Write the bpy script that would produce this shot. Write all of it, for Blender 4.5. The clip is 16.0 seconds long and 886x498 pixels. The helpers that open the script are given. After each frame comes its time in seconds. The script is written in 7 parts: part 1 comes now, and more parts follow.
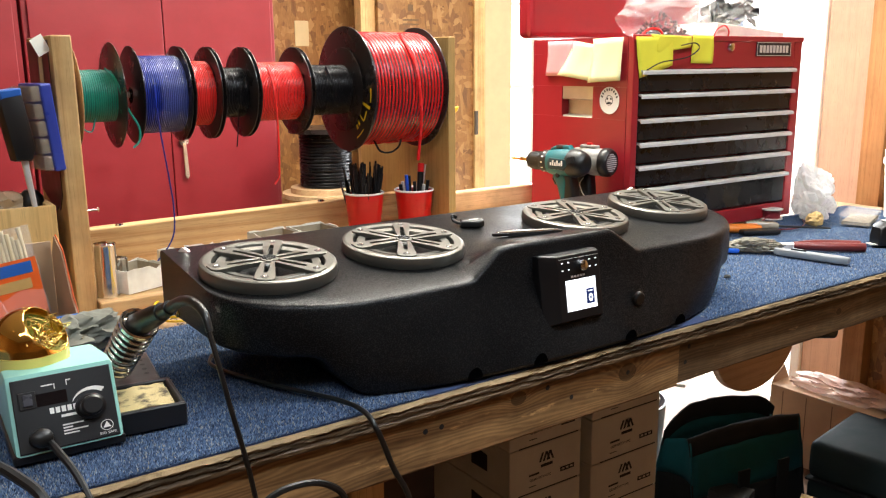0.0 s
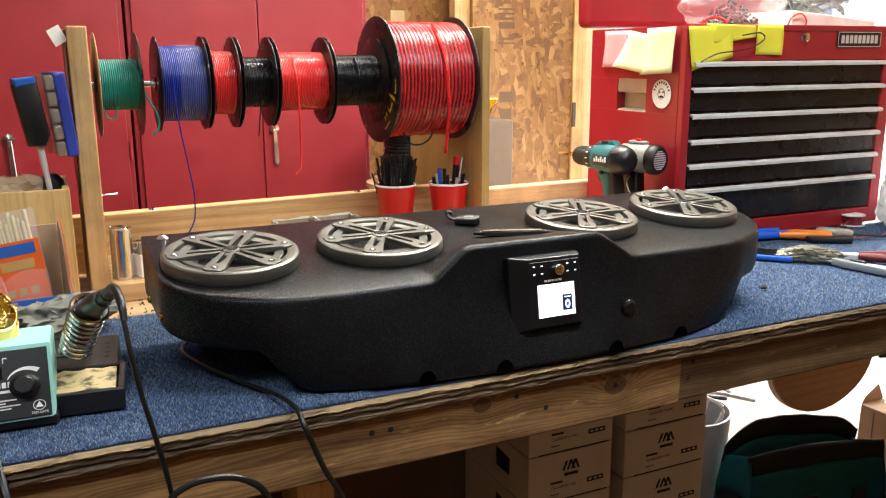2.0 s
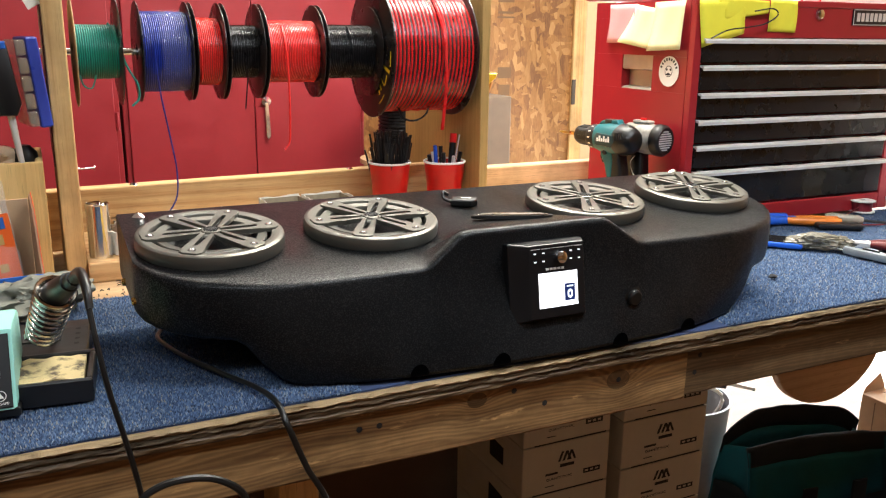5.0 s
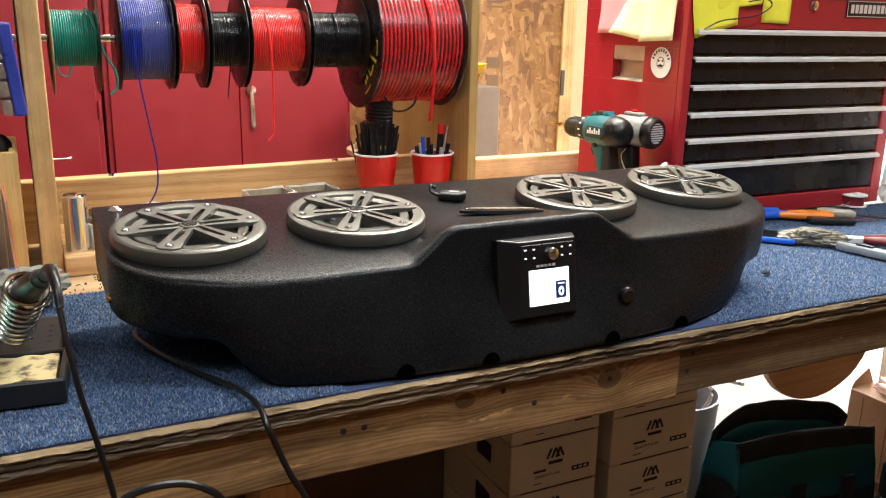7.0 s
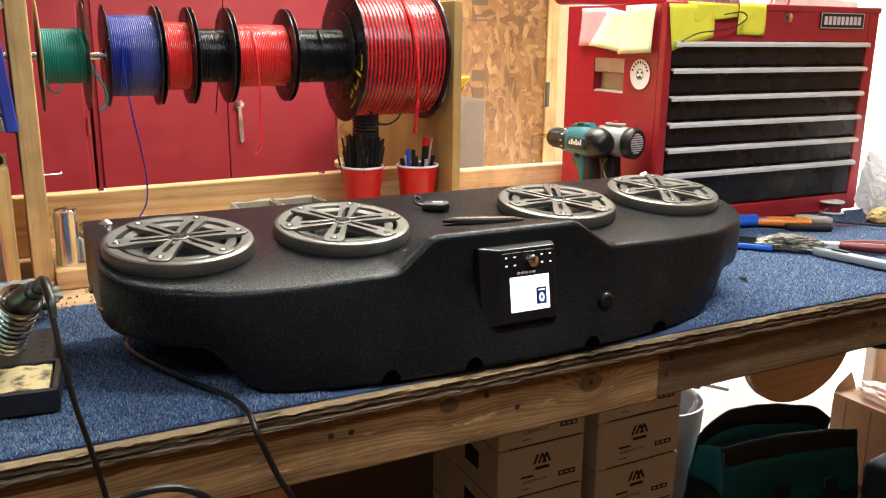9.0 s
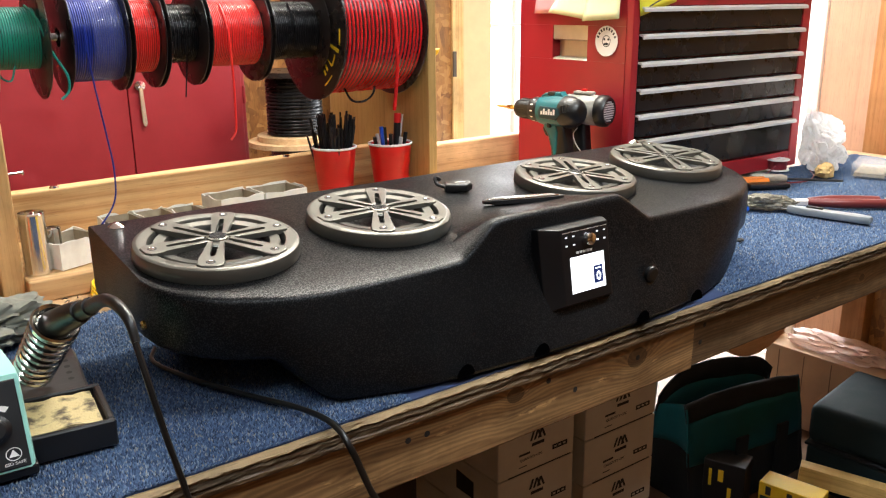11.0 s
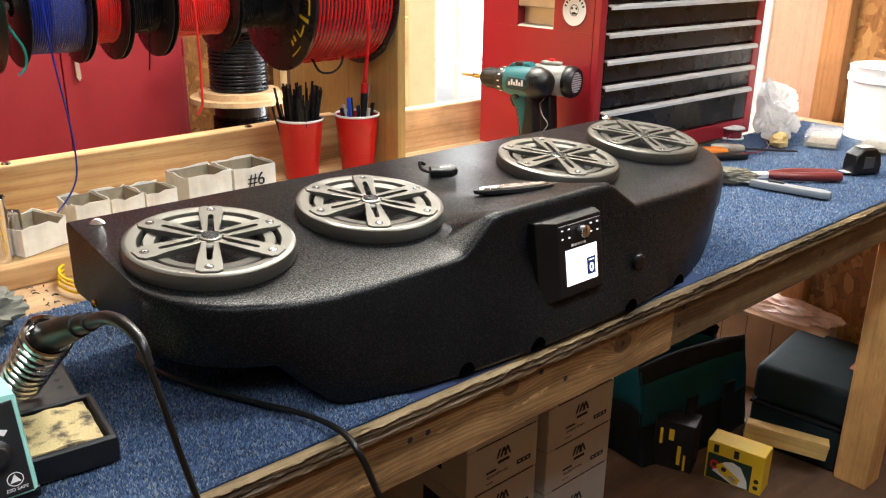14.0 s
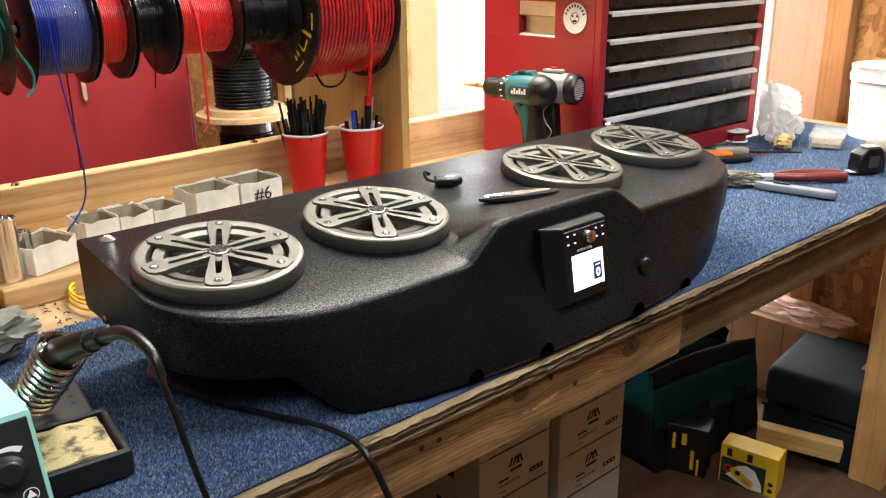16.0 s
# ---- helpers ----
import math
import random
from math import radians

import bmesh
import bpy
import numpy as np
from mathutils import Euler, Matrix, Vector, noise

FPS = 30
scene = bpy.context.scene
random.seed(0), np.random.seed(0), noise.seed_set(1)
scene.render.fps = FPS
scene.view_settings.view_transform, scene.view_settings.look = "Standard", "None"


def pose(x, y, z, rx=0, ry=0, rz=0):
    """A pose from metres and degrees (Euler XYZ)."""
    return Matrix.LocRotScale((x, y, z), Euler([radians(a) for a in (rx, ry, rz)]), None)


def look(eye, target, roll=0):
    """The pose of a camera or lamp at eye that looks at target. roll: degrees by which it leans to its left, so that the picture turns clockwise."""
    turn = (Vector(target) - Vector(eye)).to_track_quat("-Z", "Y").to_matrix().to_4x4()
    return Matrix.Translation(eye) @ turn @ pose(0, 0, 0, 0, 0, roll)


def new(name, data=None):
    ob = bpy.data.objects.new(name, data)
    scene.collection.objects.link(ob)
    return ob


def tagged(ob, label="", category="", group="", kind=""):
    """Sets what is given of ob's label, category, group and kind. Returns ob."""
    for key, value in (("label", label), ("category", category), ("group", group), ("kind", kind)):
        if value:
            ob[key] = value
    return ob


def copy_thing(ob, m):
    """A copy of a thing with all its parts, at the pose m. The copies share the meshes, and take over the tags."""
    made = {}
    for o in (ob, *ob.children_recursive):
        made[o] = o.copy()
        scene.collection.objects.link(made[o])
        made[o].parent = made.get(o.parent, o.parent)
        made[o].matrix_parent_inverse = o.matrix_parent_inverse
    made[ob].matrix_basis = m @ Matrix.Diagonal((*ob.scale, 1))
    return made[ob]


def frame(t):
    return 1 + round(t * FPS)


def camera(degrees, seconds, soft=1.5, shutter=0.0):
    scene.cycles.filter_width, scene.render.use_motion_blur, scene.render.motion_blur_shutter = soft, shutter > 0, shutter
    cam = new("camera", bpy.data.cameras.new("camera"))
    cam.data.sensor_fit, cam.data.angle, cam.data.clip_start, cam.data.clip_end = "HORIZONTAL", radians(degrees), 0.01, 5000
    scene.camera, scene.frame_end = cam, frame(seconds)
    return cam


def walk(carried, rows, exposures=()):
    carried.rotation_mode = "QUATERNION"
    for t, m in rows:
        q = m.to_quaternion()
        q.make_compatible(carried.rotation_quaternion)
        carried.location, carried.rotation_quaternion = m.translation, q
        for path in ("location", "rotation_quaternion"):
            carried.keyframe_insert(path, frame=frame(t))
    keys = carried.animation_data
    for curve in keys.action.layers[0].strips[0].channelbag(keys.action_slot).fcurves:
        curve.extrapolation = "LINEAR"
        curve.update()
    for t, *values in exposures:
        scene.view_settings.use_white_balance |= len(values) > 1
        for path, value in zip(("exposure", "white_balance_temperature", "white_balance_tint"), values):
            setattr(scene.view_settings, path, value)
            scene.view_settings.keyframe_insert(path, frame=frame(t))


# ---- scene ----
cam = camera(55.0, 16.0, soft=1.2)
PATH = [
    (0, (-0.844, -0.907, 1.352), (0.275, 0.695, 0.928), -0.5),
    (0.5, (-0.809, -0.911, 1.354), (0.267, 0.721, 0.929), -0.4),
    (1, (-0.725, -0.918, 1.36), (0.258, 0.77, 0.931), -0.2),
    (1.5, (-0.651, -0.948, 1.361), (0.25, 0.783, 0.922), -0.4),
    (2, (-0.607, -0.995, 1.353), (0.227, 0.767, 0.908), -0.3),
    (2.5, (-0.606, -1.009, 1.345), (0.18, 0.774, 0.895), -0.2),
    (3, (-0.597, -0.993, 1.348), (0.187, 0.792, 0.902), 0.0),
    (3.5, (-0.59, -0.98, 1.344), (0.209, 0.796, 0.893), -0.0),
    (4, (-0.584, -0.964, 1.346), (0.228, 0.803, 0.878), 0.1),
    (6.5, (-0.562, -0.886, 1.345), (0.309, 0.838, 0.826), 1.3),
    (7, (-0.559, -0.89, 1.344), (0.307, 0.836, 0.823), 1.1),
    (7.5, (-0.559, -0.893, 1.346), (0.305, 0.834, 0.824), 0.8),
    (8, (-0.56, -0.893, 1.346), (0.312, 0.832, 0.832), 0.8),
    (8.5, (-0.56, -0.898, 1.347), (0.324, 0.823, 0.843), 0.8),
    (9, (-0.565, -0.923, 1.348), (0.324, 0.799, 0.855), 0.6),
    (11.5, (-0.766, -0.694, 1.35), (0.443, 0.788, 0.768), -0.2),
    (12, (-0.773, -0.673, 1.359), (0.473, 0.768, 0.75), 0.3),
    (12.5, (-0.775, -0.665, 1.389), (0.475, 0.751, 0.731), 0.5),
    (13, (-0.774, -0.66, 1.406), (0.47, 0.742, 0.709), 0.7),
    (13.5, (-0.781, -0.657, 1.406), (0.466, 0.743, 0.708), 1.0),
    (14, (-0.78, -0.657, 1.404), (0.469, 0.747, 0.72), 0.8),
    (14.5, (-0.781, -0.662, 1.404), (0.468, 0.749, 0.732), 0.4),
    (15, (-0.785, -0.663, 1.405), (0.462, 0.753, 0.742), 0.2),
    (15.5, (-0.786, -0.663, 1.403), (0.458, 0.757, 0.744), -0.2),
    (16, (-0.784, -0.664, 1.403), (0.457, 0.759, 0.744), -0.8),
]
walk(cam, [(t, look(eye, target, roll)) for t, eye, target, roll in PATH])

# ---- world, lamps ----
world = bpy.data.worlds.new("world")
scene.world = world
world.use_nodes = True
wn = world.node_tree.nodes
sky = wn.new("ShaderNodeTexSky")
sky.sky_type, sky.sun_disc, sky.sun_elevation, sky.sun_rotation = "NISHITA", False, radians(59), radians(68)
world.node_tree.links.new(sky.outputs[0], wn["Background"].inputs[0])
wn["Background"].inputs[1].default_value = 0.14


def lamp(name, kind, m, power, colour, **more):
    data = bpy.data.lights.new(name, kind)
    data.energy, data.color = power, colour
    ob = new(name, data)
    ob.matrix_world = m
    return ob


sun = lamp("sun", "SUN", look((5, 2, 9), (0, 0, 0)), 4.5, (1, 0.95, 0.86))
sun.data.angle = radians(0.6)

# unseen overhead area lamps: one bench tube, the others added as fill
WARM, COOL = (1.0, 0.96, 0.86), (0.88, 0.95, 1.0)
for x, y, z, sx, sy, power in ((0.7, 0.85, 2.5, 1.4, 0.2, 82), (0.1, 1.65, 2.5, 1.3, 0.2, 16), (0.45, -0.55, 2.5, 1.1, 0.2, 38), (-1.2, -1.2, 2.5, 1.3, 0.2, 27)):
    tube_fill_lamp = lamp("tube_fill_lamp", "AREA", pose(x, y, z), power, WARM if y > 0 else COOL)
    tube_fill_lamp.data.shape, tube_fill_lamp.data.size, tube_fill_lamp.data.size_y = "RECTANGLE", sx, sy

doorway_sky = lamp("doorway_sky", "AREA", look((2.33, 2.62, 1.2), (1.4, 0.9, 1.0)), 22, (0.93, 0.97, 1.0))
doorway_sky.data.shape, doorway_sky.data.size, doorway_sky.data.size_y = "RECTANGLE", 0.5, 1.7
side_sky = lamp("side_sky", "AREA", look((2.6, 1.75, 1.25), (1.6, 0.55, 0.85)), 180, (0.93, 0.97, 1.0))
side_sky.data.shape, side_sky.data.size, side_sky.data.size_y = "RECTANGLE", 1.5, 1.9

# ---- materials ----
def nodes_of(name, rough=0.5, metal=0.0, spec=0.5):
    m = bpy.data.materials.new(name)
    m.use_nodes = True
    b = m.node_tree.nodes["Principled BSDF"]
    b.inputs["Roughness"].default_value, b.inputs["Metallic"].default_value = rough, metal
    b.inputs["Specular IOR Level"].default_value = spec
    return m, m.node_tree.nodes, m.node_tree.links, b


def coords(n, l, scale=(1, 1, 1), world_space=False):
    tc = n.new("ShaderNodeTexCoord")
    mp = n.new("ShaderNodeMapping")
    mp.inputs["Scale"].default_value = scale
    l.new(tc.outputs["Object"], mp.inputs[0])
    return mp.outputs[0]


def noise_tex(n, l, vec, scale, detail=4, rough=0.6, distort=0.0):
    t = n.new("ShaderNodeTexNoise")
    t.inputs["Scale"].default_value, t.inputs["Detail"].default_value = scale, detail
    t.inputs["Roughness"].default_value, t.inputs["Distortion"].default_value = rough, distort
    l.new(vec, t.inputs["Vector"])
    return t.outputs[0]


def ramp(n, l, fac, stops):
    r = n.new("ShaderNodeValToRGB")
    while len(r.color_ramp.elements) < len(stops):
        r.color_ramp.elements.new(0.5)
    for e, (p, c) in zip(r.color_ramp.elements, stops):
        e.position, e.color = p, (*c, 1)
    l.new(fac, r.inputs[0])
    return r.outputs[0]


def mixed(n, l, fac, a, b, mode="MIX"):
    x = n.new("ShaderNodeMix")
    x.data_type, x.blend_type = "RGBA", mode
    for sock, v in ((x.inputs[0], fac), (x.inputs[6], a), (x.inputs[7], b)):
        if hasattr(v, "links"):
            l.new(v, sock)
        else:
            sock.default_value = v if isinstance(v, (int, float)) else (*v, 1)
    return x.outputs[2]


def bumped(n, l, b, height, strength, dist=0.002):
    x = n.new("ShaderNodeBump")
    x.inputs["Strength"].default_value, x.inputs["Distance"].default_value = strength, dist
    l.new(height, x.inputs["Height"])
    l.new(x.outputs[0], b.inputs["Normal"])


def paint(name, colour, rough=0.45, metal=0.0, vary=0.12, scale=14, bump=0.15, spec=0.5, grain=300, coat=0.0):
    """A plain finish with faint blotches, fine grain and uneven gloss."""
    m, n, l, b = nodes_of(name, rough, metal, spec)
    v = coords(n, l)
    big, fine = noise_tex(n, l, v, scale, 5), noise_tex(n, l, v, grain, 2)
    lo = tuple(c * (1 - vary) for c in colour)
    hi = tuple(min(1, c * (1 + vary)) for c in colour)
    l.new(ramp(n, l, big, [(0.3, lo), (0.7, hi)]), b.inputs["Base Color"])
    r = ramp(n, l, big, [(0.3, (max(0, rough - 0.08),) * 3), (0.7, (min(1, rough + 0.08),) * 3)])
    l.new(r, b.inputs["Roughness"])
    b.inputs["Coat Weight"].default_value = coat
    if bump:
        bumped(n, l, b, fine, bump, 0.0006)
    return m


def timber(name, light, dark, axis=0, rings=11, rough=0.6, stain=0.35, fine=1.0):
    """Sawn softwood: broad growth bands, fine streaks along the axis, pores and stains."""
    m, n, l, b = nodes_of(name, rough, 0, 0.35)
    info = n.new("ShaderNodeObjectInfo")
    s = [7.0, 7.0, 7.0]
    s[axis] = 0.45
    w = n.new("ShaderNodeTexWave")
    w.wave_type, w.bands_direction = "BANDS", "DIAGONAL"
    w.inputs["Scale"].default_value, w.inputs["Distortion"].default_value = rings * 0.09, 9.0
    w.inputs["Detail"].default_value, w.inputs["Detail Scale"].default_value = 4, 0.6
    l.new(coords(n, l, tuple(s)), w.inputs["Vector"])
    s2 = [95.0, 95.0, 95.0]
    s2[axis] = 1.8
    streak = noise_tex(n, l, coords(n, l, tuple(s2)), 1.0 * fine, 6, 0.7)
    s3 = [420.0, 420.0, 420.0]
    s3[axis] = 22.0
    pores = noise_tex(n, l, coords(n, l, tuple(s3)), 1.0, 2)
    blot = noise_tex(n, l, coords(n, l), 5.0, 6)
    mid = tuple((a * 0.55 + d * 0.45) for a, d in zip(light, dark))
    c1 = ramp(n, l, w.outputs[0], [(0.1, light), (0.7, mid), (0.98, dark)])
    c2 = ramp(n, l, streak, [(0.30, tuple(c * 0.7 for c in dark)), (0.47, mid), (0.62, light)])
    x = mixed(n, l, 0.58, c1, c2)
    x = mixed(n, l, ramp(n, l, pores, [(0.28, (0.5, 0.5, 0.5)), (0.42, (0, 0, 0))]), x, tuple(c * 0.55 for c in dark))
    st = ramp(n, l, blot, [(0.34, (1 - stain, 1 - stain, 1 - stain)), (0.62, (1, 1, 1))])
    y = mixed(n, l, 1.0, x, st, "MULTIPLY")
    tone = n.new("ShaderNodeMapRange")
    tone.inputs["To Min"].default_value, tone.inputs["To Max"].default_value = 0.88, 1.1
    l.new(info.outputs["Random"], tone.inputs[0])
    hs = n.new("ShaderNodeHueSaturation")
    l.new(tone.outputs[0], hs.inputs["Value"])
    l.new(y, hs.inputs["Color"])
    l.new(hs.outputs[0], b.inputs["Base Color"])
    bumped(n, l, b, streak, 0.4, 0.0015)
    return m


def strand_board(name):
    """Oriented strand board: flat chips of several tones laid over one another."""
    m, n, l, b = nodes_of(name, 0.5, 0, 0.45)
    col, h = None, None
    tc = n.new("ShaderNodeTexCoord")
    wob = n.new("ShaderNodeTexNoise")
    wob.inputs["Scale"].default_value = 9.0
    l.new(tc.outputs["Object"], wob.inputs["Vector"])
    add = n.new("ShaderNodeVectorMath")
    add.operation = "MULTIPLY_ADD"
    l.new(wob.outputs["Color"], add.inputs[0])
    add.inputs[1].default_value = (0.03, 0.03, 0.03)
    l.new(tc.outputs["Object"], add.inputs[2])
    for k, (sa, sb, rot) in enumerate(((34, 11, 0.3), (30, 9, -0.5), (36, 12, 1.2), (42, 13, 0.9), (38, 10, -1.0), (46, 13, 0.1))):
        rt = n.new("ShaderNodeMapping")
        rt.inputs["Rotation"].default_value = (rot, rot, 0)
        l.new(add.outputs[0], rt.inputs[0])
        mp = n.new("ShaderNodeMapping")
        mp.inputs["Scale"].default_value = (sa, sa, sb)
        mp.inputs["Location"].default_value = (k * 3.3, k * 1.7, k)
        l.new(rt.outputs[0], mp.inputs[0])
        vo = n.new("ShaderNodeTexVoronoi")
        vo.inputs["Scale"].default_value = 1.0
        l.new(mp.outputs[0], vo.inputs["Vector"])
        sep = n.new("ShaderNodeSeparateColor")
        l.new(vo.outputs["Color"], sep.inputs[0])
        c = ramp(n, l, sep.outputs[0], [(0.0, (0.12, 0.045, 0.011)), (0.3, (0.26, 0.112, 0.028)), (0.75, (0.35, 0.165, 0.045)), (1.0, (0.50, 0.275, 0.095))])
        if col is None:
            col, h = c, sep.outputs[0]
        else:
            pick = ramp(n, l, sep.outputs[1], [(0.60, (0, 0, 0)), (0.63, (1, 1, 1))])
            col = mixed(n, l, pick, col, c)
    grain = noise_tex(n, l, coords(n, l, (170, 170, 35)), 1.0, 4)
    col = mixed(n, l, 0.3, col, ramp(n, l, grain, [(0.3, (0.13, 0.05, 0.013)), (0.7, (0.42, 0.22, 0.075))]))
    l.new(col, b.inputs["Base Color"])
    bumped(n, l, b, h, 0.3, 0.002)
    return m


def carpet_mat(name):
    """Cut-pile carpet: every tuft has its own tone, with soft worn patches."""
    m, n, l, b = nodes_of(name, 0.95, 0, 0.12)
    v = coords(n, l)
    g = n.new("ShaderNodeNewGeometry")
    big = noise_tex(n, l, v, 7, 6)
    c = ramp(n, l, g.outputs["Random Per Island"], [(0.0, (0.022, 0.034, 0.062)), (0.45, (0.058, 0.098, 0.180)), (0.82, (0.098, 0.152, 0.25)), (0.93, (0.20, 0.24, 0.29)), (1.0, (0.24, 0.22, 0.18))])
    c = mixed(n, l, 0.6, c, ramp(n, l, big, [(0.3, (0.55, 0.58, 0.66)), (0.65, (1, 1, 1))]), "MULTIPLY")
    l.new(c, b.inputs["Base Color"])
    return m


def grained_plastic(name, colour, rough=0.5, cell=700, strength=0.5, spec=0.5):
    """Black moulded plastic with a fine pebble grain, dust and a few scuffs."""
    m, n, l, b = nodes_of(name, rough, 0, spec)
    v = coords(n, l)
    pebble = noise_tex(n, l, v, cell, 1, 0.4)
    dust = noise_tex(n, l, v, 9, 6)
    c = ramp(n, l, dust, [(0.35, colour), (0.75, tuple(c * 1.5 + 0.002 for c in colour))])
    l.new(c, b.inputs["Base Color"])
    l.new(ramp(n, l, dust, [(0.3, (rough - 0.06,) * 3), (0.7, (rough + 0.08,) * 3)]), b.inputs["Roughness"])
    glint = noise_tex(n, l, v, cell, 1, 0.5)
    l.new(ramp(n, l, glint, [(0.40, (spec * 0.35,) * 3), (0.52, (spec,) * 3), (0.66, (min(1.0, spec * 3.6),) * 3)]), b.inputs["Specular IOR Level"])
    bumped(n, l, b, pebble, strength, 0.0006)
    return m


def clear_film(name, colour=(1, 1, 1), rough=0.12, alpha=0.25):
    """Crinkled clear plastic."""
    m, n, l, b = nodes_of(name, rough, 0, 0.8)
    b.inputs["Base Color"].default_value = (*colour, 1)
    b.inputs["Alpha"].default_value = alpha
    bumped(n, l, b, noise_tex(n, l, coords(n, l), 60, 4), 0.7, 0.004)
    return m


def glowing(name, colour, strength):
    m, n, l, b = nodes_of(name, 0.4)
    b.inputs["Base Color"].default_value = (*colour, 1)
    b.inputs["Emission Color"].default_value = (*colour, 1)
    b.inputs["Emission Strength"].default_value = strength
    return m


# ---- mesh helpers ----
def mesh_of(name, bm, mat, smooth=False):
    me = bpy.data.meshes.new(name)
    bmesh.ops.recalc_face_normals(bm, faces=bm.faces)
    bm.to_mesh(me)
    bm.free()
    me.materials.append(mat)
    if smooth:
        me.shade_smooth()
        me.set_sharp_from_angle(angle=radians(38))
    return me


def part(name, bm, mat, parent=None, label="", m=None, smooth=False):
    ob = new(name, mesh_of(name, bm, mat, smooth))
    if parent is not None:
        ob.parent = parent
    if m is not None:
        ob.matrix_basis = m
    if label:
        tagged(ob, label)
    return ob


def thing(name, label, category, m=None, group="", kind=""):
    ob = new(name)
    ob.empty_display_size = 0.05
    if m is not None:
        ob.matrix_basis = m
    return tagged(ob, label, category, group, kind)


def solid(name, bm, mat, label, category, m=None, group="", kind="", smooth=False):
    """A top-level thing of one mesh."""
    ob = part(name, bm, mat, None, "", m, smooth)
    return tagged(ob, label, category, group, kind)


def add_box(bm, x0, x1, y0, y1, z0, z1, bevel=0.0, seg=2, m=None):
    vs = [bm.verts.new((x, y, z)) for x in (x0, x1) for y in (y0, y1) for z in (z0, z1)]
    fs = [bm.faces.new([vs[i] for i in f]) for f in ((0, 1, 3, 2), (4, 6, 7, 5), (0, 4, 5, 1), (2, 3, 7, 6), (0, 2, 6, 4), (1, 5, 7, 3))]
    if m is not None:
        bmesh.ops.transform(bm, matrix=m, verts=vs)
    if bevel:
        es = list({e for f in fs for e in f.edges})
        bmesh.ops.bevel(bm, geom=es, offset=bevel, segments=seg, affect="EDGES", profile=0.5)
    return bm


def box(x0, x1, y0, y1, z0, z1, bevel=0.0, seg=2, m=None):
    return add_box(bmesh.new(), x0, x1, y0, y1, z0, z1, bevel, seg, m)


def add_lathe(bm, profile, seg=32, m=None, closed=False):
    """Turn (radius, height) pairs round z."""
    rings = []
    for r, z in profile:
        if r < 1e-6:
            rings.append([bm.verts.new((0, 0, z))])
        else:
            rings.append([bm.verts.new((r * math.cos(2 * math.pi * k / seg), r * math.sin(2 * math.pi * k / seg), z)) for k in range(seg)])
    pairs = list(zip(rings, rings[1:])) + ([(rings[-1], rings[0])] if closed else [])
    for a, b in pairs:
        for k in range(seg):
            q = [a[k % len(a)], a[(k + 1) % len(a)], b[(k + 1) % len(b)], b[k % len(b)]]
            q = [v for i, v in enumerate(q) if v not in q[:i]]
            if len(q) > 2:
                bm.faces.new(q)
    if m is not None:
        bmesh.ops.transform(bm, matrix=m, verts=[v for r in rings for v in r])
    return bm


def lathe(profile, seg=32, m=None, closed=False):
    return add_lathe(bmesh.new(), profile, seg, m, closed)


def add_prism(bm, outline, z0, z1, bevel=0.0, seg=2, m=None):
    """A flat outline of (x, y) pairs raised from z0 to z1."""
    lo = [bm.verts.new((x, y, z0)) for x, y in outline]
    hi = [bm.verts.new((x, y, z1)) for x, y in outline]
    k = len(lo)
    fs = [bm.faces.new(lo[::-1]), bm.faces.new(hi)]
    for i in range(k):
        fs.append(bm.faces.new((lo[i], lo[(i + 1) % k], hi[(i + 1) % k], hi[i])))
    if m is not None:
        bmesh.ops.transform(bm, matrix=m, verts=lo + hi)
    if bevel:
        es = list({e for f in fs[:2] for e in f.edges})
        bmesh.ops.bevel(bm, geom=es, offset=bevel, segments=seg, affect="EDGES", profile=0.5)
    return bm


def prism(outline, z0, z1, bevel=0.0, seg=2, m=None):
    return add_prism(bmesh.new(), outline, z0, z1, bevel, seg, m)


def smooth_line(points, per=8):
    """A Catmull-Rom line through the points."""
    p = [Vector(q) for q in points]
    p = [p[0] * 2 - p[1]] + p + [p[-1] * 2 - p[-2]]
    out = []
    for a, b, c, d in zip(p, p[1:], p[2:], p[3:]):
        for k in range(per):
            t = k / per
            out.append(0.5 * ((2 * b) + (c - a) * t + (2 * a - 5 * b + 4 * c - d) * t * t + (3 * b - a - 3 * c + d) * t ** 3))
    return out + [p[-2]]


def add_tube(bm, line, radius, seg=8, taper=None):
    rings, up = [], Vector((0, 0, 1))
    for i, p in enumerate(line):
        d = (line[min(i + 1, len(line) - 1)] - line[max(i - 1, 0)]).normalized()
        side = d.cross(up)
        side = side.normalized() if side.length > 0.05 else d.cross(Vector((1, 0, 0))).normalized()
        other = side.cross(d).normalized()
        r = radius if taper is None else radius * taper(i / max(1, len(line) - 1))
        rings.append([bm.verts.new(p + r * (math.cos(2 * math.pi * k / seg) * side + math.sin(2 * math.pi * k / seg) * other)) for k in range(seg)])
    for a, b in zip(rings, rings[1:]):
        for k in range(seg):
            bm.faces.new((a[k], a[(k + 1) % seg], b[(k + 1) % seg], b[k]))
    bm.faces.new(rings[0][::-1]), bm.faces.new(rings[-1])
    return bm


def tube(points, radius, seg=8, per=8, taper=None):
    return add_tube(bmesh.new(), smooth_line(points, per), radius, seg, taper)


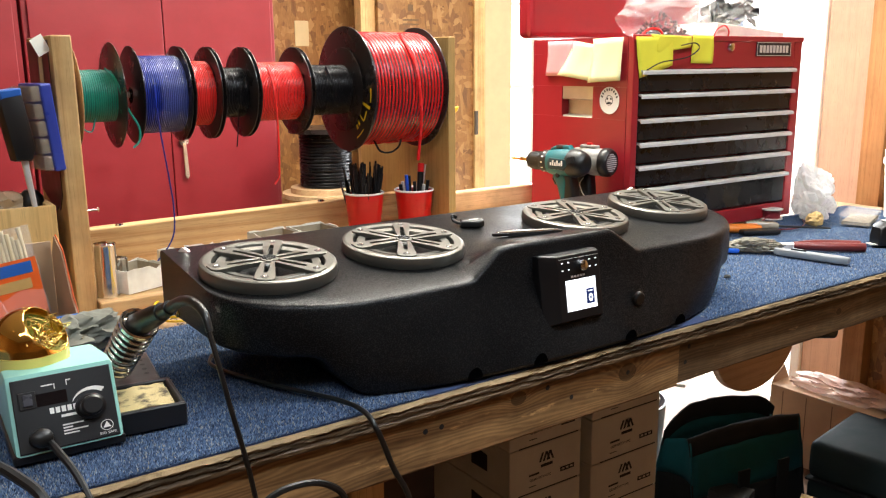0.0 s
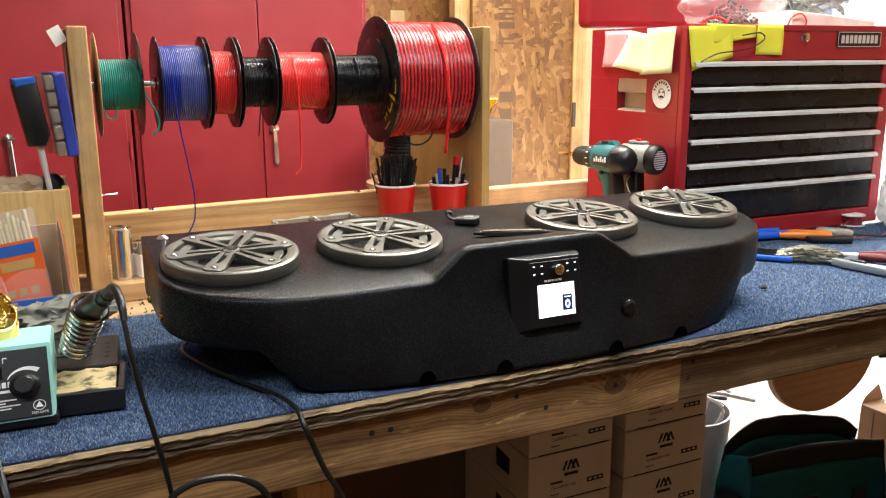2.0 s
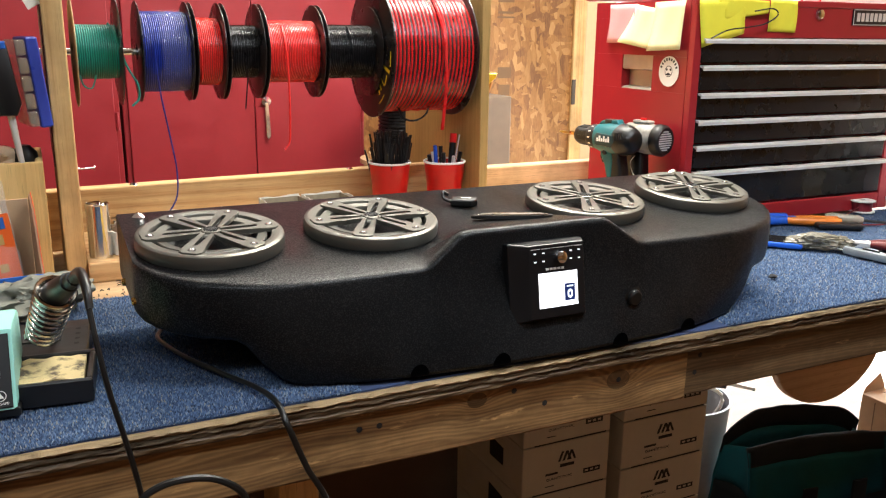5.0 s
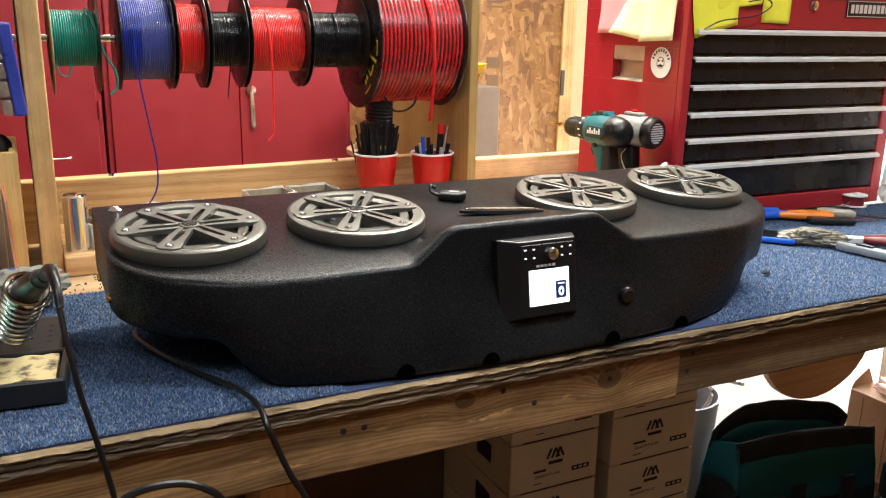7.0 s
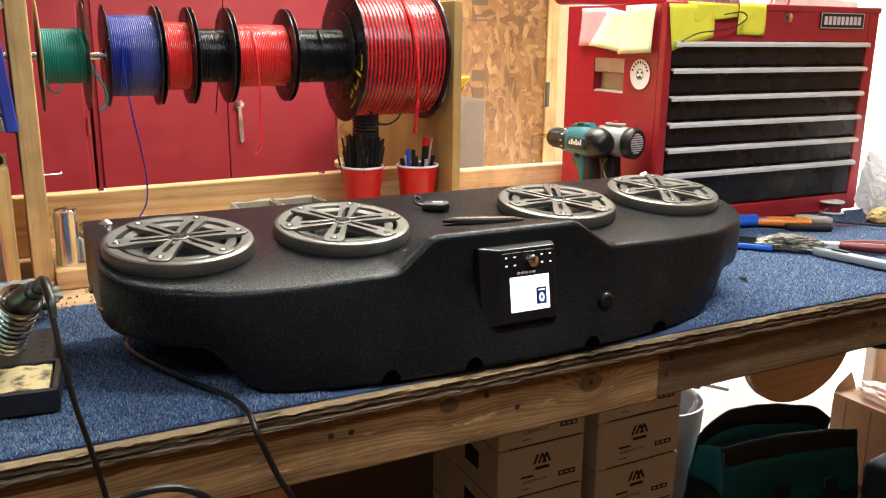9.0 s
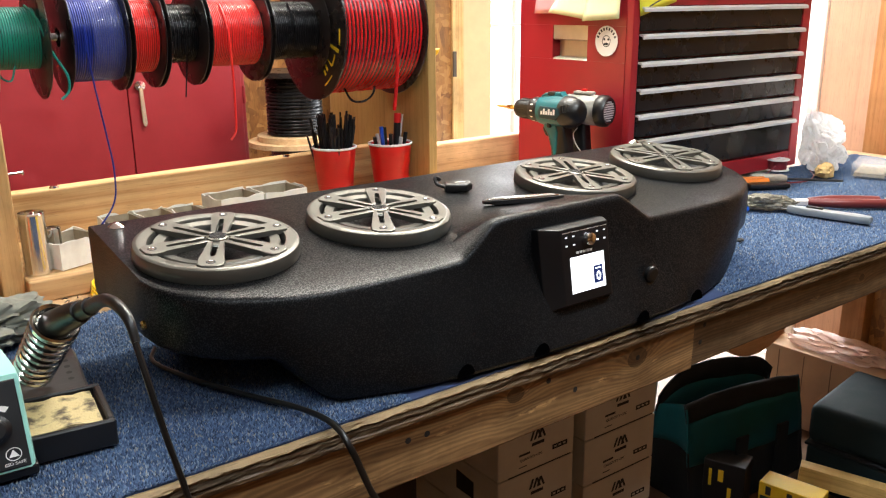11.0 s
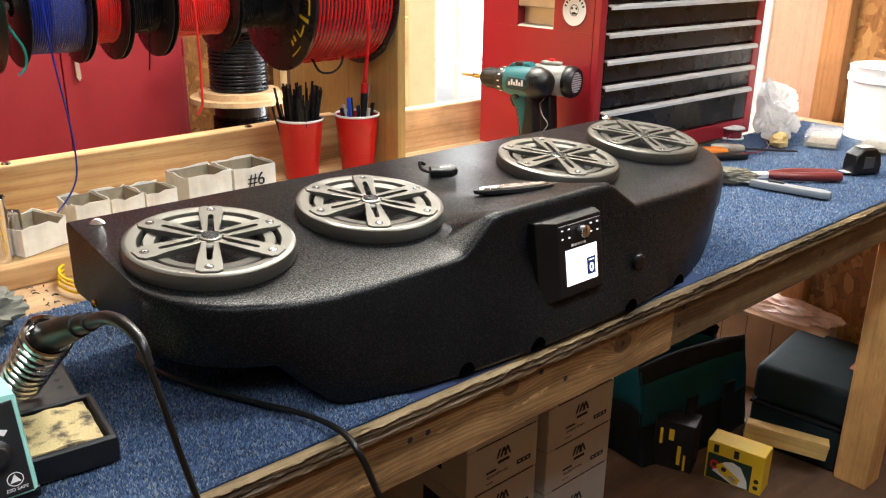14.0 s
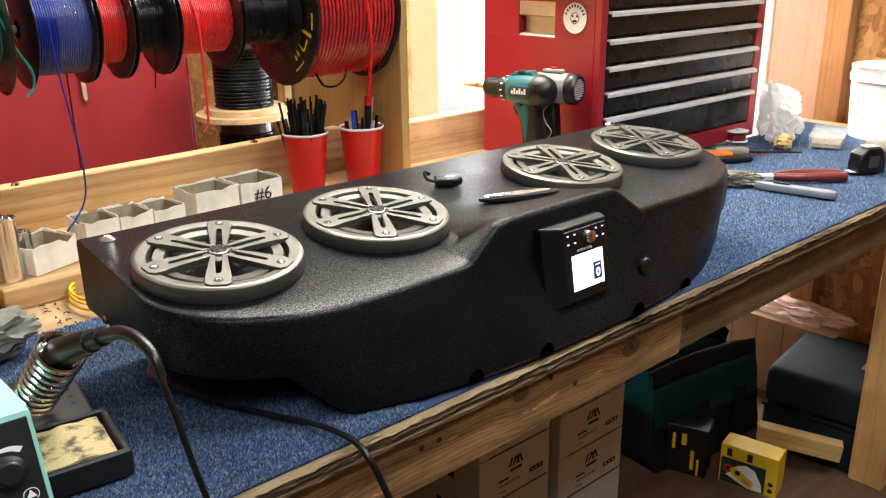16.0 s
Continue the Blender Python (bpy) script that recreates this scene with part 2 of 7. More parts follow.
def crumpled(sx, sy, sz, seed, rough=0.35, sub=4, freq=3.0):
    """A crumpled lump that stands on z = 0."""
    bm = bmesh.new()
    bmesh.ops.create_icosphere(bm, subdivisions=sub, radius=1)
    for v in bm.verts:
        k = v.co * freq + Vector((seed * 3.7, seed, 0))
        ridge = 1 - abs(noise.noise(k)) * 2
        v.co *= 1 + rough * (noise.noise(k * 0.5) + 0.6 * ridge - 0.4 + 0.3 * noise.noise(k * 3))
        v.co = Vector((v.co.x * sx, v.co.y * sy, max(v.co.z, -0.75) * sz + 0.75 * sz))
    return bm


def words(name, text, size, mat, parent, m, label="", depth=0.0003):
    """Flat raised lettering in the built-in font, centred."""
    cu = bpy.data.curves.new(name, "FONT")
    cu.body, cu.size, cu.align_x, cu.align_y, cu.extrude = text, size, "CENTER", "CENTER", depth
    tmp = bpy.data.objects.new(name, cu)
    scene.collection.objects.link(tmp)
    me = bpy.data.meshes.new_from_object(tmp.evaluated_get(bpy.context.evaluated_depsgraph_get()))
    bpy.data.objects.remove(tmp)
    me.materials.clear()
    me.materials.append(mat)
    ob = new(name, me)
    ob.parent = parent
    ob.matrix_basis = m
    if label:
        tagged(ob, label)
    return ob

CARPET = carpet_mat("blue_carpet")
PINE = timber("pine", (0.76, 0.52, 0.25), (0.53, 0.27, 0.10), 0, rings=34, stain=0.25)
PINE_UP = timber("pine_upright", (0.80, 0.54, 0.24), (0.60, 0.34, 0.12), 2, rings=9, stain=0.45)
PLY = timber("plywood", (0.70, 0.48, 0.27), (0.50, 0.30, 0.14), 0, rings=12, stain=0.45)
OSB = strand_board("strand_board")
RED_STEEL = paint("red_cabinet_enamel", (0.26, 0.0135, 0.020), 0.45, vary=0.08, bump=0.05)
RED_CHEST = paint("red_chest_enamel", (0.31, 0.014, 0.022), 0.36, vary=0.06, bump=0.04)
BLACK_DRAWER = paint("black_drawer_enamel", (0.006, 0.0068, 0.0085), 0.28, vary=0.1, bump=0.02, spec=0.28)
SATIN_METAL = paint("satin_aluminium", (0.68, 0.67, 0.65), 0.38, 0.35, vary=0.05)
VINYL = grained_plastic("black_grained_shell", (0.0050, 0.0053, 0.0058), 0.34, 600, 0.35, 0.14)
GUNMETAL = paint("gunmetal_plastic", (0.150, 0.146, 0.128), 0.36, 0.75, vary=0.04, bump=0.06)
BLACK_PLASTIC = paint("black_plastic", (0.007, 0.007, 0.008), 0.38, vary=0.2, bump=0.1)
BLACK_RUBBER = paint("black_rubber", (0.005, 0.005, 0.005), 0.40, vary=0.2, bump=0.2)
CHROME = paint("chrome", (0.75, 0.75, 0.76), 0.12, 1.0, vary=0.03, bump=0.0)
BRASS = paint("brass", (0.72, 0.48, 0.14), 0.25, 1.0, vary=0.1)
WHITE_CARD = paint("white_card", (0.90, 0.86, 0.73), 0.85, vary=0.22, bump=0.3)
CARTON = paint("brown_carton", (0.42, 0.28, 0.17), 0.85, vary=0.1, bump=0.3)
INK = paint("black_ink", (0.015, 0.015, 0.016), 0.7, vary=0.1, bump=0.0)
PAINT_WHITE = paint("white_paint", (0.8, 0.79, 0.75), 0.5, vary=0.05)
CREAM = paint("cream_paint", (0.62, 0.48, 0.26), 0.5, vary=0.06)

# ---- room ----
def plank_floor():
    m, n, l, b = nodes_of("worn_floor", 0.6, 0, 0.3)
    v = coords(n, l, (0.6, 5, 5))
    c = ramp(n, l, noise_tex(n, l, v, 3, 6), [(0.3, (0.095, 0.052, 0.030)), (0.7, (0.20, 0.115, 0.068))])
    c = mixed(n, l, 0.6, c, ramp(n, l, noise_tex(n, l, coords(n, l), 7, 6), [(0.35, (0.4, 0.36, 0.33)), (0.65, (1, 1, 1))]), "MULTIPLY")
    l.new(c, b.inputs["Base Color"])
    bumped(n, l, b, noise_tex(n, l, coords(n, l, (4, 90, 90)), 1, 3), 0.3)
    return m


FLOOR = plank_floor()
DRYWALL = paint("pale_board", (0.72, 0.66, 0.58), 0.8, vary=0.06)
PINK_PLY = timber("rosy_plywood", (0.66, 0.43, 0.31), (0.62, 0.40, 0.285), 2, rings=18, stain=0.15)
solid("floor", box(-4, 2.15, -4, 3.2, -0.1, 0), FLOOR, "worn reddish-brown wooden workshop floor", "floor", kind="structure")
solid("ground", box(-60, 60, -60, 60, -0.3, -0.12), paint("concrete_yard", (0.66, 0.64, 0.6), 0.9, vary=0.1, scale=2), "pale sunlit concrete yard outside", "ground", kind="structure")
solid("ceiling", box(-4, 2.15, -4, 3.2, 2.6, 2.7), DRYWALL, "pale plain workshop ceiling", "ceiling", kind="structure")
solid("wall_west", box(-4.1, -4, -4, 3.2, 0, 2.6), OSB, "bare strand board wall", "wall", kind="structure")
solid("wall_south", box(-4, 1.92, -4.1, -4, 0, 2.6), OSB, "bare strand board wall behind the bench", "wall", kind="structure")

# back wall with a doorway at its east end
YB = 2.86
wall = solid("wall_north", box(-4, 2.0, YB, YB + 0.1, 0, 2.6), OSB, "brown strand board back wall of the workshop", "wall", kind="structure")
bm = box(2.62, 3.0, YB - 0.2, YB - 0.1, 0, 2.6)
add_box(bm, 1.92, 2.62, YB - 0.2, YB - 0.1, 2.15, 2.6)
part("wall_section", bm, DRYWALL, wall)

# east wall: strand board, stud, rosy panel, then a bright opening
XE = 1.8
STUD_WOOD = timber("orange_pine", (0.46, 0.24, 0.095), (0.31, 0.14, 0.05), 2, rings=12, stain=0.3)
east = solid("wall_east", box(XE, XE + 0.1, -4, 0.455, 0, 2.6), OSB, "strand board end wall beside the bench", "wall", kind="structure")
part("panel", box(XE + 0.25, XE + 0.32, 0.50, 0.845, 0, 2.6), PINK_PLY, east, "rosy plywood panel")
part("stud", box(XE - 0.045, XE + 0.10, 0.457, 0.53, 0, 2.6, 0.003), STUD_WOOD, east, "orange-brown pine stud")
part("header", box(XE + 0.25, XE + 0.32, 0.887, 2.6, 2.2, 2.6), DRYWALL, east, "pale board over the opening")
part("jamb", box(XE + 0.235, XE + 0.33, 0.847, 0.885, 0, 2.2, 0.003), PAINT_WHITE, east, "white painted door jamb")

# strand board door leaf, trims
door = thing("door_1", "tan strand board door leaf with stamped marks", "door", pose(0, 0, 0), kind="structure")
part("leaf", box(1.25, 1.86, 2.60, 2.64, 0.02, 2.2, 0.002), OSB, door)
part("edge_board", box(1.80, 1.865, 2.585, 2.598, 0.02, 2.2, 0.002), PINE_UP, door, "pine edge board")
part("hinge", box(1.795, 1.815, 2.574, 2.584, 1.0, 1.12, 0.002), paint("dark_steel", (0.12, 0.1, 0.08), 0.5, 0.7), door, "dark steel hinge")
tr = solid("trim", box(1.17, 1.248, 2.62, 2.68, 0, 2.5, 0.003), PINE_UP, "bare pine board beside the door", "trim", kind="structure")
tr = solid("door_post", box(1.875, 2.05, 2.60, 2.72, 0, 2.4, 0.004), CREAM, "cream painted door post", "door post", kind="structure")
solid("lower_wall", box(2.04, 2.62, YB - 0.2, YB - 0.12, 0, 0.3), DRYWALL, "pale sill below the bright opening", "wall", kind="structure")

win = thing("window_1", "white glazed door with slim bars, bright outside", "window", kind="structure")
for x in (2.06, 2.33, 2.60):
    part("bar", box(x, x + 0.018, 2.74, 2.77, 0.3, 2.15, 0.002), PAINT_WHITE, win)
for z in (0.78, 1.22, 1.66):
    part("bar", box(2.078, 2.60, 2.742, 2.768, z, z + 0.016, 0.002), PAINT_WHITE, win)
solid("wall_socket", box(-0.036, 0.036, -0.004, 0.0, -0.058, 0.058, 0.002), CREAM, "cream wall socket plate on strand board", "socket", pose(0.985, YB - 0.0005, 1.50))
bm = bmesh.new()
for z, w, h in ((1.60, 0.03, 0.03), (1.555, 0.09, 0.008), (1.535, 0.09, 0.008), (1.51, 0.08, 0.012), (1.47, 0.085, 0.03), (1.42, 0.08, 0.01), (1.40, 0.09, 0.008), (1.13, 0.07, 0.05), (1.05, 0.06, 0.05)):
    add_box(bm, 1.43 - w / 2, 1.43 + w / 2, 2.5985, 2.5995, z, z + h)
part("stamp", bm, paint("faded_stamp", (0.16, 0.09, 0.04), 0.8), door, "faded dark stamped bars")
solid("grey_carton", box(1.13, 1.27, 2.25, 2.5, 0, 1.075, 0.004), paint("greyish_card", (0.17, 0.12, 0.08), 0.85), "tall greyish-brown carton behind the rack", "carton")

# glowing panels stand in for the blown-out outdoors and also light the room
GLARE = glowing("backdrop_glow", (1.0, 0.985, 0.96), 1.7)
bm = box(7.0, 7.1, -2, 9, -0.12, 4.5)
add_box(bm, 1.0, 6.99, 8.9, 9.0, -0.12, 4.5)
solid("backdrop", bm, GLARE, "pale glowing panels standing in for bright daylight outside the openings", "backdrop", kind="structure")

# ---- workbench ----
Z = 0.92
bench = thing("workbench", "long rough timber workbench with a blue carpeted top", "workbench")


def knotty(name, light, dark, knots):
    """Weathered fir: grain lines that bend round knots, given as (x, z, radius)."""
    m, n, l, b = nodes_of(name, 0.55, 0, 0.35)
    tc = n.new("ShaderNodeTexCoord")
    sep = n.new("ShaderNodeSeparateXYZ")
    l.new(tc.outputs["Object"], sep.inputs[0])

    def op(kind, a, c, third=None):
        x = n.new("ShaderNodeMath")
        x.operation = kind
        for s_, v in zip(x.inputs, (a, c, third)):
            if hasattr(v, "links"):
                l.new(v, s_)
            elif v is not None:
                s_.default_value = v
        return x.outputs[0]

    slow = noise_tex(n, l, coords(n, l, (1.3, 1, 9)), 1.6, 4)
    field = op("MULTIPLY_ADD", sep.outputs[2], 1.0, op("MULTIPLY", slow, 0.06))
    core = None
    for kx, kz, r in knots:
        dx, dz = op("SUBTRACT", sep.outputs[0], kx), op("SUBTRACT", sep.outputs[2], kz)
        d2 = op("ADD", op("MULTIPLY", op("POWER", op("ABSOLUTE", dx, 0), 2.0), 0.55), op("POWER", op("ABSOLUTE", dz, 0), 2.0))
        bell = op("DIVIDE", r * r, op("ADD", d2, r * r * 0.5))
        field = op("MULTIPLY_ADD", bell, r * 0.55, field)
        spot = op("LESS_THAN", op("SQRT", d2, 0), r * 0.5)
        core = spot if core is None else op("MAXIMUM", core, spot)
    line = op("SINE", op("MULTIPLY", field, 980.0), 0)
    wide = op("SINE", op("MULTIPLY", field, 170.0), 0)
    f = op("MULTIPLY_ADD", op("ADD", line, op("MULTIPLY", wide, 0.7)), 0.20, op("MULTIPLY_ADD", noise_tex(n, l, coords(n, l, (3, 150, 150)), 1, 5, 0.7), 0.9, 0.05))
    c = ramp(n, l, f, [(0.1, dark), (0.55, tuple((p + q) / 2 for p, q in zip(light, dark))), (0.95, light)])
    if core is not None:
        c = mixed(n, l, op("MULTIPLY", core, 0.7), c, tuple(v * 0.35 for v in dark))
    blot = noise_tex(n, l, coords(n, l, (1, 1, 2.5)), 5, 7, 0.65)
    c = mixed(n, l, 1.0, c, ramp(n, l, blot, [(0.3, (0.40, 0.38, 0.36)), (0.6, (1, 1, 1))]), "MULTIPLY")
    nick = noise_tex(n, l, coords(n, l, (14, 14, 60)), 1, 5, 0.7)
    c = mixed(n, l, ramp(n, l, nick, [(0.61, (0, 0, 0)), (0.70, (0.8, 0.8, 0.8))]), c, tuple(v * 1.5 for v in light))
    l.new(c, b.inputs["Base Color"])
    fine = noise_tex(n, l, coords(n, l, (5, 200, 200)), 1, 3)
    bumped(n, l, b, fine, 0.5, 0.0012)
    return m


# left board toned lighter, right darker: the brighter left light is in the colour
FIR_A = knotty("weathered_fir_lit", (0.44, 0.255, 0.105), (0.17, 0.088, 0.036), ((-0.076, 0.868, 0.022), (0.155, 0.858, 0.030), (-0.62, 0.84, 0.02), (-0.95, 0.86, 0.02)))
FIR_B = knotty("weathered_fir_dim", (0.19, 0.118, 0.058), (0.085, 0.048, 0.023), ((0.78, 0.85, 0.014), (1.35, 0.87, 0.018)))


def rough_board(x0, x1, y0, y1, z0, z1, step, amp, seed, bevel=0.003):
    """A board with an uneven, chipped front."""
    n_ = max(2, int((x1 - x0) / step))
    bm = bmesh.new()
    prof = [(y1, z0), (y0 + bevel, z0), (y0, z0 + bevel), (y0, (z0 + z1) / 2), (y0, z1 - bevel), (y0 + bevel, z1), (y1, z1)]
    rings = []
    for i in range(n_ + 1):
        x = x0 + (x1 - x0) * i / n_
        ring = []
        for k, (y, z) in enumerate(prof):
            q = Vector((x * 30 + seed, k * 1.7, seed))
            dy = amp * (noise.noise(q) + 0.7 * noise.noise(q * 3.1)) if 0 < k < 6 else 0
            dz = amp * 0.7 * noise.noise(q * 1.7 + Vector((9, 0, 0))) if 0 < k < 6 else 0
            chip = -1.6 * amp * max(0, noise.noise(Vector((x * 55, seed, 3))) - 0.25) if k in (4, 5) else 0
            ring.append(bm.verts.new((x, y + dy - chip, z + dz * (0.5 if k in (1, 5) else 1))))
        rings.append(ring)
    for a, b in zip(rings, rings[1:]):
        for k in range(len(prof)):
            bm.faces.new((a[k], a[(k + 1) % len(prof)], b[(k + 1) % len(prof)], b[k]))
    bm.faces.new(rings[0]), bm.faces.new(rings[-1][::-1])
    return bm


EDGE_PALE = timber("chipped_ply_face", (0.54, 0.38, 0.20), (0.17, 0.115, 0.06), 0, rings=16, stain=0.8, rough=0.75)
EDGE_DARK = timber("dirty_ply_edge", (0.17, 0.115, 0.065), (0.05, 0.034, 0.02), 0, stain=0.7, rough=0.8)
part("top", box(-1.75, XE - 0.05, 0.045, 0.935, 0.885, 0.9095, 0.002), PLY, bench, "bare worn plywood top")
part("edge_layer", rough_board(-1.75, XE - 0.05, -0.0165, 0.044, 0.9050, 0.9125, 0.003, 0.0030, 1), EDGE_PALE, bench, "pale chipped top veneer")
part("edge_layer", rough_board(-1.75, XE - 0.05, -0.0145, 0.044, 0.8955, 0.9048, 0.004, 0.0028, 5), EDGE_DARK, bench, "dark dirty plywood edge")
part("edge_layer", rough_board(-1.75, XE - 0.05, -0.014, 0.044, 0.8855, 0.8953, 0.008, 0.0018, 9), FIR_B, bench, "brown plywood edge")
part("front_board", rough_board(-1.75, 0.282, 0.0, 0.038, 0.803, 0.885, 0.02, 0.0009, 14, 0.004), FIR_A, bench, "weathered dark fir front board with knots")
part("front_board", rough_board(0.284, XE - 0.05, 0.003, 0.038, 0.806, 0.885, 0.02, 0.0009, 18, 0.004), FIR_B, bench, "weathered dark fir front board")
for x, z in ((-0.216, 0.860), (-0.243, 0.860), (-0.02, 0.872), (0.298, 0.845), (0.306, 0.872), (0.155, 0.858), (0.03, 0.845)):
    part("nail_hole", lathe([(0, -0.0006), (0.0035, -0.0006), (0.0042, 0.0), (0.0, 0.0004)], 10, pose(x, -0.001, z, 90, 0, 0)), INK, bench, "dark nail hole")
part("leg", box(1.395, 1.485, 0.04, 0.13, 0, 0.884, 0.004), timber("amber_pine", (0.76, 0.43, 0.16), (0.56, 0.28, 0.09), 2, rings=8, stain=0.3), bench)
part("leg", box(-0.337, -0.284, 0.042, 0.13, 0, 0.802, 0.004), PINE_UP, bench)
# added panel: keeps floor light out of the dark space below the top
part("back_panel", box(-1.7, 0.82, 0.86, 0.872, 0.0, 0.884, 0.002), paint("dark_backing", (0.12, 0.07, 0.045), 0.8, vary=0.25, scale=5), bench, "dark brown panel added to block light under the bench")
part("leg", box(-1.6, -1.51, 0.04, 0.13, 0, 0.884, 0.004), PINE_UP, bench)
part("back_board", box(0.305, XE - 0.05, 0.937, 0.975, 0.86, 1.013, 0.004), PLY, bench, "weathered streaky back board")


def pile(x0, x1, y0, y1, spacing, seed):
    """Carpet backing with one small leaning spike for every tuft."""
    r = np.random.default_rng(seed)
    xs = np.arange(x0, x1, spacing)
    ys = np.arange(y0, y1, spacing)
    gx, gy = np.meshgrid(xs, ys)
    gx, gy = gx.ravel(), gy.ravel()
    under = (gx > -0.24) & (gx < 0.35) & (gy > -0.03) & (gy < 0.34)
    gx, gy = gx[~under], gy[~under]
    k = len(gx)
    gx = gx + r.uniform(-0.6, 0.6, k) * spacing
    gy = gy + r.uniform(-0.6, 0.6, k) * spacing
    gy = np.maximum(gy, y0 + 0.004 * np.abs(np.sin(gx * 61) * np.sin(gx * 23)) * r.random(k))
    base = spacing * r.uniform(0.55, 0.85, k)
    turn = r.uniform(0, 2 * np.pi, k)
    height = r.uniform(0.0028, 0.0046, k)
    lean_x, lean_y = r.normal(0, 0.0011, k), r.normal(-0.0002, 0.0011, k)
    lean_y = np.where(gy < y0 + 0.006, lean_y - 0.003, lean_y)
    co = np.empty((k, 4, 3))
    for j in range(3):
        a = turn + j * 2.0944
        co[:, j] = np.stack([gx + base * np.cos(a), gy + base * np.sin(a), np.full(k, 0.9145)], -1)
    co[:, 3] = np.stack([gx + lean_x, gy + lean_y, 0.9145 + height], -1)
    idx = np.arange(k)[:, None] * 4
    tri = np.concatenate([idx + [0, 1, 3], idx + [1, 2, 3], idx + [2, 0, 3]], 1).reshape(-1)
    me = bpy.data.meshes.new("pile")
    me.vertices.add(k * 4)
    me.vertices.foreach_set("co", co.ravel())
    me.loops.add(len(tri))
    me.loops.foreach_set("vertex_index", tri.astype(np.int32))
    me.polygons.add(len(tri) // 3)
    me.polygons.foreach_set("loop_start", np.arange(0, len(tri), 3, dtype=np.int32))
    me.update(calc_edges=True)
    me.materials.append(CARPET)
    return me


rug = thing("carpet", "worn blue cut-pile carpet covering the bench front", "carpet")
part("backing", box(-1.3, 1.66, -0.008, 0.505, 0.9126, 0.9148), paint("carpet_backing", (0.03, 0.05, 0.12), 0.95), rug)
for x0, x1, gap, sd_ in ((-1.3, -0.78, 0.006, 3), (-0.78, -0.25, 0.0020, 1), (-0.25, 0.45, 0.0026, 4), (0.45, 1.66, 0.0024, 2)):
    ob = new("pile", pile(x0, x1, -0.008, 0.505, gap, sd_))
    ob.parent = rug
    tagged(ob, "short blue carpet tufts", kind="stuff")

# ---- speaker enclosure ----
XC = 0.036


def top_z(y):
    return 1.05 + 0.113 * (y - 0.03)


def shell():
    """Loft of cross-sections along the box, mirrored about its middle."""
    half = [(0.0, 0.030, -0.020, 0.9185), (0.10, 0.030, -0.018, 0.9185), (0.20, 0.030, -0.010, 0.9185), (0.27, 0.029, 0.002, 0.9185),
            (0.315, 0.029, 0.016, 0.9185), (0.345, 0.031, 0.026, 0.9185), (0.362, 0.033, 0.031, 0.926), (0.388, 0.038, 0.038, 0.951), (0.403, 0.043, 0.044, 0.972),
            (0.414, 0.048, 0.05, 0.979), (0.452, 0.066, 0.066, 0.982), (0.478, 0.085, 0.086, 0.985), (0.497, 0.106, 0.108, 0.988),
            (0.510, 0.128, 0.132, 0.992), (0.516, 0.150, 0.156, 0.997), (0.516, 0.18, 0.186, 0.999)]
    # height of the raised pod along the box
    rise = [(-0.182, 0.0), (-0.172, 0.0008), (-0.165, 0.004), (-0.127, 0.0375), (-0.118, 0.0420), (-0.106, 0.0430), (0.092, 0.0430), (0.104, 0.0420), (0.114, 0.0375), (0.163, 0.004), (0.172, 0.0008), (0.182, 0.0)]
    cols = [np.array(c) for c in zip(*half)]
    us = sorted({*(h[0] for h in half), *(-h[0] for h in half), *(p[0] for p in rise), -0.08, -0.06, 0.06, 0.08})
    stations = [(u, *[float(np.interp(abs(u), cols[0][:-1], c[:-1])) for c in cols[1:]]) for u in us]
    stations = [(-half[-1][0], *half[-1][1:])] + stations + [half[-1]]
    bm = bmesh.new()
    rings = []
    for u, yt, yb, zb in stations:
        zt, back, r = top_z(yt), 0.352, 0.009
        h = float(np.interp(u, [p[0] for p in rise], [p[1] for p in rise]))
        foot = min(0.205, max(0.075, 0.03 + (0.172 - abs(u)) / 0.112 * 0.175))
        end = (u, yt) in ((half[-1][0], half[-1][1]), (-half[-1][0], half[-1][1]))
        k = 0.012 if end else 0.0
        r2 = 0.007
        prof = [(back, zb + r2), (back, top_z(back) - r - k), (back - r * 0.3, top_z(back) - r * 0.3 - k), (back - r, top_z(back) - k),
                (max(foot, yt + 0.03), top_z(max(foot, yt + 0.03)) - k), (yt + r * 1.6, top_z(yt + r * 1.6) + h * 0.97 - k),
                *[(yt + r - r * math.sin(q), zt + h - r + r * math.cos(q) - k) for q in (0.0, 0.393, 0.785, 1.178, 1.571)],
                (yt - 0.0008, zt - 0.012 - k), (yt * 0.5 + yb * 0.5 - 0.002, (zt + zb) / 2), (yb, zb + r2), (yb + r2 * 0.35, zb + r2 * 0.3), (yb + r2, zb), (back - r2, zb)]
        rings.append([bm.verts.new((XC + u, y, z)) for y, z in prof])
    for a, b in zip(rings, rings[1:]):
        for i in range(len(a)):
            bm.faces.new((a[i], a[(i + 1) % len(a)], b[(i + 1) % len(b)], b[i]))
    bm.faces.new(rings[0]), bm.faces.new(rings[-1][::-1])
    bmesh.ops.remove_doubles(bm, verts=bm.verts, dist=1e-5)
    return bm


enclosure = thing("speaker_enclosure", "long black grained speaker enclosure with sloping top", "speaker box")
part("shell", shell(), VINYL, enclosure, smooth=True)


